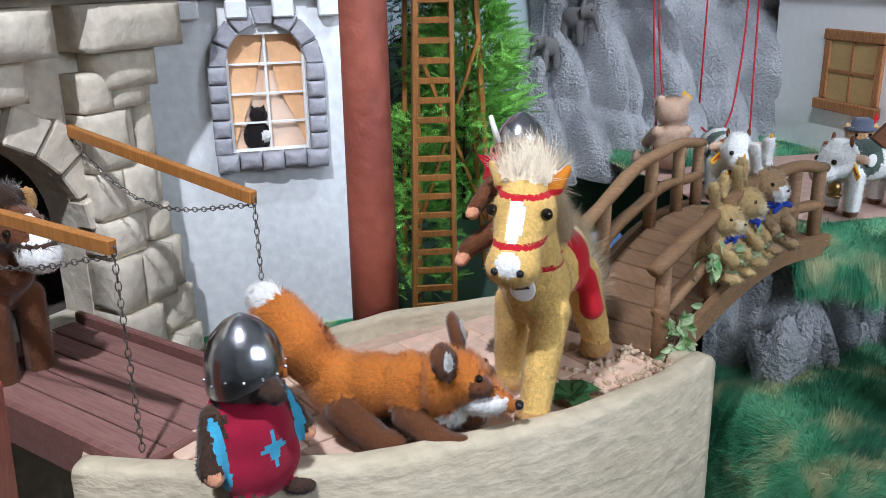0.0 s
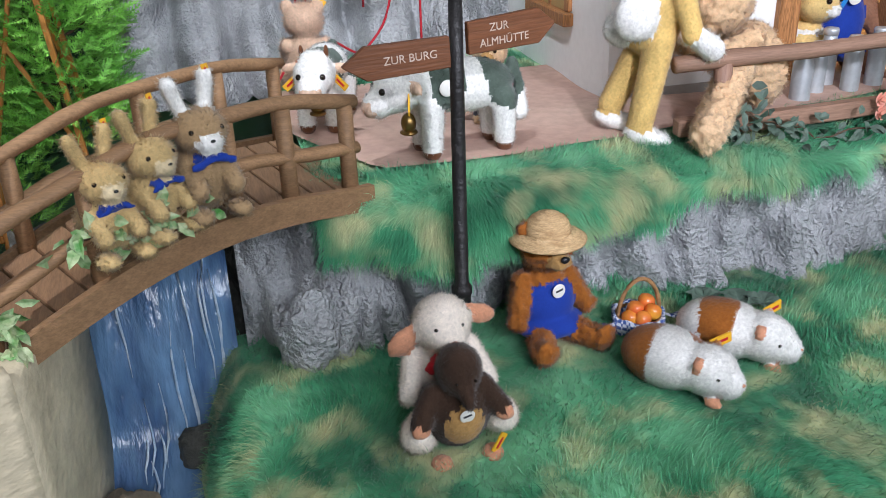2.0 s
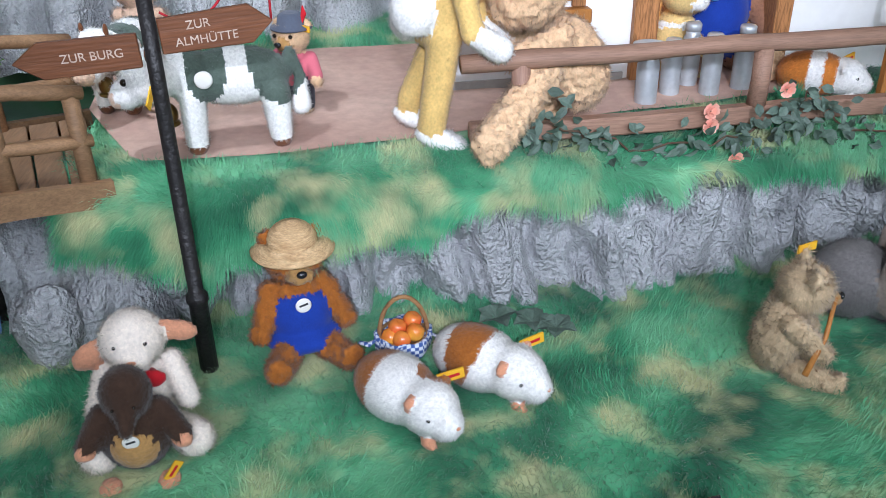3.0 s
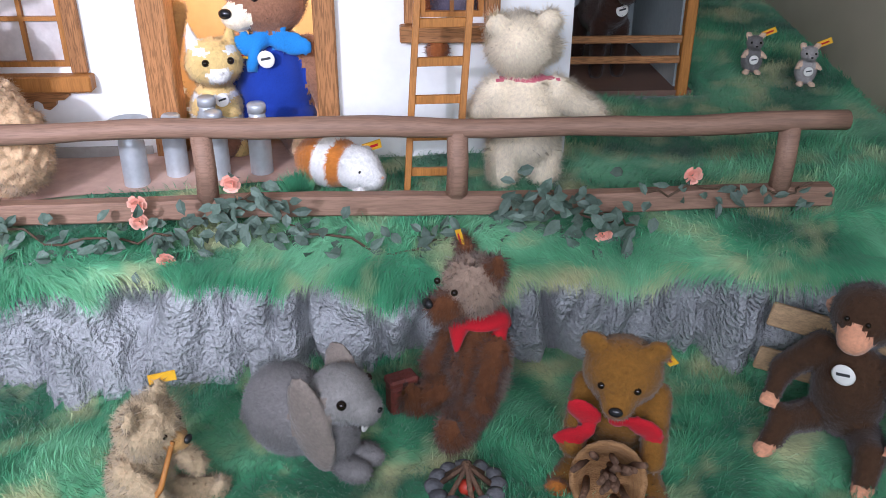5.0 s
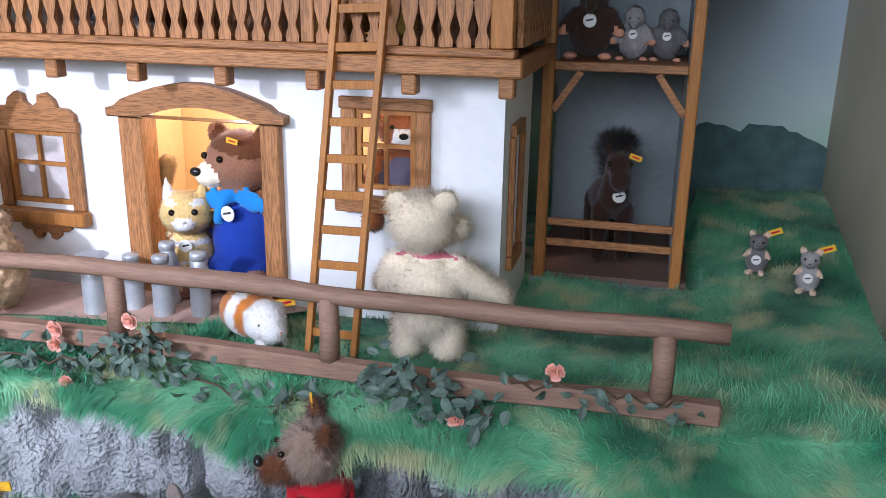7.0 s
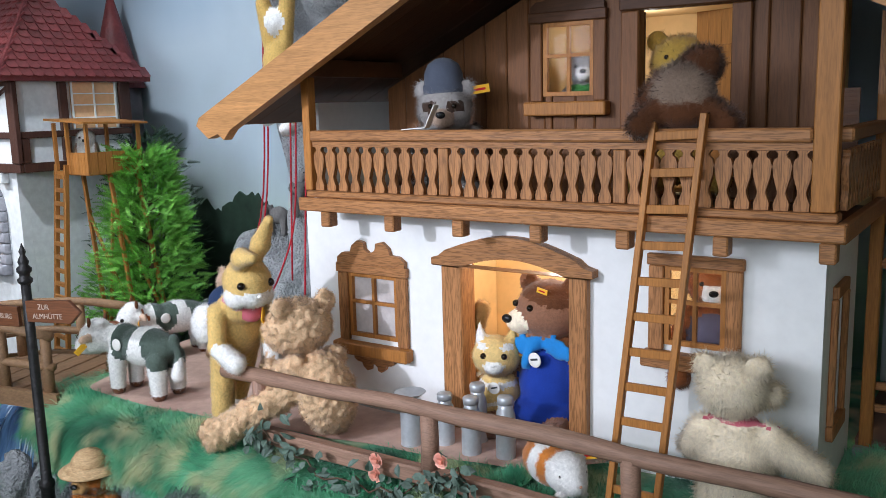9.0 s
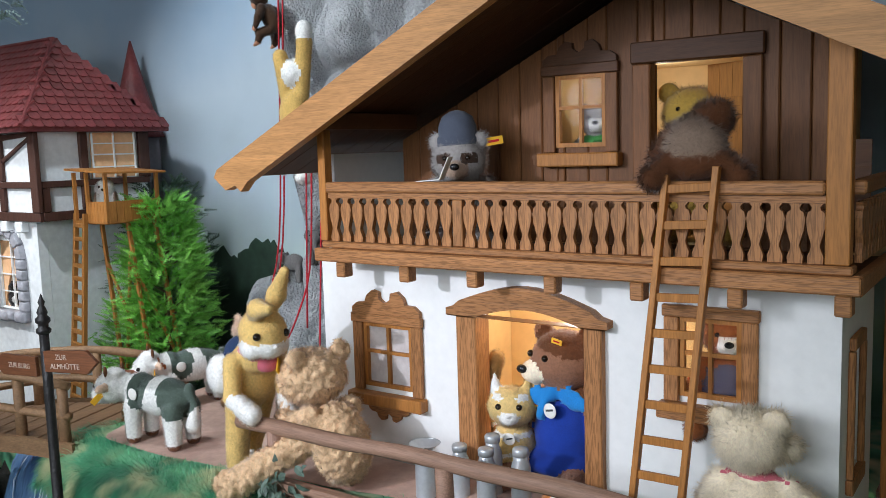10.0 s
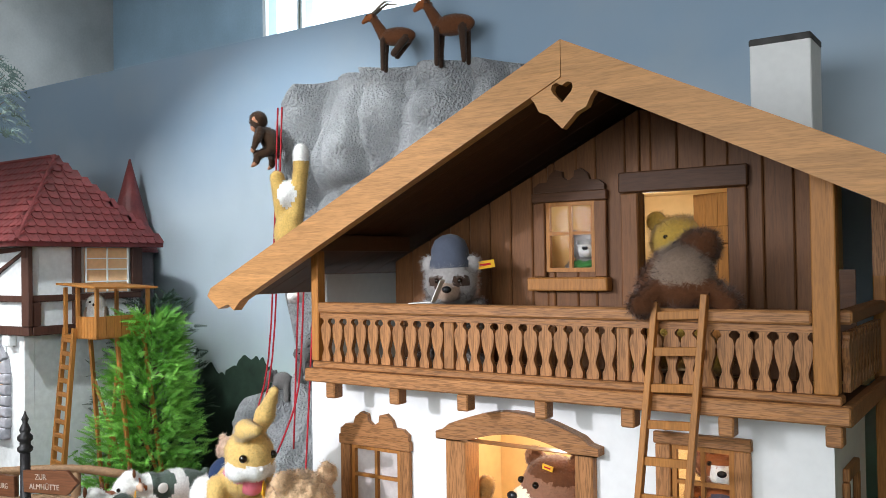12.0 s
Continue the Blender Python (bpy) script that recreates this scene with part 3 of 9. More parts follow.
def upper_z(x, y):
    if 3.45 < x < 3.87 and y > 2.262:
        return 0.79
    lip = curve_at(LIP, x)
    z = 0.80 + 0.012 * bump(x, y, 4.0, 5.0)
    if y < lip + 0.10:
        k = (lip + 0.10 - y) / 0.10
        z -= 0.035 * min(k, 1.0) ** 2
    if x > 3.5 and y > 2.1:
        z += 0.10 * min(1.0, (y - 2.1) / 0.7)
    z += 0.03 * max(0.0, min(1.0, (x - 3.75) / 0.4)) * (1 if y > 1.6 else 0)
    return z


us = np.linspace(1.10, 4.22, 180)
low_sheet = sheet("lower_meadow", lambda u, v: (u, v, lower_z(u, v)), us, np.linspace(0.86, 1.70, 46), GRASS)
structure("ground_lower_meadow", low_sheet, None, "lower meadow of green airbrushed pile fabric", "artificial grass")


def lip_fn(u, v):
    """From the drape's hem, round the lip, to the back of the terrace."""
    lip = curve_at(LIP, u)
    if v < 0:
        hem = curve_at([(1.4, 0.07), (1.75, 0.10), (2.0, 0.06), (2.3, 0.02), (4.2, 0.012)], u) + 0.05 * bump(u, 0, 7.0) + 0.06 * max(0.0, bump(u, 1, 17.0)) ** 1.2
        return (u, lip - 0.008 + 0.03 * v + 0.012 * bump(u, v * 3, 14.0), 0.768 + v * max(0.012, hem))
    y = lip + v * (2.95 - lip)
    return (u, y, upper_z(u, y) if v > 0 else 0.765)


vs = np.concatenate([np.linspace(-1, 0, 7), np.linspace(0.004, 0.12, 10), np.linspace(0.15, 1.0, 30)])
up_sheet = sheet("upper_meadow", lip_fn, np.linspace(1.42, 4.22, 170), vs, GRASS)
structure("ground_upper_meadow", up_sheet, None, "upper terrace of green airbrushed pile fabric", "artificial grass")


def cliff_fn(u, v):
    lip, base = curve_at(LIP, u), curve_at(BASE, u)
    z = 0.44 + v * 0.33
    y = base + (lip + 0.05 - base) * v ** 1.3
    w = u + 0.04 * bump(u, z, 4.0, 9.0)
    groove = max(0.0, 1 - abs(bump(w, z * 0.25, 6.5, 2.0)) * 6) + 0.6 * max(0.0, 1 - abs(bump(w, z * 0.3, 15.0, 6.0)) * 5)
    y += 0.065 * groove + 0.06 * bump(w, z * 0.4, 5.5, 1.0) + 0.02 * bump(u, z, 13.0, 3.0) + 0.008 * bump(u, z, 40.0, 4.0) - 0.02
    return (u, y, z)


structure("rock_cliff", sheet("rock_cliff", cliff_fn, np.linspace(1.25, 4.23, 440), np.linspace(0, 1, 40), ROCK), None, "silver-grey moulded rock cliff under the terrace", "rock")


def blades(name, sheet_mesh, count, length, width, comb, lay, wild, seed, label, keep):
    """Long pile standing on a fabric sheet: one tapering blade of two bent pieces each."""
    rng = np.random.default_rng(seed)
    v = np.empty(len(sheet_mesh.vertices) * 3)
    sheet_mesh.vertices.foreach_get("co", v)
    v = v.reshape(-1, 3)
    q = np.array([tuple(p.vertices) for p in sheet_mesh.polygons])
    cen = v[q].mean(1)
    q = q[keep(cen)]
    p = v[q]
    nrm = np.cross(p[:, 2] - p[:, 0], p[:, 3] - p[:, 1])
    area = np.linalg.norm(nrm, axis=1)
    nrm /= area[:, None] + 1e-12
    pick = rng.choice(len(q), count, p=area / area.sum())
    a, b = rng.random((2, count))
    k = p[pick]
    root = k[:, 0] * ((1 - a) * (1 - b))[:, None] + k[:, 1] * (a * (1 - b))[:, None] + k[:, 2] * (a * b)[:, None] + k[:, 3] * ((1 - a) * b)[:, None]
    N = nrm[pick]
    N = np.where((N[:, 2:] < -0.2) | ((np.abs(N[:, 2:]) < 0.2) & (N[:, 1:2] > 0)), -N, N)
    swirl = np.stack([np.sin(root[:, 0] * 9 + 3 * np.sin(root[:, 1] * 7)), np.cos(root[:, 1] * 8 + 2 * np.sin(root[:, 0] * 6)), 0 * root[:, 0]], 1)
    c = np.array(comb, float) + 0.7 * swirl
    d = N * 0.55 + lay * c + wild * rng.normal(size=N.shape)
    d /= np.linalg.norm(d, axis=1)[:, None]
    side = np.cross(d, N + 0.2 * rng.normal(size=N.shape))
    side /= np.linalg.norm(side, axis=1)[:, None] + 1e-9
    ln = length * (0.5 + 0.8 * rng.random(count))
    mid = root + d * (ln * 0.55)[:, None]
    tip = root + d * ln[:, None] + np.array([0, 0, -0.35]) * ln[:, None] * (0.3 + 0.7 * rng.random(count))[:, None]
    w = width
    verts = np.stack([root - side * w / 2, root + side * w / 2, mid + side * w * 0.35, mid - side * w * 0.35, tip], 1).reshape(-1, 3)
    i = np.arange(count)[:, None] * 5
    me = bpy.data.meshes.new(name)
    nv, nq = len(verts), count
    me.vertices.add(nv)
    me.vertices.foreach_set("co", verts.ravel())
    loops = np.concatenate([i + np.array([[0, 1, 2, 3]]), i + np.array([[3, 2, 4]])], 1).ravel()
    me.loops.add(len(loops))
    me.loops.foreach_set("vertex_index", loops.astype(np.int32))
    starts = (np.arange(count)[:, None] * 7 + np.array([[0, 4]])).ravel()
    me.polygons.add(2 * count)
    me.polygons.foreach_set("loop_start", starts.astype(np.int32))
    me.materials.append(GRASS)
    me.polygons.foreach_set("use_smooth", np.ones(2 * count, dtype=bool))
    me.update(calc_edges=True)
    me.validate()
    return solo(name, me, None, label, "artificial grass", None, "", "stuff")


PATH_EDGE = [(1.40, 2.0), (1.55, 1.66), (1.85, 1.655), (2.1, 1.68), (2.25, 1.72), (2.9, 1.79), (3.05, 1.95)]


def on_path(c):
    """The bare floor in front of the house and up to the bridge."""
    edge = np.interp(c[:, 0], [p[0] for p in PATH_EDGE], [p[1] for p in PATH_EDGE])
    return (c[:, 0] > 1.42) & (c[:, 0] < 3.0) & (c[:, 1] > edge) & (c[:, 1] < 2.35)


house_area = lambda c: (c[:, 0] > 2.15) & (c[:, 0] < 3.84) & (c[:, 1] > 1.96 + 0.36 * (c[:, 0] > 3.46))
blades("fur_grass", low_sheet, 130000, 0.030, 0.0017, (0.15, -0.6, 0), 0.7, 0.28, 11, "green airbrushed long-pile fur grass on the lower meadow", lambda c: c[:, 2] > 0.2)
blades("fur_grass", up_sheet, 90000, 0.028, 0.0017, (0.0, -0.5, -0.2), 0.7, 0.28, 12, "green airbrushed long-pile fur grass on the terrace", lambda c: ~on_path(c) & ~house_area(c) & (c[:, 1] > 1.56))
blades("fur_grass", up_sheet, 80000, 0.042, 0.0017, (0.0, -0.5, -0.9), 0.8, 0.22, 13, "long green fur hanging over the rock edge", lambda c: c[:, 1] <= 1.60)


def path_fn(u, v):
    lo = curve_at(PATH_EDGE, u)
    y = lo + v * (2.35 - lo)
    return (u, y, 0.806 + upper_z(u, y) - 0.80 + 0.004)


structure("path_floor", sheet("path_floor", path_fn, np.linspace(1.40, 3.03, 60), np.linspace(0, 1, 16), PATH), None, "pinkish path floor in front of the chalet", "path")

# ---- stream below the bridge ----
WATER = surface("painted_blue_water", lin(120, 158, 196), 0.18, lin(36, 66, 112), 6, 0.45, 0.6, 30, stretch=(2.2, 0.6, 0.6), spec=0.7)


def water_fn(u, v):
    """Flat stream behind the bridge, a steep fall below it, then a flowing foot."""
    y = 2.1 - v * 1.4
    z = np.interp(y, [0.7, 1.2, 1.52, 1.60, 1.70, 1.76, 2.1], [0.16, 0.20, 0.25, 0.31, 0.60, 0.67, 0.70])
    x = 0.95 + u * (0.28 + 0.10 * max(0.0, 1.6 - y))
    return (x, y + 0.012 * bump(x, z, 26.0), z + 0.012 * bump(x, y * 0.5, 16.0, 8.0))


structure("water_stream", sheet("water_stream", water_fn, np.linspace(0, 1, 26), np.linspace(0, 1, 90), WATER), None, "painted blue stream tumbling under the bridge", "water")
FOAM = surface("white_painted_foam", lin(226, 232, 238), 0.5, lin(120, 160, 200), 26, 0.6, 0.4, 60)
rg = random.Random(31)
foam_bm = bmesh.new()
for i in range(26):
    y = rg.choice((rg.uniform(1.05, 1.6), rg.uniform(1.60, 1.74)))
    u = rg.uniform(0.15, 0.9)
    pts = [Vector(water_fn(u + 0.02 * math.sin(k * 1.4 + i), (2.1 - (y - 0.022 * k)) / 1.4)) + Vector((0, -0.004, 0.004)) for k in range(5)]
    tube(foam_bm, pts, [0.0006, 0.0024, 0.003, 0.002, 0.0006], 5)
solo("water_foam", foam_bm, FOAM, "white foam streaks painted on the stream", "water", None, "", "stuff", True)


def crag_fn(along, out, seed, deep):
    """Upright moulded rock: flutes, lumps and fine grain. along(u) -> (x, y) at the foot, out -> lean at the top."""
    def fn(u, v):
        (x, y), (ox, oy) = along(u), out(u)
        s = u * 7 + 0.9 * bump(u, v, 3.0, seed)
        d = deep * (0.6 - abs((s % 1.0) - 0.5) * 2) + 0.05 * bump(u * 2, v, 3.0, seed + 2) + 0.012 * bump(u * 3, v, 16.0, seed + 4)
        n = Vector((ox, oy, 0)).normalized() if (ox or oy) else Vector((0, -1, 0))
        return (x + ox * v - n.x * d, y + oy * v - n.y * d, v)
    return fn


def crag(name, label, along, out, z0, z1, seed, deep, material):
    fn = crag_fn(along, out, seed, deep)
    put = lambda u, v: (lambda p: (p[0], p[1], z0 + (z1(u) - z0) * v))(fn(u, v))
    structure(name, sheet(name, put, np.linspace(0, 1, 90), np.linspace(0, 1, 40), material), None, label, "rock")


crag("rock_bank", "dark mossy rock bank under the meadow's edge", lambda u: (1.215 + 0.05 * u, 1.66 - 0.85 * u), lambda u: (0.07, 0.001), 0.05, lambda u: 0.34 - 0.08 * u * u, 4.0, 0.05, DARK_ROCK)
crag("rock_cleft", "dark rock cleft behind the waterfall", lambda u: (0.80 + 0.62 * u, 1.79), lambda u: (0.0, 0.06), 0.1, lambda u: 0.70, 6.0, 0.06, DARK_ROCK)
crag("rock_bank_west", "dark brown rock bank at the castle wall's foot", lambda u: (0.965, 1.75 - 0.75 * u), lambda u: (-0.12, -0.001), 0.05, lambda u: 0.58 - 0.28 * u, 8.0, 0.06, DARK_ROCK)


def boulder(at, r, seed, material, label):
    """Craggy stone: ridged lumps over an uneven ball."""
    bm = bmesh.new()
    bmesh.ops.create_icosphere(bm, subdivisions=4, radius=1.0)
    for v in bm.verts:
        o = Vector((seed, seed * 2, 0))
        k = 0.9 + 0.30 * noise.noise(v.co * 1.2 + o) - 0.22 * abs(noise.noise(v.co * 2.4 + o)) + 0.06 * noise.noise(v.co * 7 + o)
        v.co = Vector((v.co.x * r[0] * k, v.co.y * r[1] * k, v.co.z * r[2] * k))
    return solo("boulder", bm, material, label, "rock", pose(*at, 0, 0, seed * 40), "boulders", smooth=True)


boulder((1.13, 1.575, 0.29), (0.05, 0.045, 0.055), 1, DARK_ROCK, "dark heart-shaped boulder in the stream")
boulder((0.985, 1.40, 0.25), (0.09, 0.08, 0.10), 2, surface("brown_rock", lin(150, 134, 112), 0.8, lin(96, 86, 74), 6, 0.6, 0.8, 60), "brown boulder at the castle wall's foot")
boulder((1.255, 1.36, 0.30), (0.055, 0.07, 0.09), 3, ROCK, "grey boulder under the meadow's edge")
boulder((1.36, 1.53, 0.54), (0.075, 0.06, 0.11), 4, ROCK, "grey craggy boulder under the bridge end")


# ---- moulded mountain at the back ----
def mountain_fn(u, v):
    x = 0.98 + u * 1.34
    top = curve_at([(0.98, 1.0), (1.05, 1.08), (1.16, 1.12), (1.27, 1.15), (1.29, 1.24), (1.31, 2.28), (1.38, 2.385), (1.7, 2.40), (2.1, 2.375), (2.38, 2.31)], x)
    z = 0.72 + v * (top - 0.72)
    y = 2.58 + 0.26 * min(1.0, (z - 0.72) / 0.55) ** 1.3 + 0.35 * max(0.0, v - 0.93) ** 1.2 + 0.35 * max(0.0, 1.15 - x) ** 1.2
    lobes = x * 4.6 + 0.55 * bump(x, z, 1.6, 3.0) + 0.5 * math.sin(z * 2.2 + x * 3)
    y += 0.16 * (abs((lobes % 1.0) - 0.5) * 2) ** 2.2 - 0.06
    ledge = z * 3.1 + 0.8 * bump(x, z, 2.4, 7.0)
    y += 0.05 * (abs((ledge % 1.0) - 0.5) * 2) ** 3
    y += (0.03 + 0.03 * min(1.0, max(0.0, z - 1.2))) * max(0.0, 1 - abs(bump(x + 0.05 * bump(x, z, 2.0, 8.0), z * 0.12, 9.0, 4.0)) * 4)
    y += 0.07 * bump(x, z, 3.5, 2.0) + 0.025 * bump(x, z, 11.0, 5.0) + 0.007 * bump(x, z, 45.0, 6.0)
    high = min(1.0, max(0.0, (z - 1.45) / 0.35))
    x -= 0.11 * high * max(0.0, 1 - (x - 1.29) / 0.6)
    if v > 0.999:
        y = 2.94
    return (x, min(y, 2.944), z)


structure("rock_mountain", sheet("rock_mountain", mountain_fn, np.linspace(0, 1, 200), np.concatenate([np.linspace(0, 0.99, 150), [1.0]]), ROCK), None, "tall fluted silver-grey moulded rock mountain", "rock")


# dark trees and a teal hill painted on the mural
def painted_tree_or_hill(cx, half, top, seed, tone=(52, 76, 60)):
    """Ragged crown or hill outline, laid on the wall as a coat of paint."""
    n = 46
    pts = []
    for k in range(n + 1):
        a = math.pi * k / n
        r = 1 + 0.10 * bump(a, seed, 3.0, seed) + 0.06 * bump(a, seed, 11.0, seed + 3)
        pts.append((cx - half * math.cos(a) * r, 0.70 + (top - 0.70) * math.sin(a) ** 0.7 * r))
    bm = bmesh.new()
    plate(bm, pts, 2.9445 - 0.002 * seed, 2.9495)
    structure("trim_painted_tree", bm, surface("painted_foliage_or_hill", lin(*tone), 0.85, shade(lin(*tone), 0.45), 16, 0.6, 0.05), "dark tree or teal hill painted on the mural", "mural")


painted_tree_or_hill(0.62, 0.26, 1.16, 1)
painted_tree_or_hill(0.88, 0.27, 1.22, 2)
# teal hill, drawn with the same ragged outline as the trees
painted_tree_or_hill(4.0, 0.34, 1.12, 3, (92, 122, 120))


# ---- castle: curved court wall, tiled floor, gate, tower ----
COURT = [(-0.14, 1.13), (0.08, 1.03), (0.31, 1.00), (0.60, 1.03), (0.80, 1.09), (0.943, 1.161)]


def smooth_line(pts, n):
    """A rounded line through points."""
    t = np.linspace(0, len(pts) - 1, n)
    x = np.interp(t, range(len(pts)), [p[0] for p in pts])
    y = np.interp(t, range(len(pts)), [p[1] for p in pts])
    for _ in range(6):
        x[1:-1] = (x[:-2] + 2 * x[1:-1] + x[2:]) / 4
        y[1:-1] = (y[:-2] + 2 * y[1:-1] + y[2:]) / 4
    return list(zip(x, y))


def low_wall(name, line, thick, z0, z1, label, seed):
    """A rounded-topped rough plaster wall along a line."""
    bm = bmesh.new()
    rows = []
    n = len(line)
    for i, (x, y) in enumerate(line):
        a, b = line[max(i - 1, 0)], line[min(i + 1, n - 1)]
        d = Vector((b[0] - a[0], b[1] - a[1], 0)).normalized()
        s = Vector((-d.y, d.x, 0))
        prof = [(0, z0), (0, z0 + (z1 - z0) * 0.5), (0, z1 - 0.012), (0.006, z1 - 0.003), (0.014, z1), (thick - 0.012, z1), (thick - 0.004, z1 - 0.004), (thick, z1 - 0.014), (thick, z0)]
        row = []
        for o, z in prof:
            w = 0.003 * noise.noise(Vector((x * 14, y * 14, z * 14 + seed)))
            p = Vector((x, y, 0)) + s * (o + w)
            row.append(bm.verts.new((p.x, p.y, z + (w if z > z0 else 0))))
        rows.append(row)
    for r0, r1 in zip(rows, rows[1:]):
        for k in range(len(r0) - 1):
            bm.faces.new((r0[k], r1[k], r1[k + 1], r0[k + 1]))
    bm.faces.new(rows[0])
    bm.faces.new(rows[-1][::-1])
    return structure(name, bm, CASTLE_WALL, label, "wall", True)


low_wall("wall_court", smooth_line(COURT, 60), 0.05, 0.05, 0.757, "curved low castle wall of rough cream plaster", 1)
low_wall("wall_court_end", [(0.943, 1.163), (0.946, 1.22), (0.95, 1.30), (0.955, 1.45), (0.96, 1.62)], 0.05, 0.05, 0.735, "end of the cream castle wall by the stream", 2)
low_wall("wall_court_back", smooth_line([(0.15, 1.43), (0.27, 1.50), (0.45, 1.555), (0.70, 1.57), (0.90, 1.55)], 40), 0.035, 0.4, 0.752, "low whitewashed wall along the back of the court", 3)

court = smooth_line(COURT, 40)
bm = bmesh.new()
outline = [(x, y + 0.02) for x, y in court] + [(0.95, 1.60), (0.45, 1.60), (-0.14, 1.50)]
lo = [bm.verts.new((x, y, 0.60)) for x, y in outline]
hi = [bm.verts.new((x, y, 0.712)) for x, y in outline]
bm.faces.new(hi)
bm.faces.new(lo[::-1])
for i in range(len(lo)):
    j = (i + 1) % len(lo)
    bm.faces.new((lo[i], lo[j], hi[j], hi[i]))
court_floor = structure("floor_court", bm, JOINT, "castle court floor of pale terracotta tiles", "floor")


def inside_court(x, y):
    front = curve_at([(p[0], p[1]) for p in court], x) + 0.05
    back_line = curve_at([(-0.14, 1.20), (0.15, 1.43), (0.27, 1.50), (0.45, 1.555), (0.70, 1.57), (0.93, 1.55)], x)
    return front < y < back_line and -0.1 < x < 0.92


tile_mesh = bm_mesh("tile", boxes(((-0.039, -0.039, 0), (0.039, 0.039, 0.009)), bevel=0.002), TILE)
rng = random.Random(5)
for i in range(15):
    for j in range(9):
        x, y = -0.12 + i * 0.081 + 0.02 * (j % 2), 1.02 + j * 0.081
        c, s = math.cos(0.35), math.sin(0.35)
        px, py = 0.4 + (x - 0.4) * c - (y - 1.25) * s, 1.25 + (x - 0.4) * s + (y - 1.25) * c
        if all(inside_court(px + a, py + b) for a in (-0.04, 0.04) for b in (-0.04, 0.04)):
            t = new("tile", tile_mesh)
            t.matrix_world = pose(px, py, 0.711 + rng.uniform(0, 0.0015), rng.uniform(-0.4, 0.4), rng.uniform(-0.4, 0.4), 20 + rng.uniform(-0.8, 0.8))
            t.parent = court_floor

# loose gravel beside the pony
rng = random.Random(8)
bm = bmesh.new()
for _ in range(170):
    x, y = rng.gauss(0.80, 0.07), rng.gauss(1.25, 0.07)
    if not inside_court(x, y):
        continue
    r = rng.uniform(0.004, 0.009)
    m = pose(x, y, 0.722, rng.uniform(0, 90), rng.uniform(0, 90), rng.uniform(0, 90))
    got = bmesh.ops.create_icosphere(bm, subdivisions=1, radius=r)
    for v in got["verts"]:
        v.co = m @ Vector((v.co.x * rng.uniform(0.8, 1.3), v.co.y, v.co.z * 0.7))
solo("gravel", bm, surface("pale_gravel", lin(222, 204, 178), 0.8, lin(180, 150, 120), 20, 0.6, 0.3, 90, island=0.25), "scattered pale gravel on the court floor", "gravel", None, "", "stuff", True)

# column
bm = bmesh.new()
prof = [(0.050, 0.60), (0.049, 0.9), (0.047, 1.3), (0.0465, 2.0), (0.046, 3.9)]
lathe(bm, prof, 20, (0.417, 1.635, 0))
for v in bm.verts:
    k = 1 + 0.03 * noise.noise(Vector((v.co.x * 30, v.co.y * 30, v.co.z * 6)))
    v.co.x, v.co.y = 0.417 + (v.co.x - 0.417) * k, 1.635 + (v.co.y - 1.635) * k
structure("column", bm, COLUMN, "round red-brown painted column rising through the display", "column", True)
bm = bmesh.new()
beam(bm, (-0.27, 0.98, 0.0), (-0.235, 1.0, 0.95), 0.10, 0.10, 0.004)
structure("post_railing", bm, COLUMN, "dark red-brown wooden post at the display's edge", "post")

# ---- gatehouse ----
gate = thing("castle_gatehouse", "cream stone-block castle gatehouse with a dark open archway", "gatehouse", (-0.214, 1.751, 0.0), 43.8)


def stone_block(name, x0, x1, z0, z1, y0, y1, mat, parent, seed, bulge=0.006):
    """A block with a worn, uneven face turned to -y."""
    r = random.Random(seed)
    bm = bmesh.new()
    nx, nz, o = 9, 7, Vector((seed * 1.7, r.random() * 9, 0))

    def worn(i, k):
        x, z = x0 + (x1 - x0) * i / nx, z0 + (z1 - z0) * k / nz
        e = min(1.0, 3.2 * min(i / nx, 1 - i / nx)) * min(1.0, 3.2 * min(k / nz, 1 - k / nz))
        n_ = noise.noise(Vector((x * 22, z * 22, 0)) + o) + 0.5 * noise.noise(Vector((x * 60, z * 60, 3)) + o)
        return (x, y0 + bulge * (0.9 - 1.7 * math.sqrt(e)) - 0.7 * bulge * n_ * e, z)

    face = [[bm.verts.new(worn(i, k)) for i in range(nx + 1)] for k in range(nz + 1)]
    for k in range(nz):
        for i in range(nx):
            bm.faces.new((face[k][i], face[k][i + 1], face[k + 1][i + 1], face[k + 1][i]))
    edge = face[0] + [face[k][nx] for k in range(1, nz + 1)] + face[nz][nx - 1::-1] + [face[k][0] for k in range(nz - 1, 0, -1)]
    rear = [bm.verts.new((v.co.x, y1, v.co.z)) for v in edge]
    for i in range(len(edge)):
        j = (i + 1) % len(edge)
        bm.faces.new((edge[j], edge[i], rear[i], rear[j]))
    bm.faces.new(rear)
    return part(name, bm, mat, parent, smooth=True)


arch_c, arch_w, arch_h = -0.20, 0.285, 0.235
part("wall", wall_with_holes(-0.75, 0.30, 0.2, 1.62, 0.03, 0.12, [(-0.49, 0.09, 0.72, 1.18)]), STONE, gate)
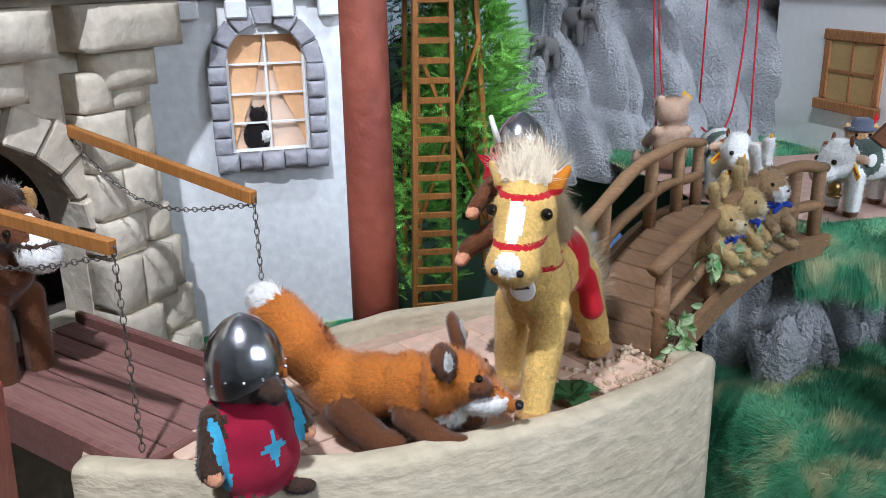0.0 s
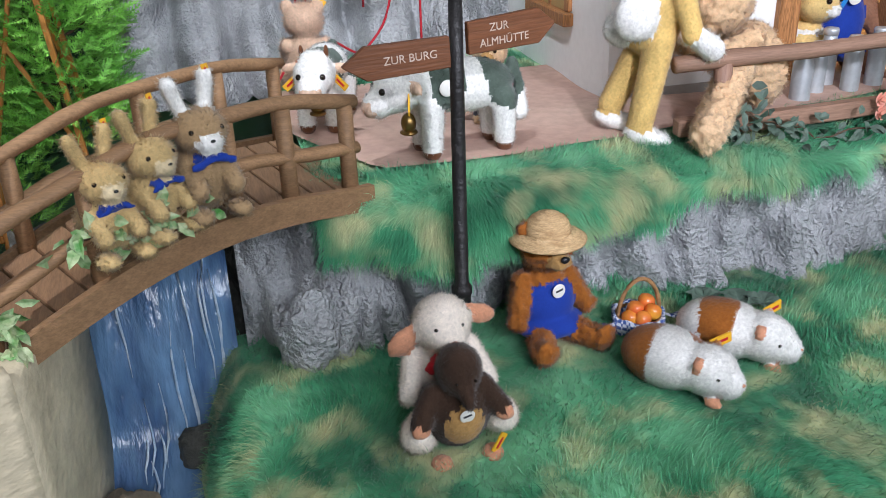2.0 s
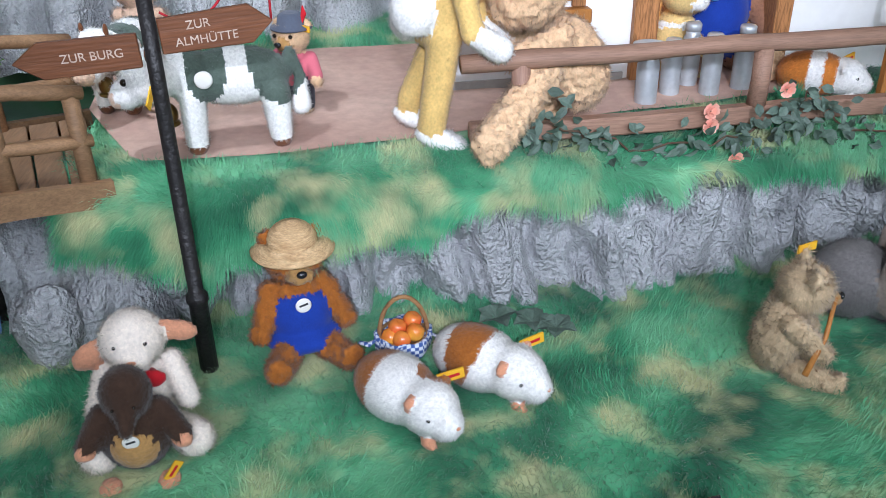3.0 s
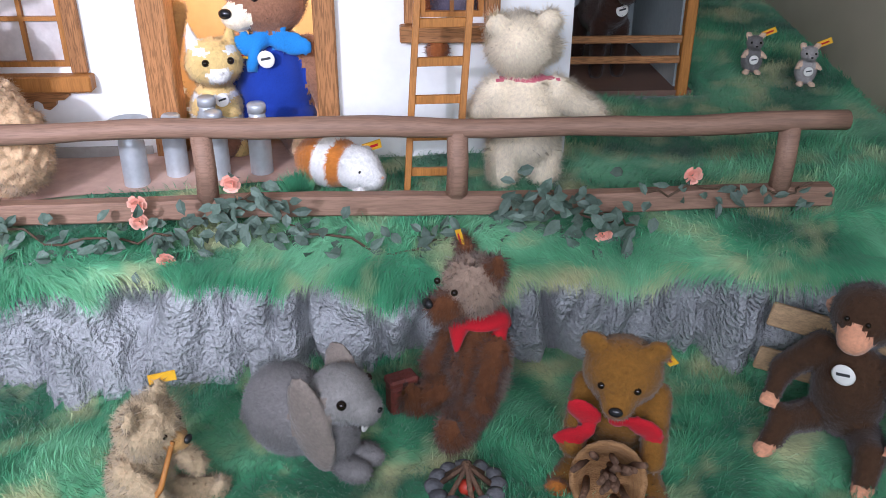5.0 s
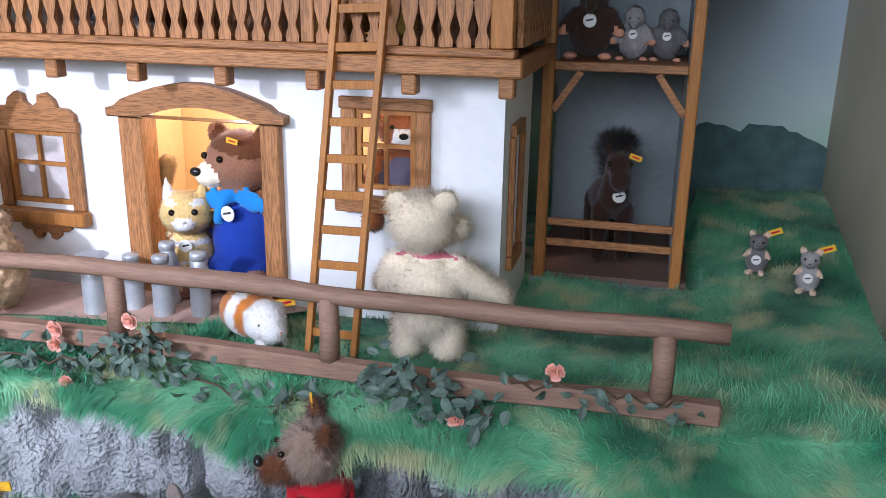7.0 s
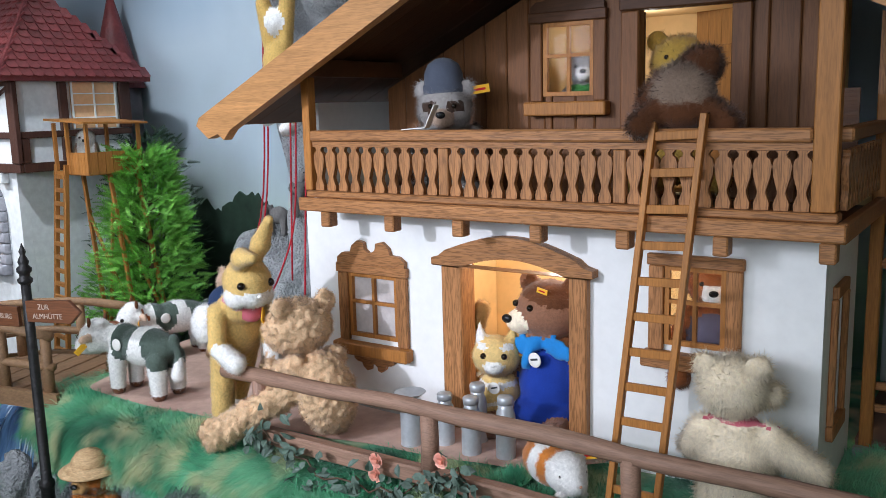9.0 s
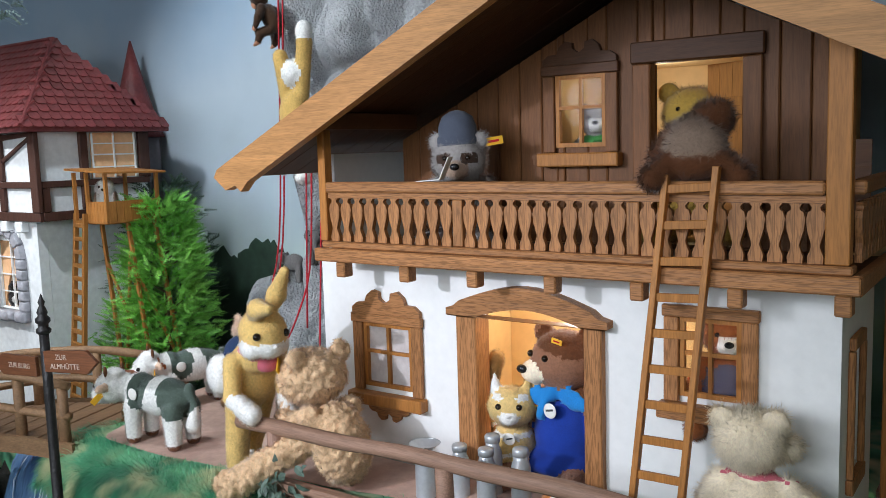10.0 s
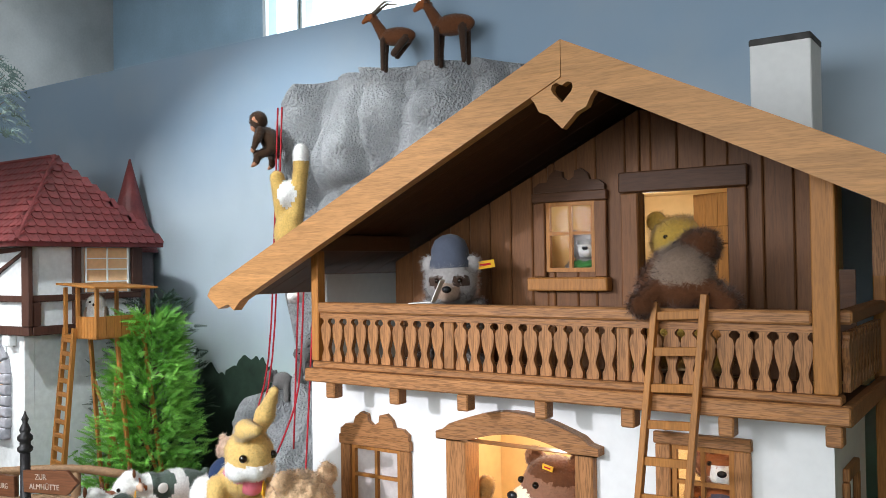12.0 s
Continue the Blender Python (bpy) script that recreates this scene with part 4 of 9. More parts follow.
# arched head of the opening, as a plate with a curved lower edge
for side in (-1, 1):
    bm = bmesh.new()
    pts = [(arch_c + side * arch_w * math.cos(a), 0.92 + arch_h * math.sin(a)) for a in np.linspace(0, math.pi / 2, 14)]
    plate(bm, pts + [(arch_c, 1.185), (arch_c + side * 0.292, 1.185), (arch_c + side * 0.292, 0.92)], 0.032, 0.118)
    part("arch_spandrel", bm, STONE, gate)
n = 11
for i in range(n):
    a0, a1 = math.pi * i / n + 0.012, math.pi * (i + 1) / n - 0.012
    bm = bmesh.new()
    ring = []
    for r in (1.0, 1.27 + 0.05 * ((i * 7) % 3 - 1)):
        for a in (a0, a1):
            ring.append((arch_c - arch_w * r * math.cos(a), 0.92 + arch_h * (r * 1.05 if r > 1 else 1) * math.sin(a)))
    plate(bm, [ring[0], ring[1], ring[3], ring[2]], -0.004 - 0.006 * ((i * 5) % 3), 0.04)
    bmesh.ops.bevel(bm, geom=bm.edges[:], offset=0.004, segments=1, affect="EDGES")
    part("arch_stone", bm, STONE, gate)
k = 0
z = 0.55
for row in range(9):
    h = 0.082 + 0.02 * ((row * 7) % 3)
    flare = 0.05 * max(0.0, (0.95 - z) / 0.4)
    if z < 1.22:
        cuts = [0.092, 0.165 + 0.03 * (row % 2), 0.235 + 0.02 * ((row + 1) % 2), 0.285 + flare]
        for a, b in zip(cuts, cuts[1:]):
            k += 1
            stone_block("stone", a + 0.002, b - 0.002, z + 0.002, z + h - 0.002, (-0.045 - flare if a < 0.18 else -0.015 - flare * 0.6) + 0.004 * (k % 3), 0.05, STONE, gate, k)
    z += h
for x0, x1 in ((-0.56, -0.30), (-0.22, 0.02), (0.10, 0.33)):
    k += 1
    stone_block("corbel_stone", x0, x1, 1.285, 1.375, -0.085, 0.05, STONE, gate, 50 + k, 0.008)
    stone_block("corbel_stone", x0 + 0.04, x1 - 0.05, 1.205, 1.283, -0.05, 0.05, STONE, gate, 70 + k, 0.008)
stone_block("lintel_stone", -0.75, 0.36, 1.40, 1.62, -0.10, 0.03, STONE, gate, 99, 0.004)
# passage behind the archway, its stone coloured dark to stand in for shade
part("passage_wall", boxes(((-0.60, 0.55, 0.5), (0.2, 0.58, 1.3)), ((-0.62, 0.125, 0.5), (-0.585, 0.55, 1.3)), ((0.17, 0.125, 0.5), (0.2, 0.55, 1.3)), ((-0.62, 0.125, 1.3), (0.2, 0.58, 1.33)), ((-0.62, 0.0, 0.55), (0.2, 0.58, 0.69))), surface("shaded_passage_stone", lin(92, 84, 78), 0.9, lin(60, 54, 50), 6, 0.7, 0.6, 40), gate)

# ---- drawbridge with its chains and lifting beams ----
bridge_deck = thing("drawbridge", "red-brown plank drawbridge hanging on steel chains", "drawbridge", (-0.048, 1.169, 0.0), 39.3)
for i in range(5):
    part("plank", boxes(((0.002 + i * 0.0572, 0.005, 0.70), (0.055 + i * 0.0572, 0.60, 0.722)), bevel=0.002), wood("drawbridge_plank", 150, 110, 102, 1, 0.1, 0.6) if i == 0 else bridge_deck.children[0].data.materials[0], bridge_deck)
part("edge_beam", boxes(((0.0, -0.012, 0.665), (0.286, 0.004, 0.726)), bevel=0.003), DECK, bridge_deck)
part("edge_beam", boxes(((0.287, -0.012, 0.665), (0.303, 0.60, 0.742)), bevel=0.003), DECK, bridge_deck)
part("edge_beam", boxes(((-0.016, -0.012, 0.655), (-0.001, 0.60, 0.735)), bevel=0.003), DECK, bridge_deck)


def chain(name, pts, parent, link=0.013):
    """A chain of small oval links along a line."""
    P = [Vector(p) for p in pts]
    bm = bmesh.new()
    seg = [(a, b) for a, b in zip(P, P[1:])]
    total = sum((b - a).length for a, b in seg)
    n = int(total / link)
    for i in range(n):
        d = (i + 0.5) * link
        for a, b in seg:
            if d <= (b - a).length:
                break
            d -= (b - a).length
        c = a + (b - a).normalized() * d
        q = (b - a).to_track_quat("Z", "Y").to_matrix().to_4x4()
        m = Matrix.Translation(c) @ q @ pose(0, 0, 0, 0, 0, 90 * (i % 2))
        ring = []
        for k in range(8):
            t = k * math.tau / 8
            o = Vector((0.0042 * math.cos(t), 0, 0.0085 * math.sin(t)))
            nrm = o.normalized()
            ring.append([bm.verts.new(m @ (o + nrm * 0.0013 * math.cos(u) + Vector((0, 0.0013 * math.sin(u), 0)))) for u in (0.0, 2.09, 4.19)])
        for k in range(8):
            r0, r1 = ring[k], ring[(k + 1) % 8]
            for u in range(3):
                bm.faces.new((r0[u], r0[(u + 1) % 3], r1[(u + 1) % 3], r1[u]))
    return part(name, bm, CHAIN, parent)


inv = bridge_deck.matrix_world.inverted()
beam_ends = (((-0.16, 1.80, 1.135), (0.165, 1.36, 1.075), (0.168, 1.352, 0.735)), ((-0.42, 1.55, 1.10), (-0.046, 1.185, 1.065), (-0.044, 1.178, 0.735)))
for a, b, c in beam_ends:
    bm = bmesh.new()
    beam(bm, a, b, 0.016, 0.022, 0.0015)
    for v in bm.verts:
        v.co = inv @ v.co
    part("lifting_beam", bm, LADDER, bridge_deck, "honey-coloured lifting beam")
    chain("chain", [inv @ Vector(b), inv @ Vector(c)], bridge_deck)
    a, b = Vector(a), Vector(b)
    sag = [inv @ (a.lerp(b, t) + Vector((0, 0, -0.012 - 0.10 * math.sin(math.pi * t) * (1 - 0.5 * t)))) for t in np.linspace(0, 1, 9)]
    chain("chain", sag, bridge_deck)

# ---- white tower with half-timbered storey ----
tower = thing("castle_tower", "white castle tower with half-timbered top and red tiled roof", "tower", (0, 0, 0))
WARM = surface("warm_curtain_lit_pane", lin(238, 196, 150), 0.8, lin(222, 168, 118), 8, 0.7, 0.1)
bm = wall_with_holes(-0.25, 0.50, 0.25, 1.37, 2.12, 2.16, [(0.172, 0.362, 1.0, 1.285)])
part("wall", bm, TOWER_WALL, tower)
part("side_wall", boxes(((0.46, 2.161, 0.25), (0.499, 2.60, 1.37))), TOWER_WALL, tower)
part("ground_band", boxes(((-0.25, 2.112, 0.25), (0.505, 2.119, 0.52))), GRASS, tower, "green painted band at the tower's foot")
# arched window: stone surround, sill, bars, curtain
win = part("window", boxes(((0.172, 2.150, 1.0), (0.362, 2.156, 1.285))), surface("window_white", lin(232, 214, 196), 0.3, lin(236, 190, 150), 9, 0.4, 0.0), tower)
wx, wz0, wz1, half = 0.267, 1.0, 1.21, 0.095
for side in (-1, 1):
    for i in range(5):
        z0 = 1.0 + i * 0.043
        stone_block("surround_stone", wx + side * 0.118 - 0.021, wx + side * 0.118 + 0.021, z0 + 0.001, z0 + 0.041, 2.092, 2.125, GREY_STONE, win, 200 + i + side, 0.004)
for i in range(7):
    a0, a1 = math.pi * i / 7 + 0.02, math.pi * (i + 1) / 7 - 0.02
    bm = bmesh.new()
    pts = [(wx - r * math.cos(a), 1.212 + r * 1.03 * math.sin(a)) for r, a in ((0.097, a0), (0.097, a1), (0.139, a1), (0.139, a0))]
    plate(bm, pts, 2.095, 2.125)
    bmesh.ops.bevel(bm, geom=bm.edges[:], offset=0.003, segments=1, affect="EDGES")
    part("surround_stone", bm, GREY_STONE, win)
bm = bmesh.new()
plate(bm, [(0.160, 1.215)] + [(wx - 0.0955 * math.cos(a), 1.212 + 0.097 * math.sin(a)) for a in np.linspace(0, math.pi, 13)] + [(0.374, 1.215), (0.374, 1.36), (0.160, 1.36)], 2.114, 2.121)
part("arch_infill", bm, TOWER_WALL, win)
for i in range(5):
    stone_block("sill_stone", 0.130 + i * 0.055, 0.182 + i * 0.055, 0.958 + 0.006 * (i % 2), 1.0, 2.075, 2.125, GREY_STONE, win, 230 + i, 0.007)
for a, b in (((0.172, 2.132, 1.0), (0.178, 2.14, 1.30)), ((0.264, 2.132, 1.0), (0.270, 2.14, 1.30)), ((0.356, 2.132, 1.0), (0.362, 2.14, 1.30)), ((0.172, 2.133, 1.0), (0.362, 2.139, 1.006)), ((0.172, 2.133, 1.068), (0.362, 2.139, 1.073)), ((0.172, 2.133, 1.140), (0.362, 2.139, 1.145)), ((0.172, 2.133, 1.212), (0.362, 2.139, 1.217))):
    part("glazing_bar", boxes((a, b)), WHITE_WALL, win)
for side in (-1, 1):
    bm = bmesh.new()
    plate(bm, [(wx + side * 0.09, 1.005), (wx + side * 0.09, 1.29), (wx, 1.29), (wx + side * 0.03, 1.15), (wx + side * 0.075, 1.05)], 2.141, 2.146)
    part("curtain", bm, WARM, win, "warm cream gathered curtain")
# half-timbered storey
part("upper_wall", boxes(((-0.35, 2.105, 1.385), (0.565, 2.14, 1.74)), ((0.53, 2.141, 1.385), (0.565, 2.60, 1.74))), TOWER_WALL, tower)
TB = [((-0.35, 2.088, 1.37), (0.585, 2.104, 1.405)), ((-0.35, 2.088, 1.50), (0.54, 2.104, 1.525)), ((-0.35, 2.088, 1.715), (0.585, 2.104, 1.745)), ((0.541, 2.084, 1.406), (0.589, 2.104, 1.714)), ((0.566, 2.106, 1.37), (0.586, 2.61, 1.405)), ((0.566, 2.106, 1.50), (0.582, 2.60, 1.525)), ((0.566, 2.106, 1.715), (0.586, 2.61, 1.745)), ((0.566, 2.555, 1.526), (0.584, 2.605, 1.714)), ((0.566, 2.28, 1.526), (0.583, 2.315, 1.714)), ((0.566, 2.106, 1.406), (0.583, 2.14, 1.499)), ((0.566, 2.28, 1.406), (0.583, 2.315, 1.499)), ((0.30, 2.089, 1.526), (0.335, 2.104, 1.714)), ((0.30, 2.089, 1.406), (0.335, 2.104, 1.499)), ((0.05, 2.089, 1.406), (0.085, 2.104, 1.714))]
for lo_, hi_ in TB:
    part("timber", boxes((lo_, hi_), bevel=0.002), TIMBER, tower)
bm = bmesh.new()
ring_plate(bm, [(0.335 + 0.205 * math.cos(a), 1.53 + 0.18 * math.sin(a)) for a in np.linspace(math.pi, math.pi / 2, 9)] + [(0.54, 1.714), (0.54, 1.70)], [(0.36 + 0.18 * math.cos(a), 1.53 + 0.16 * math.sin(a)) for a in np.linspace(math.pi, math.pi / 2, 9)] + [(0.539, 1.70), (0.539, 1.69)], 2.092, 2.104)
part("timber", bm, TIMBER, tower, "curved timber brace")
# pane coloured warm so that it looks lit; no lamp stands behind it
uw = part("upper_window", boxes(((0.566, 2.335, 1.53), (0.572, 2.54, 1.712))), WARM, tower, "upper window with warm light put into its colour")
for a, b in (((0.573, 2.335, 1.53), (0.578, 2.342, 1.712)), ((0.573, 2.434, 1.53), (0.578, 2.440, 1.712)), ((0.573, 2.533, 1.53), (0.578, 2.54, 1.712)), ((0.573, 2.335, 1.62), (0.577, 2.54, 1.626)), ((0.573, 2.335, 1.57), (0.577, 2.54, 1.575)), ((0.573, 2.335, 1.665), (0.577, 2.54, 1.67))):
    part("glazing_bar", boxes((a, b)), WHITE_WALL, uw)
STRIPE = bpy.data.materials.new("red_yellow_banner")
STRIPE.use_nodes = True
nt = STRIPE.node_tree
wv = nt.nodes.new("ShaderNodeTexWave")
wv.bands_direction = "DIAGONAL"
wv.inputs["Scale"].default_value = 13
rp = nt.nodes.new("ShaderNodeValToRGB")
rp.color_ramp.interpolation = "CONSTANT"
rp.color_ramp.elements[0].color, rp.color_ramp.elements[1].color = (*lin(190, 40, 34), 1), (*lin(236, 186, 50), 1)
rp.color_ramp.elements[1].position = 0.5
tcn = nt.nodes.new("ShaderNodeTexCoord")
nt.links.new(tcn.outputs["Object"], wv.inputs["Vector"])
nt.links.new(wv.outputs["Fac"], rp.inputs["Fac"])
nt.links.new(rp.outputs["Color"], nt.nodes["Principled BSDF"].inputs["Base Color"])
part("banner", boxes(((0.10, 2.098, 1.53), (0.28, 2.103, 1.71))), STRIPE, tower, "red and yellow striped banner")
for i in range(6):
    part("corbel", boxes(((-0.15 + i * 0.11, 2.085, 1.325), (-0.10 + i * 0.11, 2.119, 1.368)), bevel=0.004), TOWER_WALL, tower)
# hipped roof with scalloped tiles
ROOF_RED = surface("dark_red_roof_tile", lin(122, 52, 50), 0.55, lin(84, 34, 36), 12, 0.6, 0.3, 70, piece=0.2)
RIDGE_Z, EAVE_Z = 2.10, 1.735
ec = [(-0.42, 2.02), (0.625, 2.02), (0.625, 2.68), (-0.42, 2.68)]
ra, rb = (-0.30, 2.35, RIDGE_Z), (0.345, 2.35, RIDGE_Z)
bm = bmesh.new()
cv = [bm.verts.new((x, y, EAVE_Z)) for x, y in ec]
bv_ = [bm.verts.new((x, y, EAVE_Z - 0.02)) for x, y in ec]
va, vb = bm.verts.new(ra), bm.verts.new(rb)
bm.faces.new((cv[0], cv[1], vb, va))
bm.faces.new((cv[1], cv[2], vb))
bm.faces.new((cv[2], cv[3], va, vb))
bm.faces.new((cv[3], cv[0], va))
bm.faces.new(bv_[::-1])
for i in range(4):
    bm.faces.new((cv[i], bv_[i], bv_[(i + 1) % 4], cv[(i + 1) % 4]))
troof = part("roof", bm, ROOF_RED, tower, "dark red roof of scalloped tiles")
bm = bmesh.new()
sc = [(-0.021, 0.0), (-0.021, 0.05), (0.021, 0.05), (0.021, 0.0)] + [(0.021 * math.cos(a), 0.012 * -math.sin(a)) for a in np.linspace(0.5, math.pi - 0.5, 5)]
plate(bm, sc, -0.006, 0.0)
scale_mesh = bm_mesh("tile", bm, ROOF_RED)


def tile_face(a, b, apex_a, apex_b, rows, parent):
    """Rows of tiles from the eave a-b up to the ridge."""
    A, B, C, D = Vector(a), Vector(b), Vector(apex_a), Vector(apex_b)
    up = ((C + D) / 2 - (A + B) / 2)
    nrm = (B - A).cross(up).normalized()
    along = (B - A).normalized()
    slope = nrm.cross(along).normalized()
    for r in range(rows):
        t = r / rows
        p, q = A.lerp(C, t), B.lerp(D, t)
        n = max(1, int((q - p).length / 0.043))
        for i in range(n):
            c = p.lerp(q, (i + 0.5 + 0.5 * (r % 2) * (0.9 if i < n - 1 else 0)) / n)
            o = new("tile", scale_mesh)
            m = Matrix((along, -nrm, slope)).transposed().to_4x4()
            o.matrix_world = Matrix.Translation(c + nrm * 0.003) @ m @ pose(0, 0, 0, -7, 0, 0)
            o.parent = parent


tile_face((-0.42, 2.02, EAVE_Z), (0.625, 2.02, EAVE_Z), ra, rb, 12, troof)
tile_face((0.625, 2.02, EAVE_Z), (0.625, 2.68, EAVE_Z), rb, rb, 12, troof)
bm = bmesh.new()
tube(bm, [(0.627, 2.018, EAVE_Z + 0.004), (0.345, 2.35, RIDGE_Z + 0.006)], 0.009, 6)
tube(bm, [(0.345, 2.35, RIDGE_Z + 0.006), (-0.30, 2.35, RIDGE_Z + 0.006)], 0.009, 6)
part("ridge_tile", bm, ROOF_RED, troof)
# slim round turret behind
turret = thing("turret", "slim round turret with a dark red cone roof", "turret", (0.19, 2.83, 0.0))
bm = bmesh.new()
lathe(bm, [(0.105, 0.5), (0.105, 1.70)], 18)
part("wall", bm, surface("dark_turret_plaster", lin(96, 92, 96), 0.85), turret, smooth=True)
bm = bmesh.new()
lathe(bm, [(0.13, 1.70), (0.095, 1.80), (0.045, 1.99), (0.004, 2.15)], 18)
part("cone_roof", bm, ROOF_RED, turret, smooth=True)


# ---- arched footbridge ----
NEAR = (Vector((0.885, 1.275, 0)), Vector((1.50, 1.60, 0)))
FAR = (Vector((0.77, 1.44, 0)), Vector((1.40, 1.96, 0)))


def deck_z(s):
    return 0.725 + 0.075 * s + 0.062 * math.sin(math.pi * min(1.0, max(0.0, s)))


def on_bridge(line, s, dz=0.0):
    p = line[0].lerp(line[1], s)
    return (p.x, p.y, deck_z(s) + dz)


bridge = thing("footbridge", "arched brown wooden footbridge with log rails", "bridge", (0, 0, 0))
for i in range(13):
    s0, s1 = i / 13 + 0.003, (i + 1) / 13 - 0.003
    bm = bmesh.new()
    top = [bm.verts.new(on_bridge(l, s, 0.0)) for l, s in ((NEAR, s0), (NEAR, s1), (FAR, s1), (FAR, s0))]
    bot = [bm.verts.new(v.co - Vector((0, 0, 0.012))) for v in top]
    bm.faces.new(top)
    bm.faces.new(bot[::-1])
    for k in range(4):
        bm.faces.new((top[k], bot[k], bot[(k + 1) % 4], top[(k + 1) % 4]))
    bmesh.ops.bevel(bm, geom=bm.edges[:], offset=0.0018, segments=1, affect="EDGES")
    part("plank", bm, BRIDGE_Y, bridge)
for line, sgn in ((NEAR, -1), (FAR, 1)):
    bm = bmesh.new()
    ss = np.linspace(0.0, 1.02, 16)
    off = Vector((0.47, -0.88, 0)) * 0.012 * (1 if line is NEAR else -1)
    for k, s in enumerate(ss):
        p = Vector(on_bridge(line, s)) + off
        ring = [bm.verts.new(p + d) for d in (Vector((0, 0, 0.006)), Vector((0, 0, -0.042)), Vector((0, 0, -0.042)) + off * 1.4, Vector((0, 0, 0.006)) + off * 1.4)]
        if k:
            for q in range(4):
                bm.faces.new((prev[q], prev[(q + 1) % 4], ring[(q + 1) % 4], ring[q]))
        else:
            bm.faces.new(ring)
        prev = ring
    bm.faces.new(prev[::-1])
    part("stringer", bm, BRIDGE, bridge)
    for dz, r in ((0.172, 0.0165), (0.078, 0.0155)):
        bm = bmesh.new()
        ss = np.linspace(-0.03 if dz > 0.1 else 0.0, 1.0, 14)
        tube(bm, [on_bridge(line, s, dz + 0.003 * math.sin(s * 17 + dz * 40)) for s in ss], [r * (1 + 0.07 * math.sin(s * 23)) for s in ss], 9, flat=0.8)
        part("log_rail", bm, BRIDGE, bridge, smooth=True)
    for s in ((0.02, 0.27, 0.62, 0.78, 0.97) if line is NEAR else (0.02, 0.22, 0.55, 0.78, 0.97)):
        bm = bmesh.new()
        a, b = Vector(on_bridge(line, s, -0.035)), Vector(on_bridge(line, s, 0.165))
        tube(bm, [a, a.lerp(b, 0.5), b], [0.0165, 0.0155, 0.015], 9)
        part("post", bm, BRIDGE, bridge, smooth=True)

# ---- log fence in front of the chalet ----
fence = thing("log_fence", "low rustic brown log fence with a garland", "fence", (0, 0, 0))
bm = bmesh.new()
xs = np.linspace(2.17, 3.885, 26)
tube(bm, [(x, 1.635, 0.972 + 0.004 * math.sin(x * 5) + 0.002 * math.sin(x * 17)) for x in xs], [0.0175 * (1 + 0.06 * math.sin(x * 9) + 0.04 * math.sin(x * 31)) for x in xs], 10)
part("top_rail", bm, FENCE, fence, smooth=True)
bm = bmesh.new()
box(bm, (2.186, 1.620, 0.812), (3.885, 1.652, 0.849), None, 0.004)
bmesh.ops.subdivide_edges(bm, edges=[e for e in bm.edges if abs(e.verts[0].co.x - e.verts[1].co.x) > 1], cuts=30)
for v in bm.verts:
    v.co.z += 0.003 * math.sin(v.co.x * 7) + 0.0015 * noise.noise(v.co * 30)
    v.co.y += 0.0015 * noise.noise(v.co * 25)
part("bottom_rail", bm, FENCE, fence)
for x in (2.285, 2.771, 3.204, 3.786):
    bm = bmesh.new()
    tube(bm, [(x, 1.636, 0.845), (x + 0.002, 1.636, 0.90), (x, 1.636, 0.965)], [0.0195, 0.0185, 0.0185], 10)
    part("post", bm, wood("fence_post_wood", 156, 122, 104, 2, 0.08) if x < 2.3 else fence.children[2].data.materials[0], fence, smooth=True)


# ---- leaves ----
def leaf_mesh(name, leaves, mat, cup=0.15):
    """Pointed leaves: (place, direction, normal, length, width), each folded along its rib."""
    verts, faces = [], []
    for p, d, nrm, ln, wd in leaves:
        p, d, nrm = Vector(p), Vector(d).normalized(), Vector(nrm)
        s = d.cross(nrm).normalized()
        u = s.cross(d).normalized()
        o = len(verts)
        pts = [p, p + d * ln * 0.3 + s * wd * 0.45 + u * wd * cup, p + d * ln * 0.65 + s * wd * 0.42 + u * wd * cup, p + d * ln - u * ln * 0.12, p + d * ln * 0.65 - s * wd * 0.42 + u * wd * cup, p + d * ln * 0.3 - s * wd * 0.45 + u * wd * cup, p + d * ln * 0.3, p + d * ln * 0.65]
        verts += pts
        faces += [(o, o + 1, o + 6), (o + 1, o + 2, o + 7, o + 6), (o + 2, o + 3, o + 7), (o, o + 6, o + 5), (o + 6, o + 7, o + 4, o + 5), (o + 7, o + 3, o + 4)]
    return mesh_from(name, verts, faces, [mat])


def rose(parent, at, r, seed):
    """A small open rose of cupped petals."""
    rg = random.Random(seed)
    verts, faces = [], []
    for ring, (k, rr, up) in enumerate(((3, 0.35, 0.9), (5, 0.7, 0.7), (6, 1.0, 0.35))):
        for i in range(k):
            a = math.tau * i / k + ring + rg.uniform(-0.2, 0.2)
            c, s = math.cos(a), math.sin(a)
            o = len(verts)
            for w, h, q in ((-0.1, 0.0, 0.2), (0.1, 0.0, 0.2), (-0.45, up * 0.6, 0.85), (0.45, up * 0.6, 0.85), (-0.3, up, 1.05), (0.3, up, 1.05)):
                x, y = rr * q * c - w * s, rr * q * s + w * c
                verts.append((at[0] + r * x, at[1] - r * h * 0.8 + r * 0.3, at[2] + r * y + r * h * 0.3))
            faces += [(o, o + 1, o + 3, o + 2), (o + 2, o + 3, o + 5, o + 4)]
    return part("rose", mesh_from("rose", verts, faces, [PETAL], None, True), None, parent, "peach fabric rose")


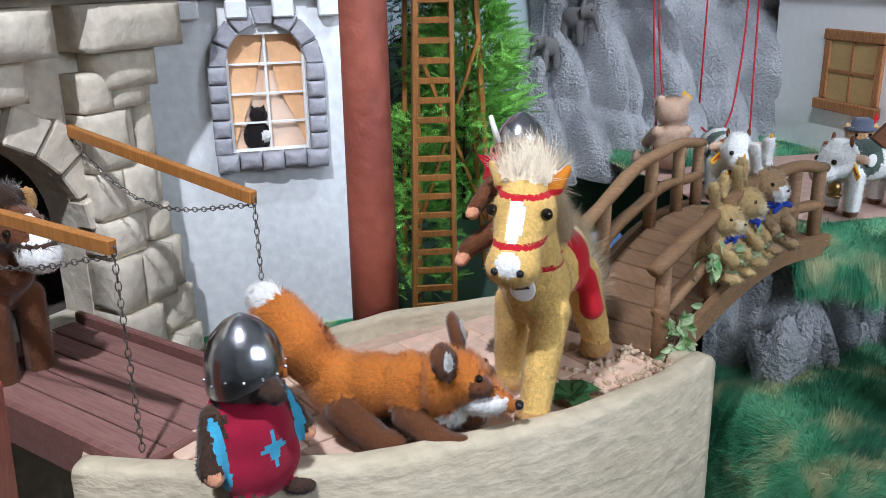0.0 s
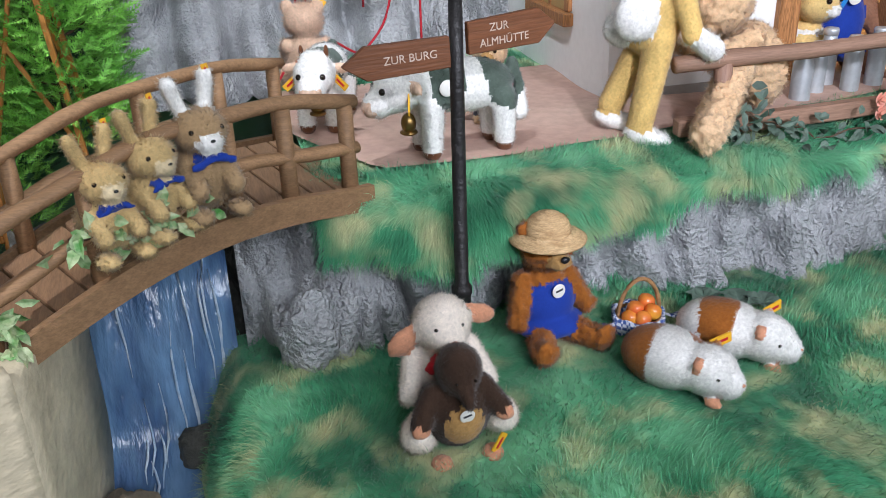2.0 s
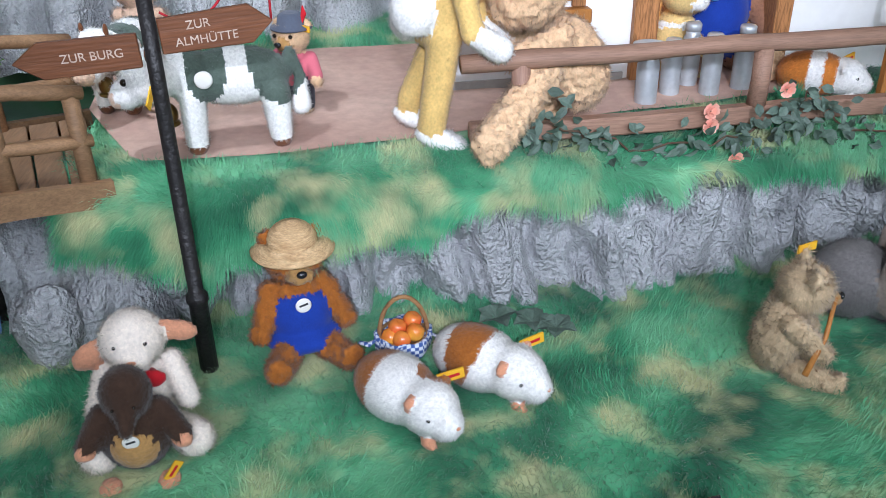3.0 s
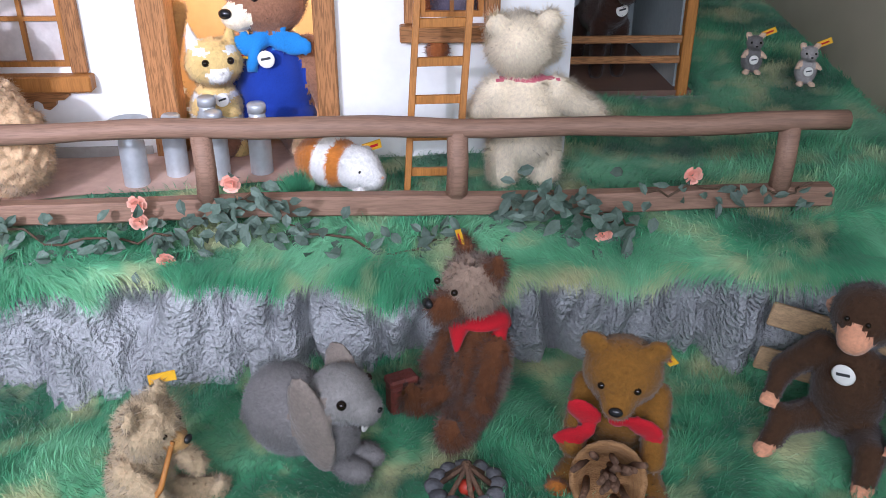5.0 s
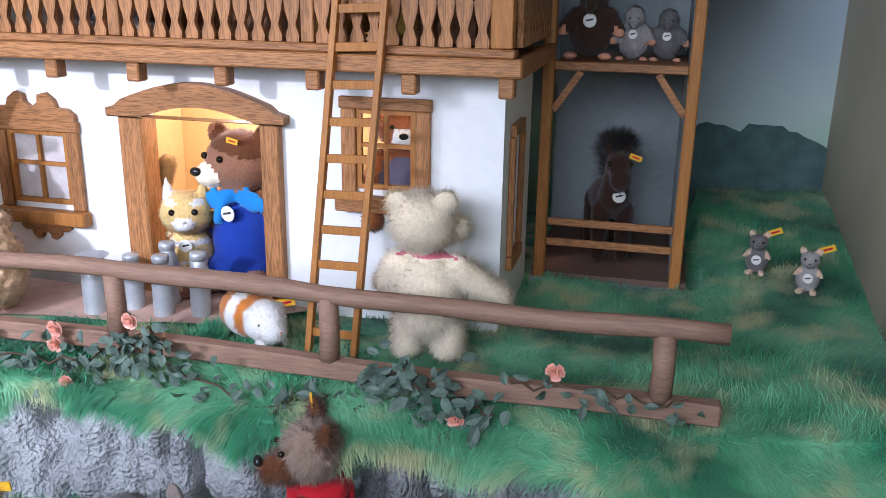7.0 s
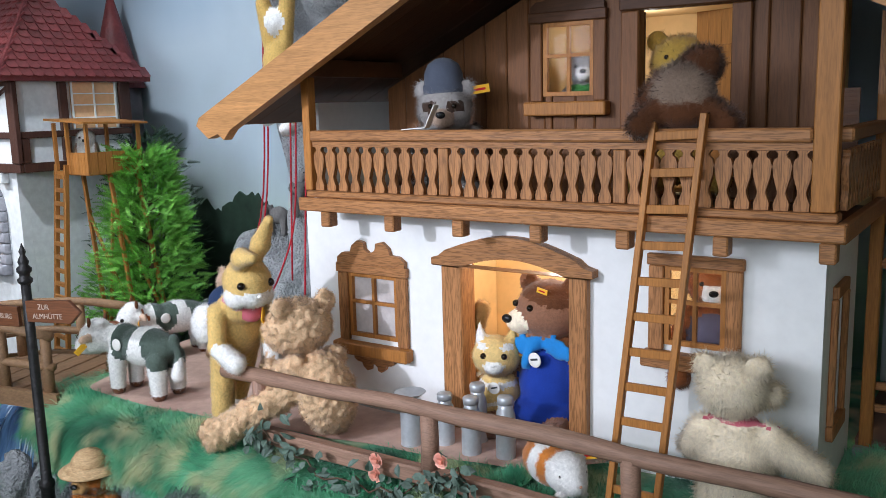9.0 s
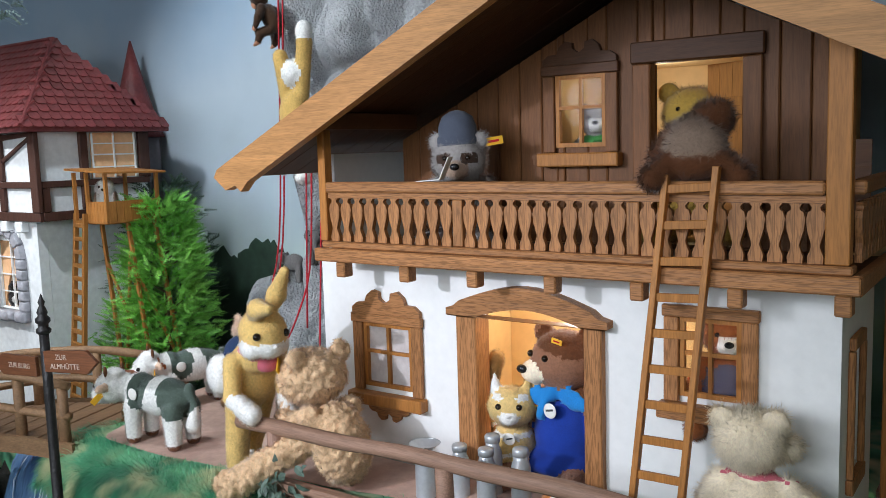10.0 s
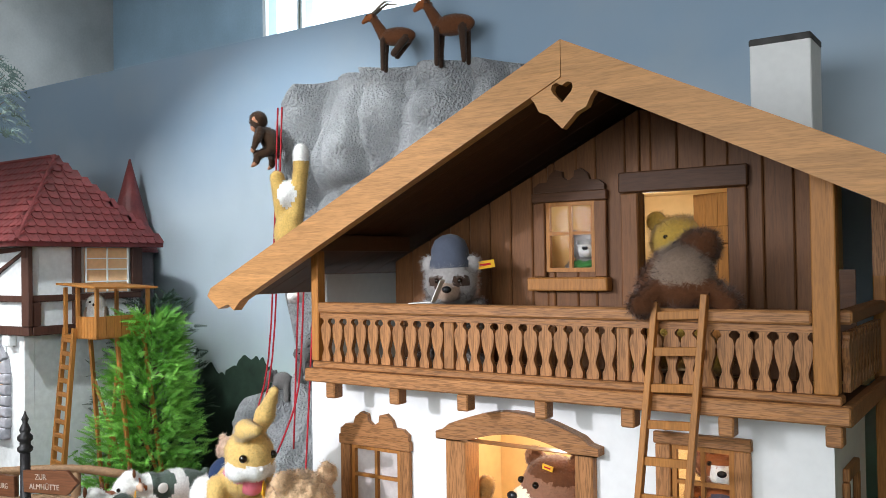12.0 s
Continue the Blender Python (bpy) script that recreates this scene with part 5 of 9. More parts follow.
def garland(name, label, pts, n, mat, size, spread, seed, roses=(), hang=0.0):
    rg = random.Random(seed)
    g = thing(name, label, "garland", (0, 0, 0))
    P = [Vector(p) for p in pts]
    bm = bmesh.new()
    fine = [P[0]]
    for a, b in zip(P, P[1:]):
        for k in range(1, 6):
            q = a.lerp(b, k / 5) + Vector((rg.gauss(0, 0.004), rg.gauss(0, 0.004), rg.gauss(0, 0.006)))
            fine.append(q)
    tube(bm, fine, 0.0022, 5)
    part("stem", bm, STEM, g)
    leaves = []
    for _ in range(n):
        i = rg.randrange(len(fine) - 1)
        p = fine[i].lerp(fine[i + 1], rg.random()) + Vector((rg.gauss(0, spread), rg.gauss(0, spread * 0.5) - 0.006, rg.gauss(0, spread) - hang * rg.random()))
        d = Vector((rg.gauss(0, 1), rg.gauss(-0.3, 0.5), rg.gauss(-0.3, 0.7)))
        leaves.append((p, d, (rg.gauss(0, 0.4), -1, rg.gauss(0.4, 0.4)), size * rg.uniform(0.7, 1.25), size * rg.uniform(0.45, 0.65)))
    tagged(part("leaf", leaf_mesh("leaf", leaves, mat), None, g), kind="stuff")
    for i, p in enumerate(roses):
        tagged(rose(g, p, 0.016, seed + i), kind="stuff")
    return g


garland("rose_garland", "grey-green leaf garland with peach roses on the fence", [(2.26, 1.605, 0.83), (2.33, 1.60, 0.86), (2.50, 1.59, 0.80), (2.66, 1.575, 0.80), (2.80, 1.59, 0.83), (2.86, 1.60, 0.88), (2.95, 1.57, 0.80), (3.12, 1.56, 0.77), (3.22, 1.585, 0.80)], 250, GREY_LEAF, 0.032, 0.026, 3, [(2.705, 1.555, 0.765), (2.818, 1.605, 0.885), (2.66, 1.595, 0.855), (2.66, 1.59, 0.825)], 0.02)
garland("rose_garland", "grey-green leaf garland with peach roses on the fence", [(3.28, 1.60, 0.83), (3.36, 1.60, 0.865), (3.44, 1.585, 0.82), (3.52, 1.59, 0.80)], 110, GREY_LEAF, 0.034, 0.028, 4, [(3.455, 1.565, 0.795)], 0.02)
garland("rose_garland", "thin leafy twig with a peach rose on the fence", [(3.54, 1.62, 0.85), (3.66, 1.615, 0.865), (3.76, 1.60, 0.85), (3.83, 1.60, 0.87)], 22, GREY_LEAF, 0.026, 0.016, 5, [(3.615, 1.605, 0.885)])
garland("ivy_garland", "variegated green ivy on the bridge rail", [(0.92, 1.27, 0.80), (0.915, 1.265, 0.745), (0.925, 1.25, 0.69)], 34, IVY, 0.032, 0.012, 6)
garland("ivy_garland", "variegated green ivy at the rabbits' feet", [(1.02, 1.335, 0.875), (1.08, 1.355, 0.865), (1.14, 1.38, 0.875), (1.22, 1.42, 0.885)], 46, IVY, 0.034, 0.014, 7)
garland("ivy_garland", "green ivy twig at the foot of the castle wall", [(0.95, 1.12, 0.45), (0.97, 1.10, 0.42), (1.0, 1.08, 0.41)], 16, IVY, 0.032, 0.02, 8)
for i, (x, y) in enumerate(((2.22, 1.51), (2.29, 1.49), (2.33, 1.46))):
    lf = [((x, y, lower_z(x, y) + 0.018), (math.cos(a), math.sin(a), 0.25), (0, 0, 1), 0.045, 0.04) for a in (0.2 + i, 1.3 + i, 2.4 + i, 3.6 + i, 5.0 + i)]
    solo("leaf_rosette", leaf_mesh("leaf", lf, GREY_LEAF), None, "grey-green fabric leaf rosette on the meadow", "leaves", None, "leaf rosettes")
lf = [((0.66, 1.16, 0.728), (math.cos(a), math.sin(a), 0.1), (0, 0, 1), 0.06, 0.05) for a in (0.1, 1.2, 2.6, 3.3, 4.6)]
solo("leaf_rosette", leaf_mesh("leaf", lf, LEAF), None, "dark green leaf lying on the court tiles", "leaves", None, "leaf rosettes")

# ---- signpost ----
post = thing("signpost", "black iron signpost with two wooden arrow boards", "signpost", (1.658, 1.452, 0.0))
bm = bmesh.new()
lathe(bm, [(0.017, 0.44), (0.017, 0.615), (0.020, 0.62), (0.020, 0.632), (0.0135, 0.64), (0.0125, 1.0), (0.012, 1.165)], 14)
part("pole", bm, IRON, post, smooth=True)
bm = bmesh.new()
lathe(bm, [(0.012, 1.165), (0.018, 1.17), (0.019, 1.178), (0.013, 1.184), (0.013, 1.192), (0.0185, 1.198), (0.0185, 1.206), (0.011, 1.214), (0.014, 1.222), (0.010, 1.232), (0.006, 1.24), (0.009, 1.249), (0.005, 1.258), (0.001, 1.270)], 14)
part("finial", bm, IRON, post, smooth=True)
SIGN = wood("sign_board_brown", 118, 74, 48, 0, 0.05, 0.5)


def lettering(text, height, m, parent, mat, align="CENTER"):
    cu = bpy.data.curves.new("lettering", "FONT")
    cu.body, cu.size, cu.align_x, cu.align_y, cu.extrude = text, height, align, "CENTER", 0.0006
    tmp = new("lettering_source", cu)
    me = bpy.data.meshes.new_from_object(tmp)
    bpy.data.objects.remove(tmp)
    me.materials.append(mat)
    ob = part("lettering", me, None, parent)
    ob.matrix_basis = m
    return ob


PALE_INK = surface("worn_pale_paint", lin(206, 190, 176), 0.7, lin(160, 130, 110), 50, 0.6, 0.0)
for name, pts, turn, at, lines in (("left", [(-0.016, -0.026), (-0.016, 0.026), (-0.16, 0.028), (-0.20, 0.0), (-0.16, -0.028)], 4, (0, -0.014, 1.082), (("ZUR BURG", -0.085, 0.0),)), ("right", [(0.016, -0.027), (0.155, -0.030), (0.190, 0.0), (0.155, 0.030), (0.016, 0.027)], 13, (0, -0.014, 1.098), (("ZUR", 0.075, 0.012), ("ALMHÜTTE", 0.085, -0.012)))):
    bm = bmesh.new()
    plate(bm, pts, -0.006, 0.006)
    bmesh.ops.bevel(bm, geom=bm.edges[:], offset=0.0015, segments=1, affect="EDGES")
    b = part("arrow_board", bm, SIGN, post)
    b.matrix_basis = pose(*at, 0, -2.5, turn)
    for text, x, z in lines:
        lettering(text, 0.019, pose(x, -0.0068, z, 90, 0, 0), b, PALE_INK)

# ---- lookout stand with ladder ----
stand = thing("lookout_stand", "honey-coloured wooden hunter's lookout with a long ladder", "lookout", (0, 0, 0))


def bar(name, a, b, w, h, mat, parent):
    bm = bmesh.new()
    beam(bm, a, b, w, h, 0.0012)
    return part(name, bm, mat, parent)


bar("ladder_rail", (0.625, 2.12, 0.50), (0.665, 2.19, 1.40), 0.014, 0.018, LADDER, stand)
bar("ladder_rail", (0.735, 2.10, 0.50), (0.755, 2.17, 1.40), 0.014, 0.018, LADDER, stand)
for i in range(17):
    t = (i + 0.6) / 17.5
    a, b = Vector((0.625, 2.117, 0.50)).lerp(Vector((0.665, 2.187, 1.40)), t), Vector((0.735, 2.097, 0.50)).lerp(Vector((0.755, 2.167, 1.40)), t)
    bar("rung", a, b, 0.012, 0.016, LADDER, stand)
for a, b in (((0.70, 2.34, 0.5), (0.69, 2.28, 1.36)), ((0.93, 2.32, 0.5), (0.86, 2.28, 1.36)), ((0.95, 2.46, 0.5), (0.86, 2.40, 1.36)), ((0.68, 2.46, 0.5), (0.69, 2.40, 1.36))):
    bar("leg", a, b, 0.014, 0.014, LADDER, stand)
for a, b in (((0.70, 2.335, 0.7), (0.87, 2.275, 1.25)), ((0.91, 2.33, 0.7), (0.70, 2.285, 1.2)), ((0.92, 2.45, 0.75), (0.87, 2.28, 1.2))):
    bar("brace", a, b, 0.010, 0.012, LADDER, stand)
part("platform", boxes(((0.67, 2.18, 1.36), (0.88, 2.42, 1.374)), bevel=0.002), LADDER, stand)
for i in range(7):
    part("board", boxes(((0.752 + i * 0.0185, 2.178, 1.366), (0.769 + i * 0.0185, 2.186, 1.445))), LADDER, stand)
    part("board", boxes(((0.874, 2.19 + i * 0.032, 1.366), (0.882, 2.22 + i * 0.032, 1.445))), LADDER, stand)
for x, y in ((0.675, 2.185), (0.755, 2.185), (0.875, 2.185), (0.875, 2.41), (0.675, 2.41)):
    part("roof_post", boxes(((x - 0.006, y - 0.006, 1.375), (x + 0.006, y + 0.006, 1.555))), LADDER, stand)
bm = bmesh.new()
box(bm, (0.65, 2.16, 1.555), (0.90, 2.44, 1.563), None, 0.001)
for v in bm.verts:
    v.co.z += 0.02 * (2.3 - v.co.y) - 0.06 * (v.co.x - 0.77)
part("roof", bm, LADDER, stand)


# ---- bushes ----
def conifer_bush(name, label, at, height, radius, n, mat, seed, frond=0.05, droop=0.1, trunk=True):
    """Many flat feathery sprays on limbs round a trunk."""
    rg = random.Random(seed)
    t = thing(name, label, "bush", at)
    bm = bmesh.new()
    tube(bm, [(0, 0, -0.04), (0.004, 0, height * 0.5), (0, 0.004, height * 0.92)], [0.014, 0.010, 0.003], 7)
    for k in range(16):
        a, z = rg.uniform(0, math.tau), height * rg.uniform(0.1, 0.85)
        r = radius * 0.7 * (1 - 0.4 * z / height)
        tube(bm, [(0, 0, z), (r * 0.5 * math.cos(a), r * 0.5 * math.sin(a), z + 0.02), (r * math.cos(a), r * math.sin(a), z + 0.05)], [0.005, 0.003, 0.001], 5)
    part("trunk", bm, STEM, t)
    verts, faces = [], []
    for _ in range(n):
        z = height * rg.random() ** 0.9
        lim = radius * (0.45 + 0.75 * math.sin(math.pi * min(0.98, 0.22 + 0.72 * z / height))) * (0.75 + 0.35 * noise.noise(Vector((z * 9, seed, 0))) + 0.25)
        a = rg.uniform(0, math.tau)
        lim *= 0.85 + 0.35 * noise.noise(Vector((math.cos(a) * 2, math.sin(a) * 2, z * 8 + seed)))
        r = lim * rg.uniform(0.45, 1.0)
        p = Vector((r * math.cos(a), r * math.sin(a), z))
        d = Vector((math.cos(a) + rg.gauss(0, 0.45), math.sin(a) + rg.gauss(0, 0.45), rg.gauss(0.5, 0.4))).normalized()
        s = d.cross(Vector((rg.gauss(0, 1), rg.gauss(0, 1), 1))).normalized()
        ln = frond * rg.uniform(0.7, 1.3)
        for k in range(7):
            q = p + d * ln * k / 7 - Vector((0, 0, droop * ln * (k / 7) ** 2))
            w = ln * 0.32 * (1 - k / 9)
            for sg in (-1, 1):
                o = len(verts)
                tip = q + (s * sg + d * 0.9).normalized() * w
                side = d * ln * 0.055
                verts += [q - side, q + side, tip]
                faces.append((o, o + 1, o + 2))
        o = len(verts)
        verts += [p - s * 0.0015, p + s * 0.0015, p + d * ln - Vector((0, 0, droop * ln))]
        faces.append((o, o + 1, o + 2))
    part("foliage", mesh_from("foliage", verts, faces, [mat]), None, t)
    return t


conifer_bush("artificial_bush", "bright green feathery artificial thuja bush", (0.875, 2.42, 0.72), 0.72, 0.17, 3000, BUSH, 21, 0.06)
conifer_bush("artificial_bush", "dark green artificial fir behind the lookout", (0.62, 2.62, 0.55), 0.95, 0.24, 1500, FIR, 22)
conifer_bush("artificial_bush", "deep green artificial fir beside the tower", (0.70, 2.36, 0.48), 0.55, 0.13, 900, BUSH, 24)
conifer_bush("fir_twig", "grey-green fir twig hanging from above", (0.55, 1.95, 2.12), 0.30, 0.12, 130, surface("grey_fir_needle", lin(112, 130, 124), 0.6, lin(70, 90, 84), 9, 0.7, 0.1, 90, island=0.3), 25, 0.07, 0.9)


# ---- alpine chalet ----
house = thing("chalet", "white plastered alpine chalet with brown timber balcony and gable roof", "house", (0, 0, 0))
HX0, HX1, HY, HZ0, HZ1 = 2.172, 3.455, 1.948, 0.79, 1.335
DOOR = (2.667, 2.945, 0.79, 1.245)
WIN_A = (2.312, 2.468, 1.0, 1.168)
WIN_B = (3.152, 3.276, 1.09, 1.255)
part("front_wall", wall_with_holes(HX0, HX1, HZ0, HZ1, HY, HY + 0.03, [DOOR, WIN_A, WIN_B]), WHITE_WALL, house)
r = wall_with_holes(HY + 0.031, 2.30, HZ0, HZ1, -HX1, -HX1 + 0.03, [(2.03, 2.13, 0.95, 1.2)])
for v in r.verts:
    v.co = Vector((-v.co.y, v.co.x, v.co.z))
part("side_wall", r, WHITE_WALL, house)
part("side_wall", boxes(((HX0, HY + 0.031, HZ0), (HX0 + 0.03, 2.72, 1.60))), WHITE_WALL, house)
part("floor_slab", boxes(((HX0 + 0.03, HY + 0.031, HZ0), (HX1 - 0.03, 2.45, 0.806))), TRIM, house)
part("ceiling_slab", boxes(((HX0 + 0.031, HY + 0.031, 1.315), (HX1 - 0.031, 2.72, 1.334))), BEIGE_ROOM, house)
part("room_wall", boxes(((2.50, 2.34, 0.807), (HX1 - 0.031, 2.36, 1.314)), ((2.50, HY + 0.031, 0.807), (2.52, 2.339, 1.314))), BEIGE_ROOM, house, "ochre painted back wall of the lit room")
part("base_trim", boxes(((HX0 - 0.004, HY - 0.006, HZ0), (2.60, HY - 0.001, 0.832))), surface("grey_base_paint", lin(176, 172, 166), 0.8), house)


def outline_arch(x0, x1, z, rise, n=12):
    return [(x0 + (x1 - x0) * i / n, z + rise * math.sin(math.pi * i / n)) for i in range(n + 1)]


# doorway trim
y0, y1 = HY - 0.022, HY - 0.001
part("door_jamb", boxes(((2.612, y0, 0.80), (2.668, HY + 0.04, 1.212)), bevel=0.003), TRIM_V, house)
part("door_jamb", boxes(((2.944, y0, 0.80), (2.986, HY + 0.04, 1.215)), bevel=0.003), TRIM_V, house)
bm = bmesh.new()
upper = [(2.592, 1.216), (2.592, 1.232), (2.612, 1.238)] + [(x, z) for x, z in outline_arch(2.63, 2.965, 1.252, 0.040)] + [(2.982, 1.238), (3.004, 1.232), (3.004, 1.216)]
lower_ = [(2.596, 1.214), (2.604, 1.214), (2.62, 1.214)] + [(x, z) for x, z in outline_arch(2.668, 2.944, 1.214, 0.028)] + [(2.98, 1.214), (2.99, 1.214), (3.0, 1.214)]
ring_plate(bm, upper, lower_, y0 - 0.01, y1 + 0.001)
part("door_arch", bm, TRIM, house, "carved arched door head")


def fret(cx, z0, w, flip=1):
    """Scrolled outline of the fretwork on a window head; flip -1 hangs it below."""
    h = [(-0.50, 0.0), (-0.50, 0.16), (-0.42, 0.30), (-0.30, 0.32), (-0.27, 0.52), (-0.18, 0.68), (-0.09, 0.62), (-0.08, 0.44), (-0.02, 0.34), (0.02, 0.34), (0.08, 0.44), (0.09, 0.62), (0.18, 0.68), (0.27, 0.52), (0.30, 0.32), (0.42, 0.30), (0.50, 0.16), (0.50, 0.0)]
    return [(cx + x * w, z0 + flip * z * w * 0.42) for x, z in h]


def chalet_window(x0, x1, z0, z1, y, parent, glass_mat, mat, mat_v, room=0.035, crest=True, sill_drop=0.04):
    """Moulded frame, fretted head, sill and four panes, facing -y."""
    wdw = part("window", boxes(((x0 - room, y - 0.016, z1), (x1 + room, y - 0.001, z1 + 0.024)), bevel=0.002), mat, parent)
    part("window_frame", boxes(((x0 - room + 0.003, y - 0.013, z0 - 0.012), (x0 - 0.001, y - 0.001, z1 - 0.001)), bevel=0.002), mat_v, wdw)
    part("window_frame", boxes(((x1 + 0.001, y - 0.013, z0 - 0.012), (x1 + room - 0.003, y - 0.001, z1 - 0.001)), bevel=0.002), mat_v, wdw)
    part("sash", boxes(((x0, y - 0.006, z0), (x0 + 0.010, y + 0.006, z1)), ((x1 - 0.010, y - 0.006, z0), (x1, y + 0.006, z1)), ((x0 + 0.010, y - 0.006, z1 - 0.010), (x1 - 0.010, y + 0.006, z1)), ((x0 + 0.010, y - 0.006, z0), (x1 - 0.010, y + 0.006, z0 + 0.010))), LADDER, wdw)
    cx, cz = (x0 + x1) / 2, z0 + (z1 - z0) * 0.55
    part("glazing_bar", boxes(((cx - 0.004, y - 0.005, z0 + 0.010), (cx + 0.004, y + 0.005, z1 - 0.010))), LADDER, wdw)
    part("glazing_bar", boxes(((x0 + 0.010, y - 0.005, cz - 0.004), (cx - 0.004, y + 0.005, cz + 0.004)), ((cx + 0.004, y - 0.005, cz - 0.004), (x1 - 0.010, y + 0.005, cz + 0.004))), LADDER, wdw)
    part("pane", boxes(((x0 + 0.005, y + 0.006, z0 + 0.005), (x1 - 0.005, y + 0.009, z1 - 0.005))), glass_mat, wdw).visible_shadow = False
    if crest:
        bm = bmesh.new()
        plate(bm, fret(cx, z1 + 0.0245, (x1 - x0) + 1.7 * room), y - 0.014, y - 0.001)
        part("fretwork", bm, mat, wdw)
    part("window_sill", boxes(((x0 - room - 0.006, y - 0.034, z0 - sill_drop - 0.005), (x1 + room + 0.006, y - 0.001, z0 - 0.013)), bevel=0.003), LADDER if crest else mat, wdw)
    return wdw


FROST = surface("frosted_lace_pane", lin(214, 208, 204), 0.25, lin(188, 178, 176), 22, 0.5, 0.1, 90)
GLASS = bpy.data.materials.new("window_glass")
GLASS.use_nodes = True
gb = GLASS.node_tree.nodes["Principled BSDF"]
gb.inputs["Transmission Weight"].default_value, gb.inputs["Roughness"].default_value, gb.inputs["IOR"].default_value = 1.0, 0.03, 1.2
wa = chalet_window(*WIN_A, HY, house, FROST, TRIM, TRIM_V)
bm = bmesh.new()
plate(bm, fret(2.39, 0.951, 0.13, -1), HY - 0.012, HY - 0.001)
part("fretwork", bm, TRIM, wa)
chalet_window(*WIN_B, HY, house, GLASS, TRIM, TRIM_V, crest=False)
sw = part("side_window", boxes(((3.4555, 2.012, 0.915), (3.470, 2.148, 0.945)), ((3.4555, 2.02, 1.20), (3.468, 2.14, 1.225)), ((3.4555, 2.014, 0.946), (3.468, 2.03, 1.199)), ((3.4555, 2.13, 0.946), (3.468, 2.146, 1.199)), bevel=0.002), TRIM_V, house, "brown side window frame")
part("pane", boxes(((3.436, 2.03, 0.95), (3.440, 2.13, 1.2))), FROST, sw)
part("glazing_bar", boxes(((3.4405, 2.077, 0.951), (3.452, 2.083, 1.199))), LADDER, sw)
lw = part("side_window", boxes(((HX0 - 0.016, 2.17, 1.180), (HX0 - 0.001, 2.45, 1.215)), ((HX0 - 0.014, 2.175, 0.985), (HX0 - 0.001, 2.205, 1.179)), ((HX0 - 0.014, 2.415, 0.985), (HX0 - 0.001, 2.445, 1.179)), ((HX0 - 0.030, 2.165, 0.95), (HX0 - 0.001, 2.455, 0.984)), bevel=0.003), TRIM_V, house, "brown timber frame of the side window")
part("pane", boxes(((HX0 - 0.008, 2.206, 0.985), (HX0 - 0.003, 2.414, 1.179))), surface("ochre_blind", lin(196, 168, 112), 0.7, lin(170, 138, 88), 6, 0.6, 0.1), lw)
for a, b in (((2.304, 0.985), (2.314, 1.179)), ((2.206, 1.078), (2.303, 1.086)), ((2.315, 1.078), (2.414, 1.086))):
    part("glazing_bar", boxes(((HX0 - 0.013, a[0], a[1]), (HX0 - 0.0085, b[0], b[1]))), TRIM, lw)

# balcony
balc = part("balcony", boxes(((2.29, 1.835, 1.352), (3.50, 2.15, 1.368))), CLADDING_X, house, "carved brown timber balcony")
part("front_beam", boxes(((2.27, 1.815, 1.340), (3.505, 1.834, 1.372)), bevel=0.003), TRIM, balc)
part("front_beam", boxes(((2.285, 1.828, 1.3725), (3.49, 1.868, 1.388)), bevel=0.003), TRIM, balc)
part("side_beam", boxes(((3.486, 1.835, 1.336), (3.505, 2.30, 1.372)), bevel=0.003), TRIM, balc)
part("hand_rail", boxes(((2.30, 1.832, 1.508), (3.443, 1.868, 1.533)), bevel=0.004), TRIM, balc)
part("hand_rail", boxes(((3.474, 1.87, 1.508), (3.502, 2.29, 1.533)), bevel=0.004), TRIM, balc)
part("inner_rail", boxes(((2.30, 1.843, 1.494), (3.443, 1.857, 1.507))), TRIM, balc)
part("corner_post", boxes(((2.276, 1.836, 1.389), (2.299, 1.864, 1.66)), bevel=0.002), LADDER, balc)
part("corner_post", boxes(((3.444, 1.834, 1.389), (3.484, 1.866, 1.80)), bevel=0.002), LADDER, balc)
for x in (2.682, 3.093):
    part("mid_post", boxes(((x - 0.013, 1.842, 1.389), (x + 0.013, 1.858, 1.493)), bevel=0.002), TRIM_V, balc)
for x in (2.347, 2.541, 2.728, 2.919, 3.108, 3.296, 3.477):
    part("joist_end", boxes(((x - 0.014, 1.822, 1.302), (x + 0.014, 1.856, 1.3395)), bevel=0.003), TRIM, balc)
half = [(0.0125, 0.0), (0.0135, 0.012), (0.0075, 0.028), (0.0072, 0.034), (0.014, 0.058), (0.0165, 0.078), (0.013, 0.090), (0.0075, 0.094), (0.0068, 0.099), (0.0115, 0.105)]
bm = bmesh.new()
plate(bm, [(x, z) for x, z in half] + [(-x, z) for x, z in half[::-1]], -0.006, 0.006)
baluster = bm_mesh("baluster", bm, TRIM_V)
for a, b, n in ((2.299, 2.669, 10), (2.695, 3.080, 11), (3.106, 3.444, 10)):
    for i in range(n):
        o = new("baluster", baluster)
        o.matrix_world = pose(a + (b - a) * (i + 0.5) / n, 1.85, 1.3885)
        o.parent = balc
for i in range(11):
    o = new("baluster", baluster)
    o.matrix_world = pose(3.488, 1.90 + i * 0.036, 1.3885, 0, 0, 90)
    o.parent = balc

# upper wall of upright boards
RX, RZ, SL = 3.02, 2.052, 0.482
UY = 2.15
U_WIN, U_DOOR = (2.775, 2.905, 1.60, 1.77), (3.015, 3.216, 1.375, 1.782)


def roof_under(x):
    return RZ - SL * abs(x - RX) - 0.075


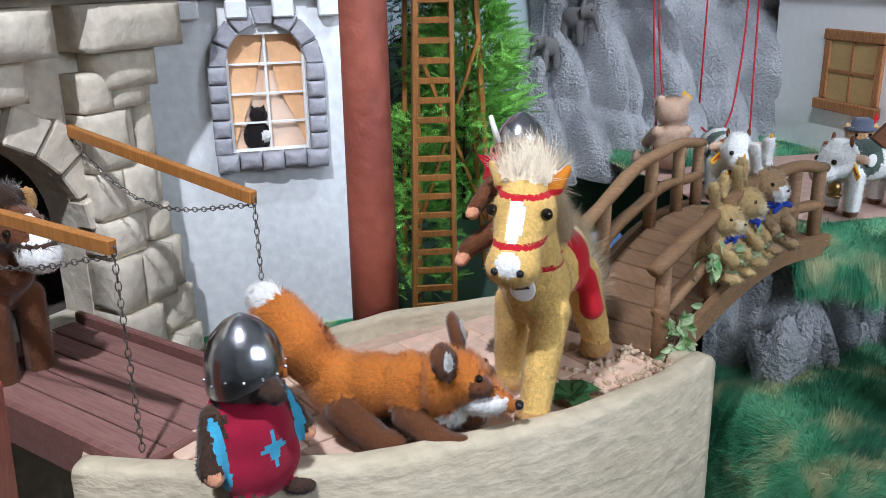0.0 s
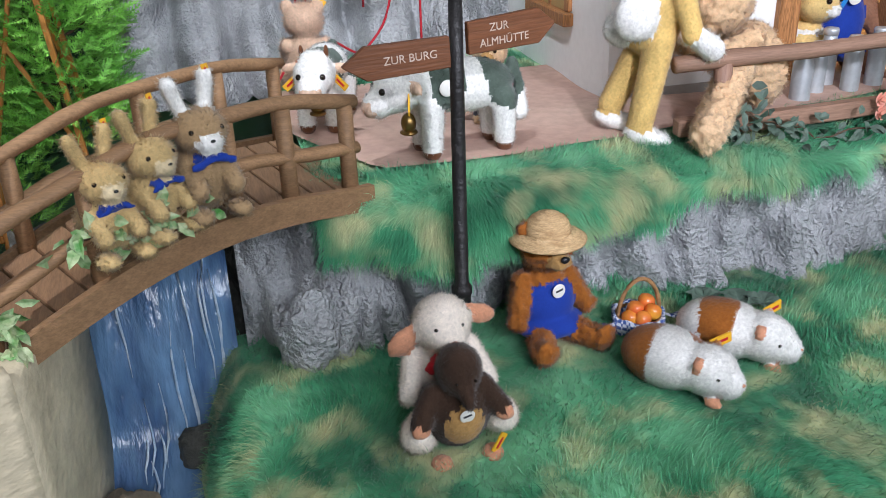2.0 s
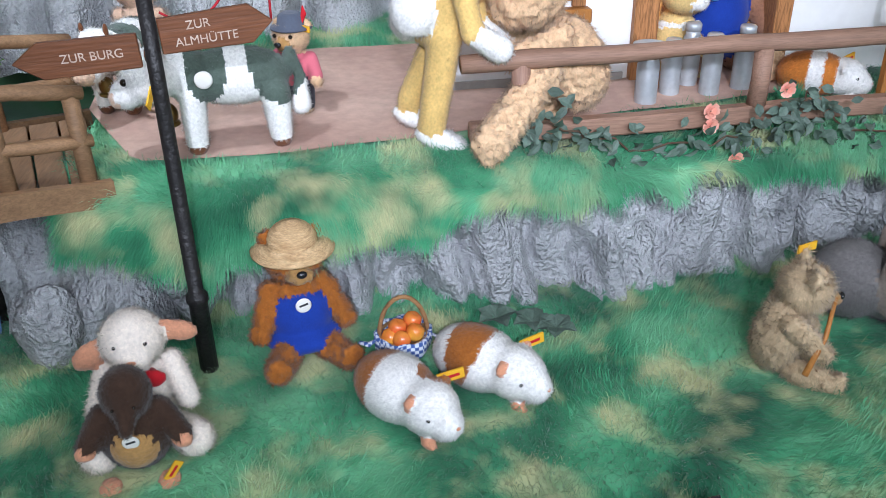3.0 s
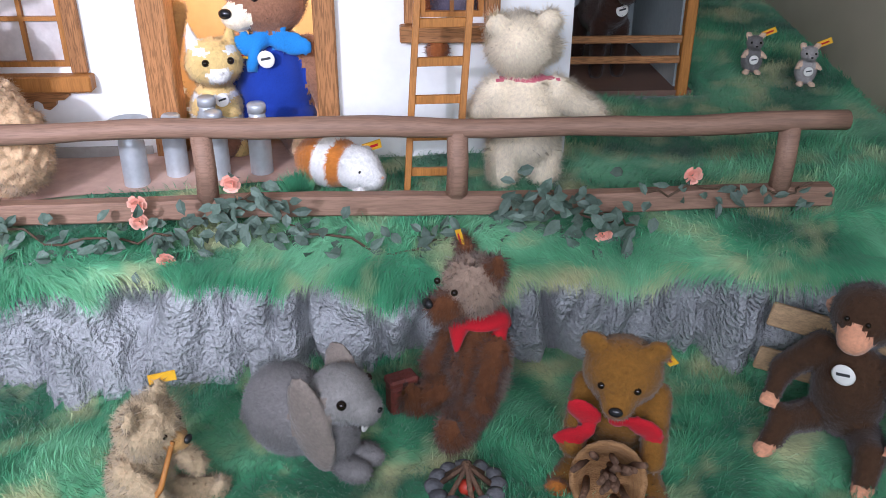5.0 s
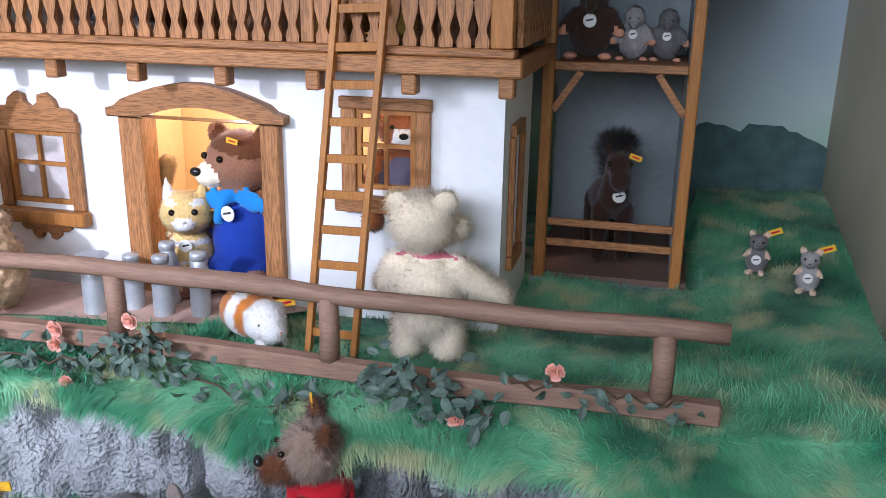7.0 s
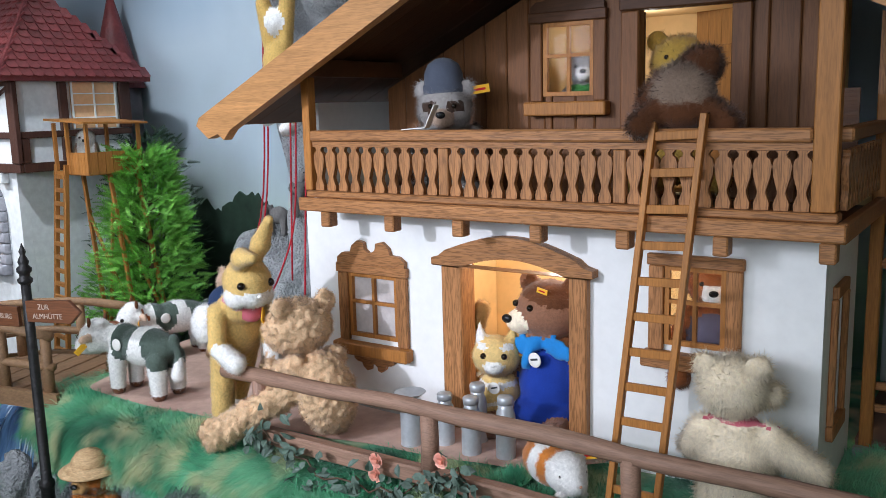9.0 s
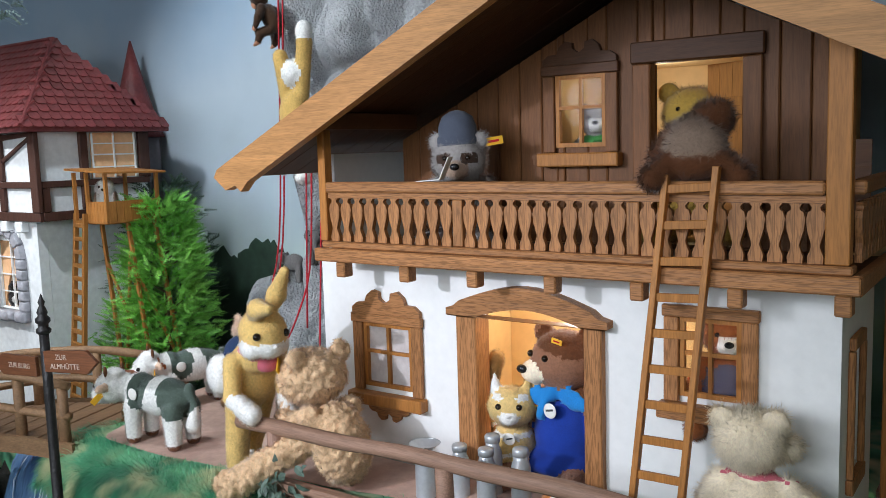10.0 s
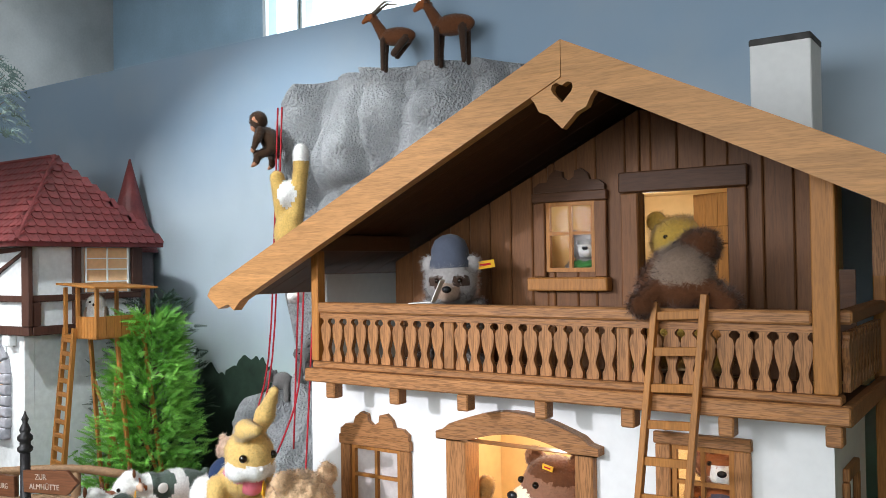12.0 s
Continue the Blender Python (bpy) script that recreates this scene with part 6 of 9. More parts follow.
def plank(x0, x1, z0, z1, y=None, slope=True, mat=None):
    y = UY if y is None else y
    bm = bmesh.new()
    top = [(x1, min(z1, roof_under(x1)) if slope else z1), (x0, min(z1, roof_under(x0)) if slope else z1)]
    if top[0][1] <= z0 + 0.01 or top[1][1] <= z0 + 0.01:
        return
    plate(bm, [(x0, z0), (x1, z0)] + top, y + 0.0016 * math.sin(x0 * 90), y + 0.022)
    bmesh.ops.bevel(bm, geom=[e for e in bm.edges if abs(e.verts[0].co.x - e.verts[1].co.x) < 1e-4 and abs(e.verts[0].co.z - e.verts[1].co.z) > 0.01], offset=0.003, segments=1, affect="EDGES")
    part("board", bm, mat or CLADDING, upper)


upper = part("upper_wall", boxes(((2.30, UY + 0.024, 1.37), (2.774, UY + 0.03, 1.60)), ((2.906, UY + 0.024, 1.37), (3.014, UY + 0.03, 1.78)), ((3.217, UY + 0.024, 1.37), (3.462, UY + 0.03, 1.60))), CLADDING_X, house, "dark brown upright timber boarding")
cuts = sorted({2.30, *np.arange(2.36, 3.47, 0.062).round(3).tolist(), 2.775, 2.905, 3.015, 3.216})
cuts = [c for i, c in enumerate(cuts) if i == 0 or c - cuts[i - 1] > 0.014]
for a, b in zip(cuts, cuts[1:]):
    m = (a + b) / 2
    for op in (U_WIN, U_DOOR):
        if op[0] < m < op[1]:
            plank(a + 0.0008, b - 0.0008, 1.37, op[2])
            plank(a + 0.0008, b - 0.0008, op[3], 2.2)
            break
    else:
        plank(a + 0.0008, b - 0.0008, 1.37, 2.2)
chalet_window(*U_WIN, UY - 0.003, house, GLASS, CLADDING_X, CLADDING, 0.034)
dr = part("upper_door", boxes(((2.968, UY - 0.018, 1.782), (3.262, UY - 0.004, 1.83)), bevel=0.003), CLADDING_X, house, "upper doorway with a half-open hatch")
part("door_jamb", boxes(((2.972, UY - 0.015, 1.375), (3.014, UY - 0.004, 1.781)), bevel=0.003), CLADDING, dr)
part("door_jamb", boxes(((3.217, UY - 0.015, 1.375), (3.258, UY - 0.004, 1.781)), bevel=0.003), CLADDING, dr)
hatch = part("door_leaf", boxes(((0, 0, 1.40), (0.034, 0.012, 1.775)), ((0.035, 0, 1.40), (0.07, 0.012, 1.775)), ((0.071, 0, 1.40), (0.105, 0.012, 1.775))), LADDER, dr, "honey-coloured inner door leaf")
part("door_batten", boxes(((-0.004, -0.010, 1.66), (0.105, -0.001, 1.70)), bevel=0.002), LADDER, hatch)
hatch.matrix_basis = pose(3.115, UY + 0.075, 0, 0, 0, -25)
UT = 1.80
part("upper_room", boxes(((2.74, 2.52, 1.37), (3.36, 2.54, UT)), ((2.72, UY + 0.031, 1.37), (2.74, 2.54, UT)), ((3.36, UY + 0.031, 1.37), (3.38, 2.54, UT)), ((2.74, UY + 0.031, 1.372), (3.36, 2.52, 1.378)), ((2.72, UY + 0.031, UT), (3.38, 2.54, UT + 0.012))), BEIGE_ROOM, house, "ochre painted upper room")

# roof
roof = part("roof", boxes(((RX - 0.004, 1.80, RZ - 0.03), (RX + 0.004, 2.90, RZ - 0.001))), ROOF_WOOD, house, "gable roof with light timber verge boards")
FY0, FY1 = 1.738, 1.765
for sg in (-1, 1):
    bm = bmesh.new()
    ex = RX + sg * 1.0
    ez = RZ - SL
    nose = [(ex, ez), (ex + sg * 0.012, ez - 0.02), (ex - sg * 0.03, ez - 0.052), (ex - sg * 0.065, ez - 0.040), (ex - sg * 0.085, ez - 0.055), (ex - sg * 0.11, ez - 0.030)]
    plate(bm, [(RX + sg * 0.0006, RZ), (ex, ez)] + nose[1:] + [(RX + sg * 0.0006, RZ - 0.072)], FY0, FY1)
    part("verge_board", bm, ROOF_WOOD, roof)
    n = 14
    for i in range(n):
        ya, yb = FY1 + (2.92 - FY1) * i / n + 0.001, FY1 + (2.92 - FY1) * (i + 1) / n - 0.001
        bm = bmesh.new()
        pts = [(RX + sg * 0.006, RZ - 0.004), (ex, ez - 0.002), (ex, ez - 0.022), (RX + sg * 0.006, RZ - 0.024)]
        plate(bm, pts, ya, yb)
        part("roof_board", bm, CLADDING_X, roof)
    bm = bmesh.new()
    beam(bm, (RX + sg * 0.68, FY1 + 0.002, RZ - SL * 0.68 - 0.045), (RX + sg * 0.68, UY - 0.002, RZ - SL * 0.68 - 0.045), 0.03, 0.04, 0.002)
    part("rafter", bm, CLADDING_X, roof)
# heart board under the ridge
bm = bmesh.new()
hb = [(-0.075, 0.062), (-0.080, 0.035), (-0.060, 0.012), (-0.050, -0.008), (-0.030, -0.016), (0.0, -0.045), (0.030, -0.016), (0.050, -0.008), (0.060, 0.012), (0.080, 0.035), (0.075, 0.062), (0.0, 0.10)]
heart_shape = [(-0.012, 0.050), (-0.021, 0.046), (-0.023, 0.036), (-0.019, 0.027), (-0.010, 0.017), (0.0, 0.006), (0.010, 0.017), (0.019, 0.027), (0.023, 0.036), (0.021, 0.046), (0.012, 0.050), (0.0, 0.043)]
ring_plate(bm, [(RX + x, 1.925 + z) for x, z in hb], [(RX + x, 1.925 + z * 0.9) for x, z in heart_shape], FY0 + 0.004, FY1 - 0.004)
part("heart_board", bm, ROOF_WOOD, roof, "fretted board with a cut-out heart")
# chimney
chim = part("chimney", boxes(((3.165, 2.55, 1.80), (3.315, 2.68, 2.182)), bevel=0.003), WHITE_WALL, house, "white chimney with a sooty top")
part("soot_cap", boxes(((3.163, 2.548, 2.176), (3.317, 2.682, 2.196)), bevel=0.004), surface("soot", lin(40, 38, 38), 0.9, lin(90, 88, 86), 30, 0.5, 0.3), chim)

# open stall beside the house
stall = part("stall", boxes(((3.47, 2.30, 0.80), (3.84, 2.78, 0.826))), surface("stall_floor_plank", lin(120, 92, 78), 0.7, None, 12, 0.6, 0.3, stretch=(3, 30, 3)), house, "open timber stall with a shelf")
STALL_WALL = surface("blue_grey_stall_wall", lin(168, 178, 178), 0.85, lin(140, 150, 152), 3, 0.7, 0.1)
part("back_wall", boxes(((3.46, 2.76, 0.827), (3.84, 2.78, 1.60)), ((3.80, 2.33, 0.827), (3.82, 2.759, 1.60))), STALL_WALL, stall)
for x in (3.478, 3.80):
    part("post", boxes(((x, 2.290, 0.80), (x + 0.026, 2.316, 1.60)), bevel=0.003), LADDER, stall)
for z in (0.945, 0.895):
    part("stall_rail", boxes(((3.505, 2.296, z), (3.799, 2.306, z + 0.018)), bevel=0.002), TRIM, stall)
part("shelf", boxes(((3.505, 2.292, 1.312), (3.799, 2.60, 1.332)), bevel=0.002), TRIM, stall)
for a, b in (((3.505, 2.302, 1.22), (3.565, 2.302, 1.31)), ((3.799, 2.302, 1.22), (3.735, 2.302, 1.31))):
    bm = bmesh.new()
    beam(bm, a, b, 0.014, 0.016, 0.001)
    part("brace", bm, TRIM, stall)
part("step", boxes(((3.47, 2.27, 0.79), (3.85, 2.289, 0.815))), GREY_STONE, stall)
for i in range(12):
    a = 3.478 + i * 0.035
    z0 = 1.585 + 0.012 * (i % 2)
    z1 = roof_under(a + 0.035)
    if z1 > z0 + 0.02:
        bm = bmesh.new()
        plate(bm, [(a + 0.001, z0), (a + 0.034, z0), (a + 0.034, roof_under(a + 0.034)), (a + 0.001, roof_under(a + 0.001))], 2.286, 2.298)
        part("gable_board", bm, TRIM_V, stall)
# lamps inside the rooms
for at, watts in (((2.82, 2.16, 1.27), 2.6), ((3.22, 2.16, 1.27), 1.3), ((2.95, 2.33, 1.75), 0.6)):
    d = bpy.data.lights.new("room_lamp", "POINT")
    d.energy, d.color, d.shadow_soft_size = watts, (1.0, 0.97, 0.91), 0.03
    new("room_lamp", d).location = at

# leaning ladder
lad = thing("wooden_ladder", "honey-coloured wooden ladder leaning on the balcony", "ladder", (0, 0, 0))
for a, b in (((3.118, 1.742, 0.805), (3.168, 1.826, 1.545)), ((3.212, 1.742, 0.805), (3.262, 1.826, 1.560))):
    bm = bmesh.new()
    beam(bm, a, b, 0.012, 0.018, 0.001)
    part("ladder_rail", bm, LADDER, lad)
for i in range(11):
    t = 0.055 + i * 0.091
    a = Vector((3.118, 1.742, 0.805)).lerp(Vector((3.168, 1.826, 1.545)), t)
    b = Vector((3.212, 1.742, 0.805)).lerp(Vector((3.262, 1.826, 1.550)), t)
    bm = bmesh.new()
    beam(bm, a, b, 0.008, 0.016, 0.001)
    part("rung", bm, LADDER, lad)


# milk cans
def milk_can(at, r, h, bowl=False):
    c = thing("milk_can", "small zinc milk can with a funnel in its neck" if bowl else "small lidded zinc milk can with a wire handle", "milk can", at, group="milk cans by the doorway")
    bm = bmesh.new()
    lathe(bm, [(r, 0), (r * 1.02, 0.004), (r, 0.01), (r, h * 0.68), (r * 0.92, h * 0.75), (r * 0.72, h * 0.82), (r * 0.72, h * 0.9)], 20)
    part("body", bm, ZINC, c, smooth=True)
    bm = bmesh.new()
    if bowl:
        lathe(bm, [(r * 0.4, h * 0.86), (r * 0.9, h * 0.95), (r * 1.5, h * 1.04), (r * 1.55, h * 1.045), (r * 1.42, h * 1.03), (r * 0.8, h * 0.95), (r * 0.3, h * 0.93)], 20)
        part("funnel", bm, ZINC, c, smooth=True)
    else:
        lathe(bm, [(r * 0.80, h * 0.88), (r * 0.82, h * 0.97), (r * 0.72, h * 0.995), (r * 0.3, h)], 20)
        part("lid", bm, ZINC, c, smooth=True)
        bm = bmesh.new()
        tube(bm, [(r * 0.85 * math.cos(a), 0, h * 0.78 - r * 0.6 * math.sin(a) * 0.5) for a in np.linspace(-0.3, math.pi + 0.3, 9)], 0.0016, 5)
        part("handle", bm, ZINC, c)
    return c


milk_can((2.603, 1.80, 0.806), 0.024, 0.125, True)
for x, y, h in ((2.672, 1.84, 0.128), (2.733, 1.885, 0.148), (2.756, 1.82, 0.140), (2.836, 1.835, 0.150)):
    milk_can((x, y, 0.806), 0.022, h)


# ---- plush toys ----
F_BROWN, F_DARK, F_GOLD, F_CREAM = fur("fur_chestnut", 178, 106, 40), fur("fur_dark_brown", 70, 50, 38), fur("fur_gold", 206, 160, 70), fur("fur_cream", 255, 240, 212, 0.9, 0.1)
F_WHITE, F_BEIGE, F_GREY, F_BLACK = fur("fur_white", 244, 242, 237, 0.9, 0.1), fur("fur_beige", 236, 200, 158, 0.8), fur("fur_grey", 128, 124, 122), fur("fur_black", 34, 28, 27)
F_FOX, F_TAN, F_PINK, F_PEACH = fur("fur_fox_orange", 222, 136, 56), fur("fur_tan", 190, 146, 88), fur("fur_pink_skin", 226, 160, 124), fur("fur_peach", 230, 196, 168)
F_COW, F_CATY, F_SAND, F_COCOA = fur("fur_dark_green_grey", 90, 104, 94), fur("fur_yellow_tabby", 244, 212, 142), fur("fur_sand", 216, 190, 152), fur("fur_cocoa", 112, 68, 40)
F_MIX, F_RUST, F_APE, F_PALE = fur("fur_grizzled", 176, 150, 130), fur("fur_rust", 168, 96, 50), fur("fur_ape_brown", 74, 50, 32), fur("fur_pale_grey", 178, 172, 168)
C_BLUE, C_SKY, C_RED, C_DENIM = cloth("cloth_royal_blue", 30, 62, 158), cloth("satin_sky_blue", 42, 138, 214), cloth("cloth_red", 196, 28, 40), cloth("cloth_denim", 44, 62, 96)
C_PINK, C_SLATE, C_GREEN, C_CHECK = cloth("cloth_pink_check", 214, 110, 124), cloth("knit_slate_blue", 84, 90, 104), cloth("cloth_green", 62, 128, 62), cloth("cloth_dark_check", 88, 84, 100)
C_CRIMSON, C_CYAN, C_ORANGE = cloth("velvet_crimson", 158, 22, 54), cloth("ribbon_cyan", 74, 172, 208), cloth("felt_orange", 226, 140, 40)
NOSE = BLACK
EYE = surface("glass_eye", (0.012, 0.007, 0.004), 0.08, None, 30, 0.5, 0.0)


def E(c, r, m, rot=None):
    return ("e", c, r, rot, m)


def C(a, b, r0, r1, m):
    return ("c", a, b, r0, r1, m)


def mirror(*items):
    out = []
    for s in items:
        for sg in (1, -1):
            if s[0] == "e":
                rot = (s[3][0], s[3][1] * sg, s[3][2] * sg) if s[3] else None
                out.append(("e", (s[1][0] * sg, s[1][1], s[1][2]), s[2], rot, s[4]))
            else:
                out.append(("c", (s[1][0] * sg, s[1][1], s[1][2]), (s[2][0] * sg, s[2][1], s[2][2]), s[3], s[4], s[5]))
    return out


def tag(c, r=0.055):
    """Round white card on the chest, with a small dark mark: as hard bits of the toy."""
    return [(c, (r, r * 0.12, r), 7)], [((c[0], c[1] - r * 0.13, c[2] + r * 0.1), (r * 0.55, r * 0.03, r * 0.13), (0, -12, 0), 9)]


def flag(c, turn_=(0, 0, 0), w=0.06):
    return [(c, (w, w * 0.08, w * 0.42), turn_, 8), ((c[0], c[1] - w * 0.09, c[2]), (w * 0.6, w * 0.03, w * 0.12), turn_, 10)]


def kit(*furs):
    """Seven fur or cloth slots, then tag, flag, ink, red ink, eye and nose."""
    furs = list(furs) + [furs[0]] * (7 - len(furs))
    return furs[:7] + [TAG_WHITE, TAG_YELLOW, INK, C_RED, EYE, NOSE]


def lens(*pairs):
    """Pile length by slot; hard slots are bare."""
    p = list(pairs) + [0.0] * (7 - len(pairs))
    return p[:7] + [0.0] * 6


def eyes(x, y, z, r=0.018):
    return [((x, y, z), r, 11), ((-x, y, z), r, 11)]


def bear_masses(arms="down", head=(0, -0.03, 0.74), muzzle=1):
    """A sitting bear, one unit tall, facing -y. Slots: 0 body, 1 muzzle, 2 pads, 3 dress."""
    hx, hy, hz = head
    m = [E((0, 0, 0.30), (0.205, 0.175, 0.27), 0), E((0, 0.01, 0.47), (0.16, 0.14, 0.14), 0), E(head, (0.195, 0.175, 0.175), 0), E((hx, hy - 0.165, hz - 0.055), (0.085, 0.095, 0.07), muzzle)]
    m += [E((hx + s * 0.155, hy + 0.02, hz + 0.145), (0.07, 0.035, 0.07), 0) for s in (-1, 1)]
    m += mirror(C((0.13, -0.16, 0.10), (0.24, -0.38, 0.09), 0.095, 0.085, 0), E((0.245, -0.43, 0.12), (0.075, 0.04, 0.095), 2))
    if arms == "down":
        m += mirror(C((0.18, 0.0, 0.50), (0.30, -0.12, 0.24), 0.075, 0.065, 0))
    elif arms == "front":
        m += mirror(C((0.18, 0.0, 0.50), (0.20, -0.27, 0.32), 0.075, 0.065, 0))
    return m


def face(head=(0, -0.03, 0.74), ex=0.085, r=0.02):
    hx, hy, hz = head
    return [((hx + ex, hy - 0.150, hz + 0.035), r, 11), ((hx - ex, hy - 0.150, hz + 0.035), r, 11), ((hx, hy - 0.255, hz - 0.02), (0.036, 0.022, 0.026), 12)]


# lower meadow
gz = lambda x, y, d=0.0: lower_z(x, y) + d
te, tc_ = tag((0.0, -0.205, 0.45))
plush("teddy_bear", "chestnut teddy bear in a blue dress sitting on the meadow", "teddy bear", bear_masses() + [E((0, -0.012, 0.30), (0.225, 0.20, 0.235), 3), E((0, -0.05, 0.15), (0.27, 0.24, 0.10), 3)], kit(F_BROWN, F_TAN, F_BROWN, C_BLUE), lens(0.009, 0.003, 0.008, 0), (1.835, 1.475, gz(1.835, 1.475)), 12, (-3, 0), extras=face() + te, chips=tc_, size=0.27, hairs=18000, wild=0.8, curl=0.006, step=0.006, seed=1)
hat = thing("straw_hat", "woven straw hat on the chestnut bear's head", "hat", (1.835, 1.468, gz(1.835, 1.475) + 0.232), 12)
bm = bmesh.new()
prof = [(0.046, 0.000), (0.064, -0.003), (0.080, -0.012), (0.081, -0.009), (0.064, 0.001), (0.047, 0.005)]
for i in range(7):
    a = i / 6 * 1.45
    prof += [(0.047 * math.cos(a) + 0.002, 0.006 + 0.036 * math.sin(a)), (0.047 * math.cos(a) - 0.0005, 0.009 + 0.036 * math.sin(a))]
lathe(bm, [(r_ * 0.94, z_) for r_, z_ in prof], 28)
part("hat_body", bm, surface("straw_weave", lin(228, 196, 148), 0.75, lin(176, 136, 92), 40, 0.5, 0.5, 160, stretch=(1, 1, 6)), hat, smooth=True)

bx, by = 2.025, 1.44
basket = thing("fruit_basket", "wicker basket of apples lined with blue check cloth", "basket", (bx, by, gz(bx, by)))
WICKER = surface("wicker", lin(186, 140, 92), 0.7, lin(140, 98, 58), 40, 0.6, 0.6, 200, stretch=(1, 1, 4))
bm = bmesh.new()
lathe(bm, [(0.036, 0.0), (0.042, 0.015), (0.047, 0.035), (0.049, 0.042), (0.044, 0.042), (0.040, 0.03), (0.03, 0.02)], 22)
part("body", bm, WICKER, basket, smooth=True)
bm = bmesh.new()
tube(bm, [(0.046 * math.cos(a), 0.0, 0.035 + 0.085 * math.sin(a)) for a in np.linspace(0, math.pi, 14)], 0.0045, 7)
part("handle", bm, WICKER, basket, smooth=True)
CHECK = bpy.data.materials.new("blue_check_cloth")
CHECK.use_nodes = True
ck = CHECK.node_tree.nodes.new("ShaderNodeTexChecker")
ck.inputs["Scale"].default_value = 130
ck.inputs["Color1"].default_value, ck.inputs["Color2"].default_value = (*lin(70, 96, 160), 1), (*lin(214, 220, 232), 1)
ctc = CHECK.node_tree.nodes.new("ShaderNodeTexCoord")
CHECK.node_tree.links.new(ctc.outputs["Object"], ck.inputs["Vector"])
CHECK.node_tree.links.new(ck.outputs["Color"], CHECK.node_tree.nodes["Principled BSDF"].inputs["Base Color"])
CHECK.node_tree.nodes["Principled BSDF"].inputs["Roughness"].default_value = 0.85
bm = bmesh.new()
rings = []
for r, z, wv_ in ((0.036, 0.030, 0.0), (0.050, 0.046, 0.002), (0.055, 0.044, 0.003), (0.054, 0.026, 0.004), (0.051, 0.012, 0.005)):
    rings.append([bm.verts.new(((r + wv_ * math.sin(k * 1.3)) * math.cos(k * math.tau / 30), (r + wv_ * math.sin(k * 1.3)) * math.sin(k * math.tau / 30), z + wv_ * math.cos(k * 1.7))) for k in range(30)])
for r0, r1 in zip(rings, rings[1:]):
    for k in range(30):
        bm.faces.new((r0[k], r0[(k + 1) % 30], r1[(k + 1) % 30], r1[k]))
part("liner_cloth", bm, CHECK, basket, "blue and white check cloth", smooth=True)
for sg in (-1, 1):
    bm = bmesh.new()
    tube(bm, [(sg * 0.052, -0.01, 0.038), (sg * 0.068, -0.02, 0.034), (sg * 0.085, -0.012, 0.036)], [0.003, 0.008, 0.005], 7, flat=0.5)
    part("cloth_knot", bm, CHECK, basket, smooth=True)
APPLE_R = surface("apple_red", lin(206, 62, 44), 0.25, lin(226, 150, 60), 18, 0.5, 0.05)
APPLE_Y = surface("apple_yellow", lin(226, 176, 60), 0.25, lin(212, 84, 44), 18, 0.5, 0.05)
for i, (x, y, z, m) in enumerate(((-0.012, -0.008, 0.058, APPLE_R), (0.018, 0.004, 0.064, APPLE_R), (0.020, -0.022, 0.054, APPLE_Y), (-0.006, -0.030, 0.046, APPLE_R), (-0.026, -0.016, 0.044, APPLE_Y))):
    bm = bmesh.new()
    lathe(bm, [(0.003, -0.014), (0.009, -0.016), (0.016, -0.009), (0.018, 0.001), (0.015, 0.011), (0.008, 0.015), (0.002, 0.012)], 14)
    solo("apple", bm, m, "red apple in the wicker basket" if m is APPLE_R else "yellow apple in the wicker basket", "apple", pose(bx + x, by + y, gz(bx, by) + z, 14 * i, 20, 40 * i), "apples in the basket", smooth=True)

te, tc_ = tag((0.0, -0.22, 0.42), 0.06)
lamb = [E((0, 0.02, 0.30), (0.21, 0.18, 0.28), 0), E((0, -0.03, 0.72), (0.19, 0.18, 0.18), 0), E((0, -0.17, 0.66), (0.11, 0.09, 0.085), 0), E((0.26, -0.01, 0.72), (0.14, 0.04, 0.075), 1, (0, 18, 0)), E((-0.26, -0.03, 0.64), (0.13, 0.04, 0.085), 1, (0, -40, 0))] + mirror(C((0.14, -0.14, 0.12), (0.28, -0.32, 0.12), 0.09, 0.12, 0), C((0.19, 0, 0.5), (0.27, -0.14, 0.30), 0.075, 0.07, 0)) + [E((0, -0.14, 0.52), (0.13, 0.06, 0.05), 2), E((0.10, -0.19, 0.51), (0.08, 0.035, 0.06), 2), E((-0.10, -0.19, 0.50), (0.08, 0.035, 0.06), 2)]
plush("plush_lamb", "cream plush lamb with a red bow on the meadow", "plush toy", lamb, kit(fur("fur_lamb_cream", 252, 240, 226, 0.88, 0.12), F_PINK, C_RED), lens(0.008, 0.003, 0), (1.575, 1.30, gz(1.575, 1.30)), 6, extras=eyes(0.085, -0.175, 0.76, 0.016) + [((0, -0.26, 0.69), (0.03, 0.012, 0.015), 1)], size=0.265, hairs=18000, wild=1.0, seed=2)
mole = [E((0, 0, 0.32), (0.25, 0.20, 0.30), 0), E((0, -0.02, 0.70), (0.17, 0.17, 0.20), 0), C((0, -0.10, 0.68), (0, -0.27, 0.56), 0.10, 0.045, 0), E((0, -0.11, 0.30), (0.165, 0.125, 0.20), 1)] + mirror(C((0.19, 0, 0.50), (0.31, -0.10, 0.34), 0.09, 0.08, 0), E((0.33, -0.15, 0.31), (0.075, 0.06, 0.06), 2), E((0.20, -0.24, 0.045), (0.09, 0.10, 0.045), 2))
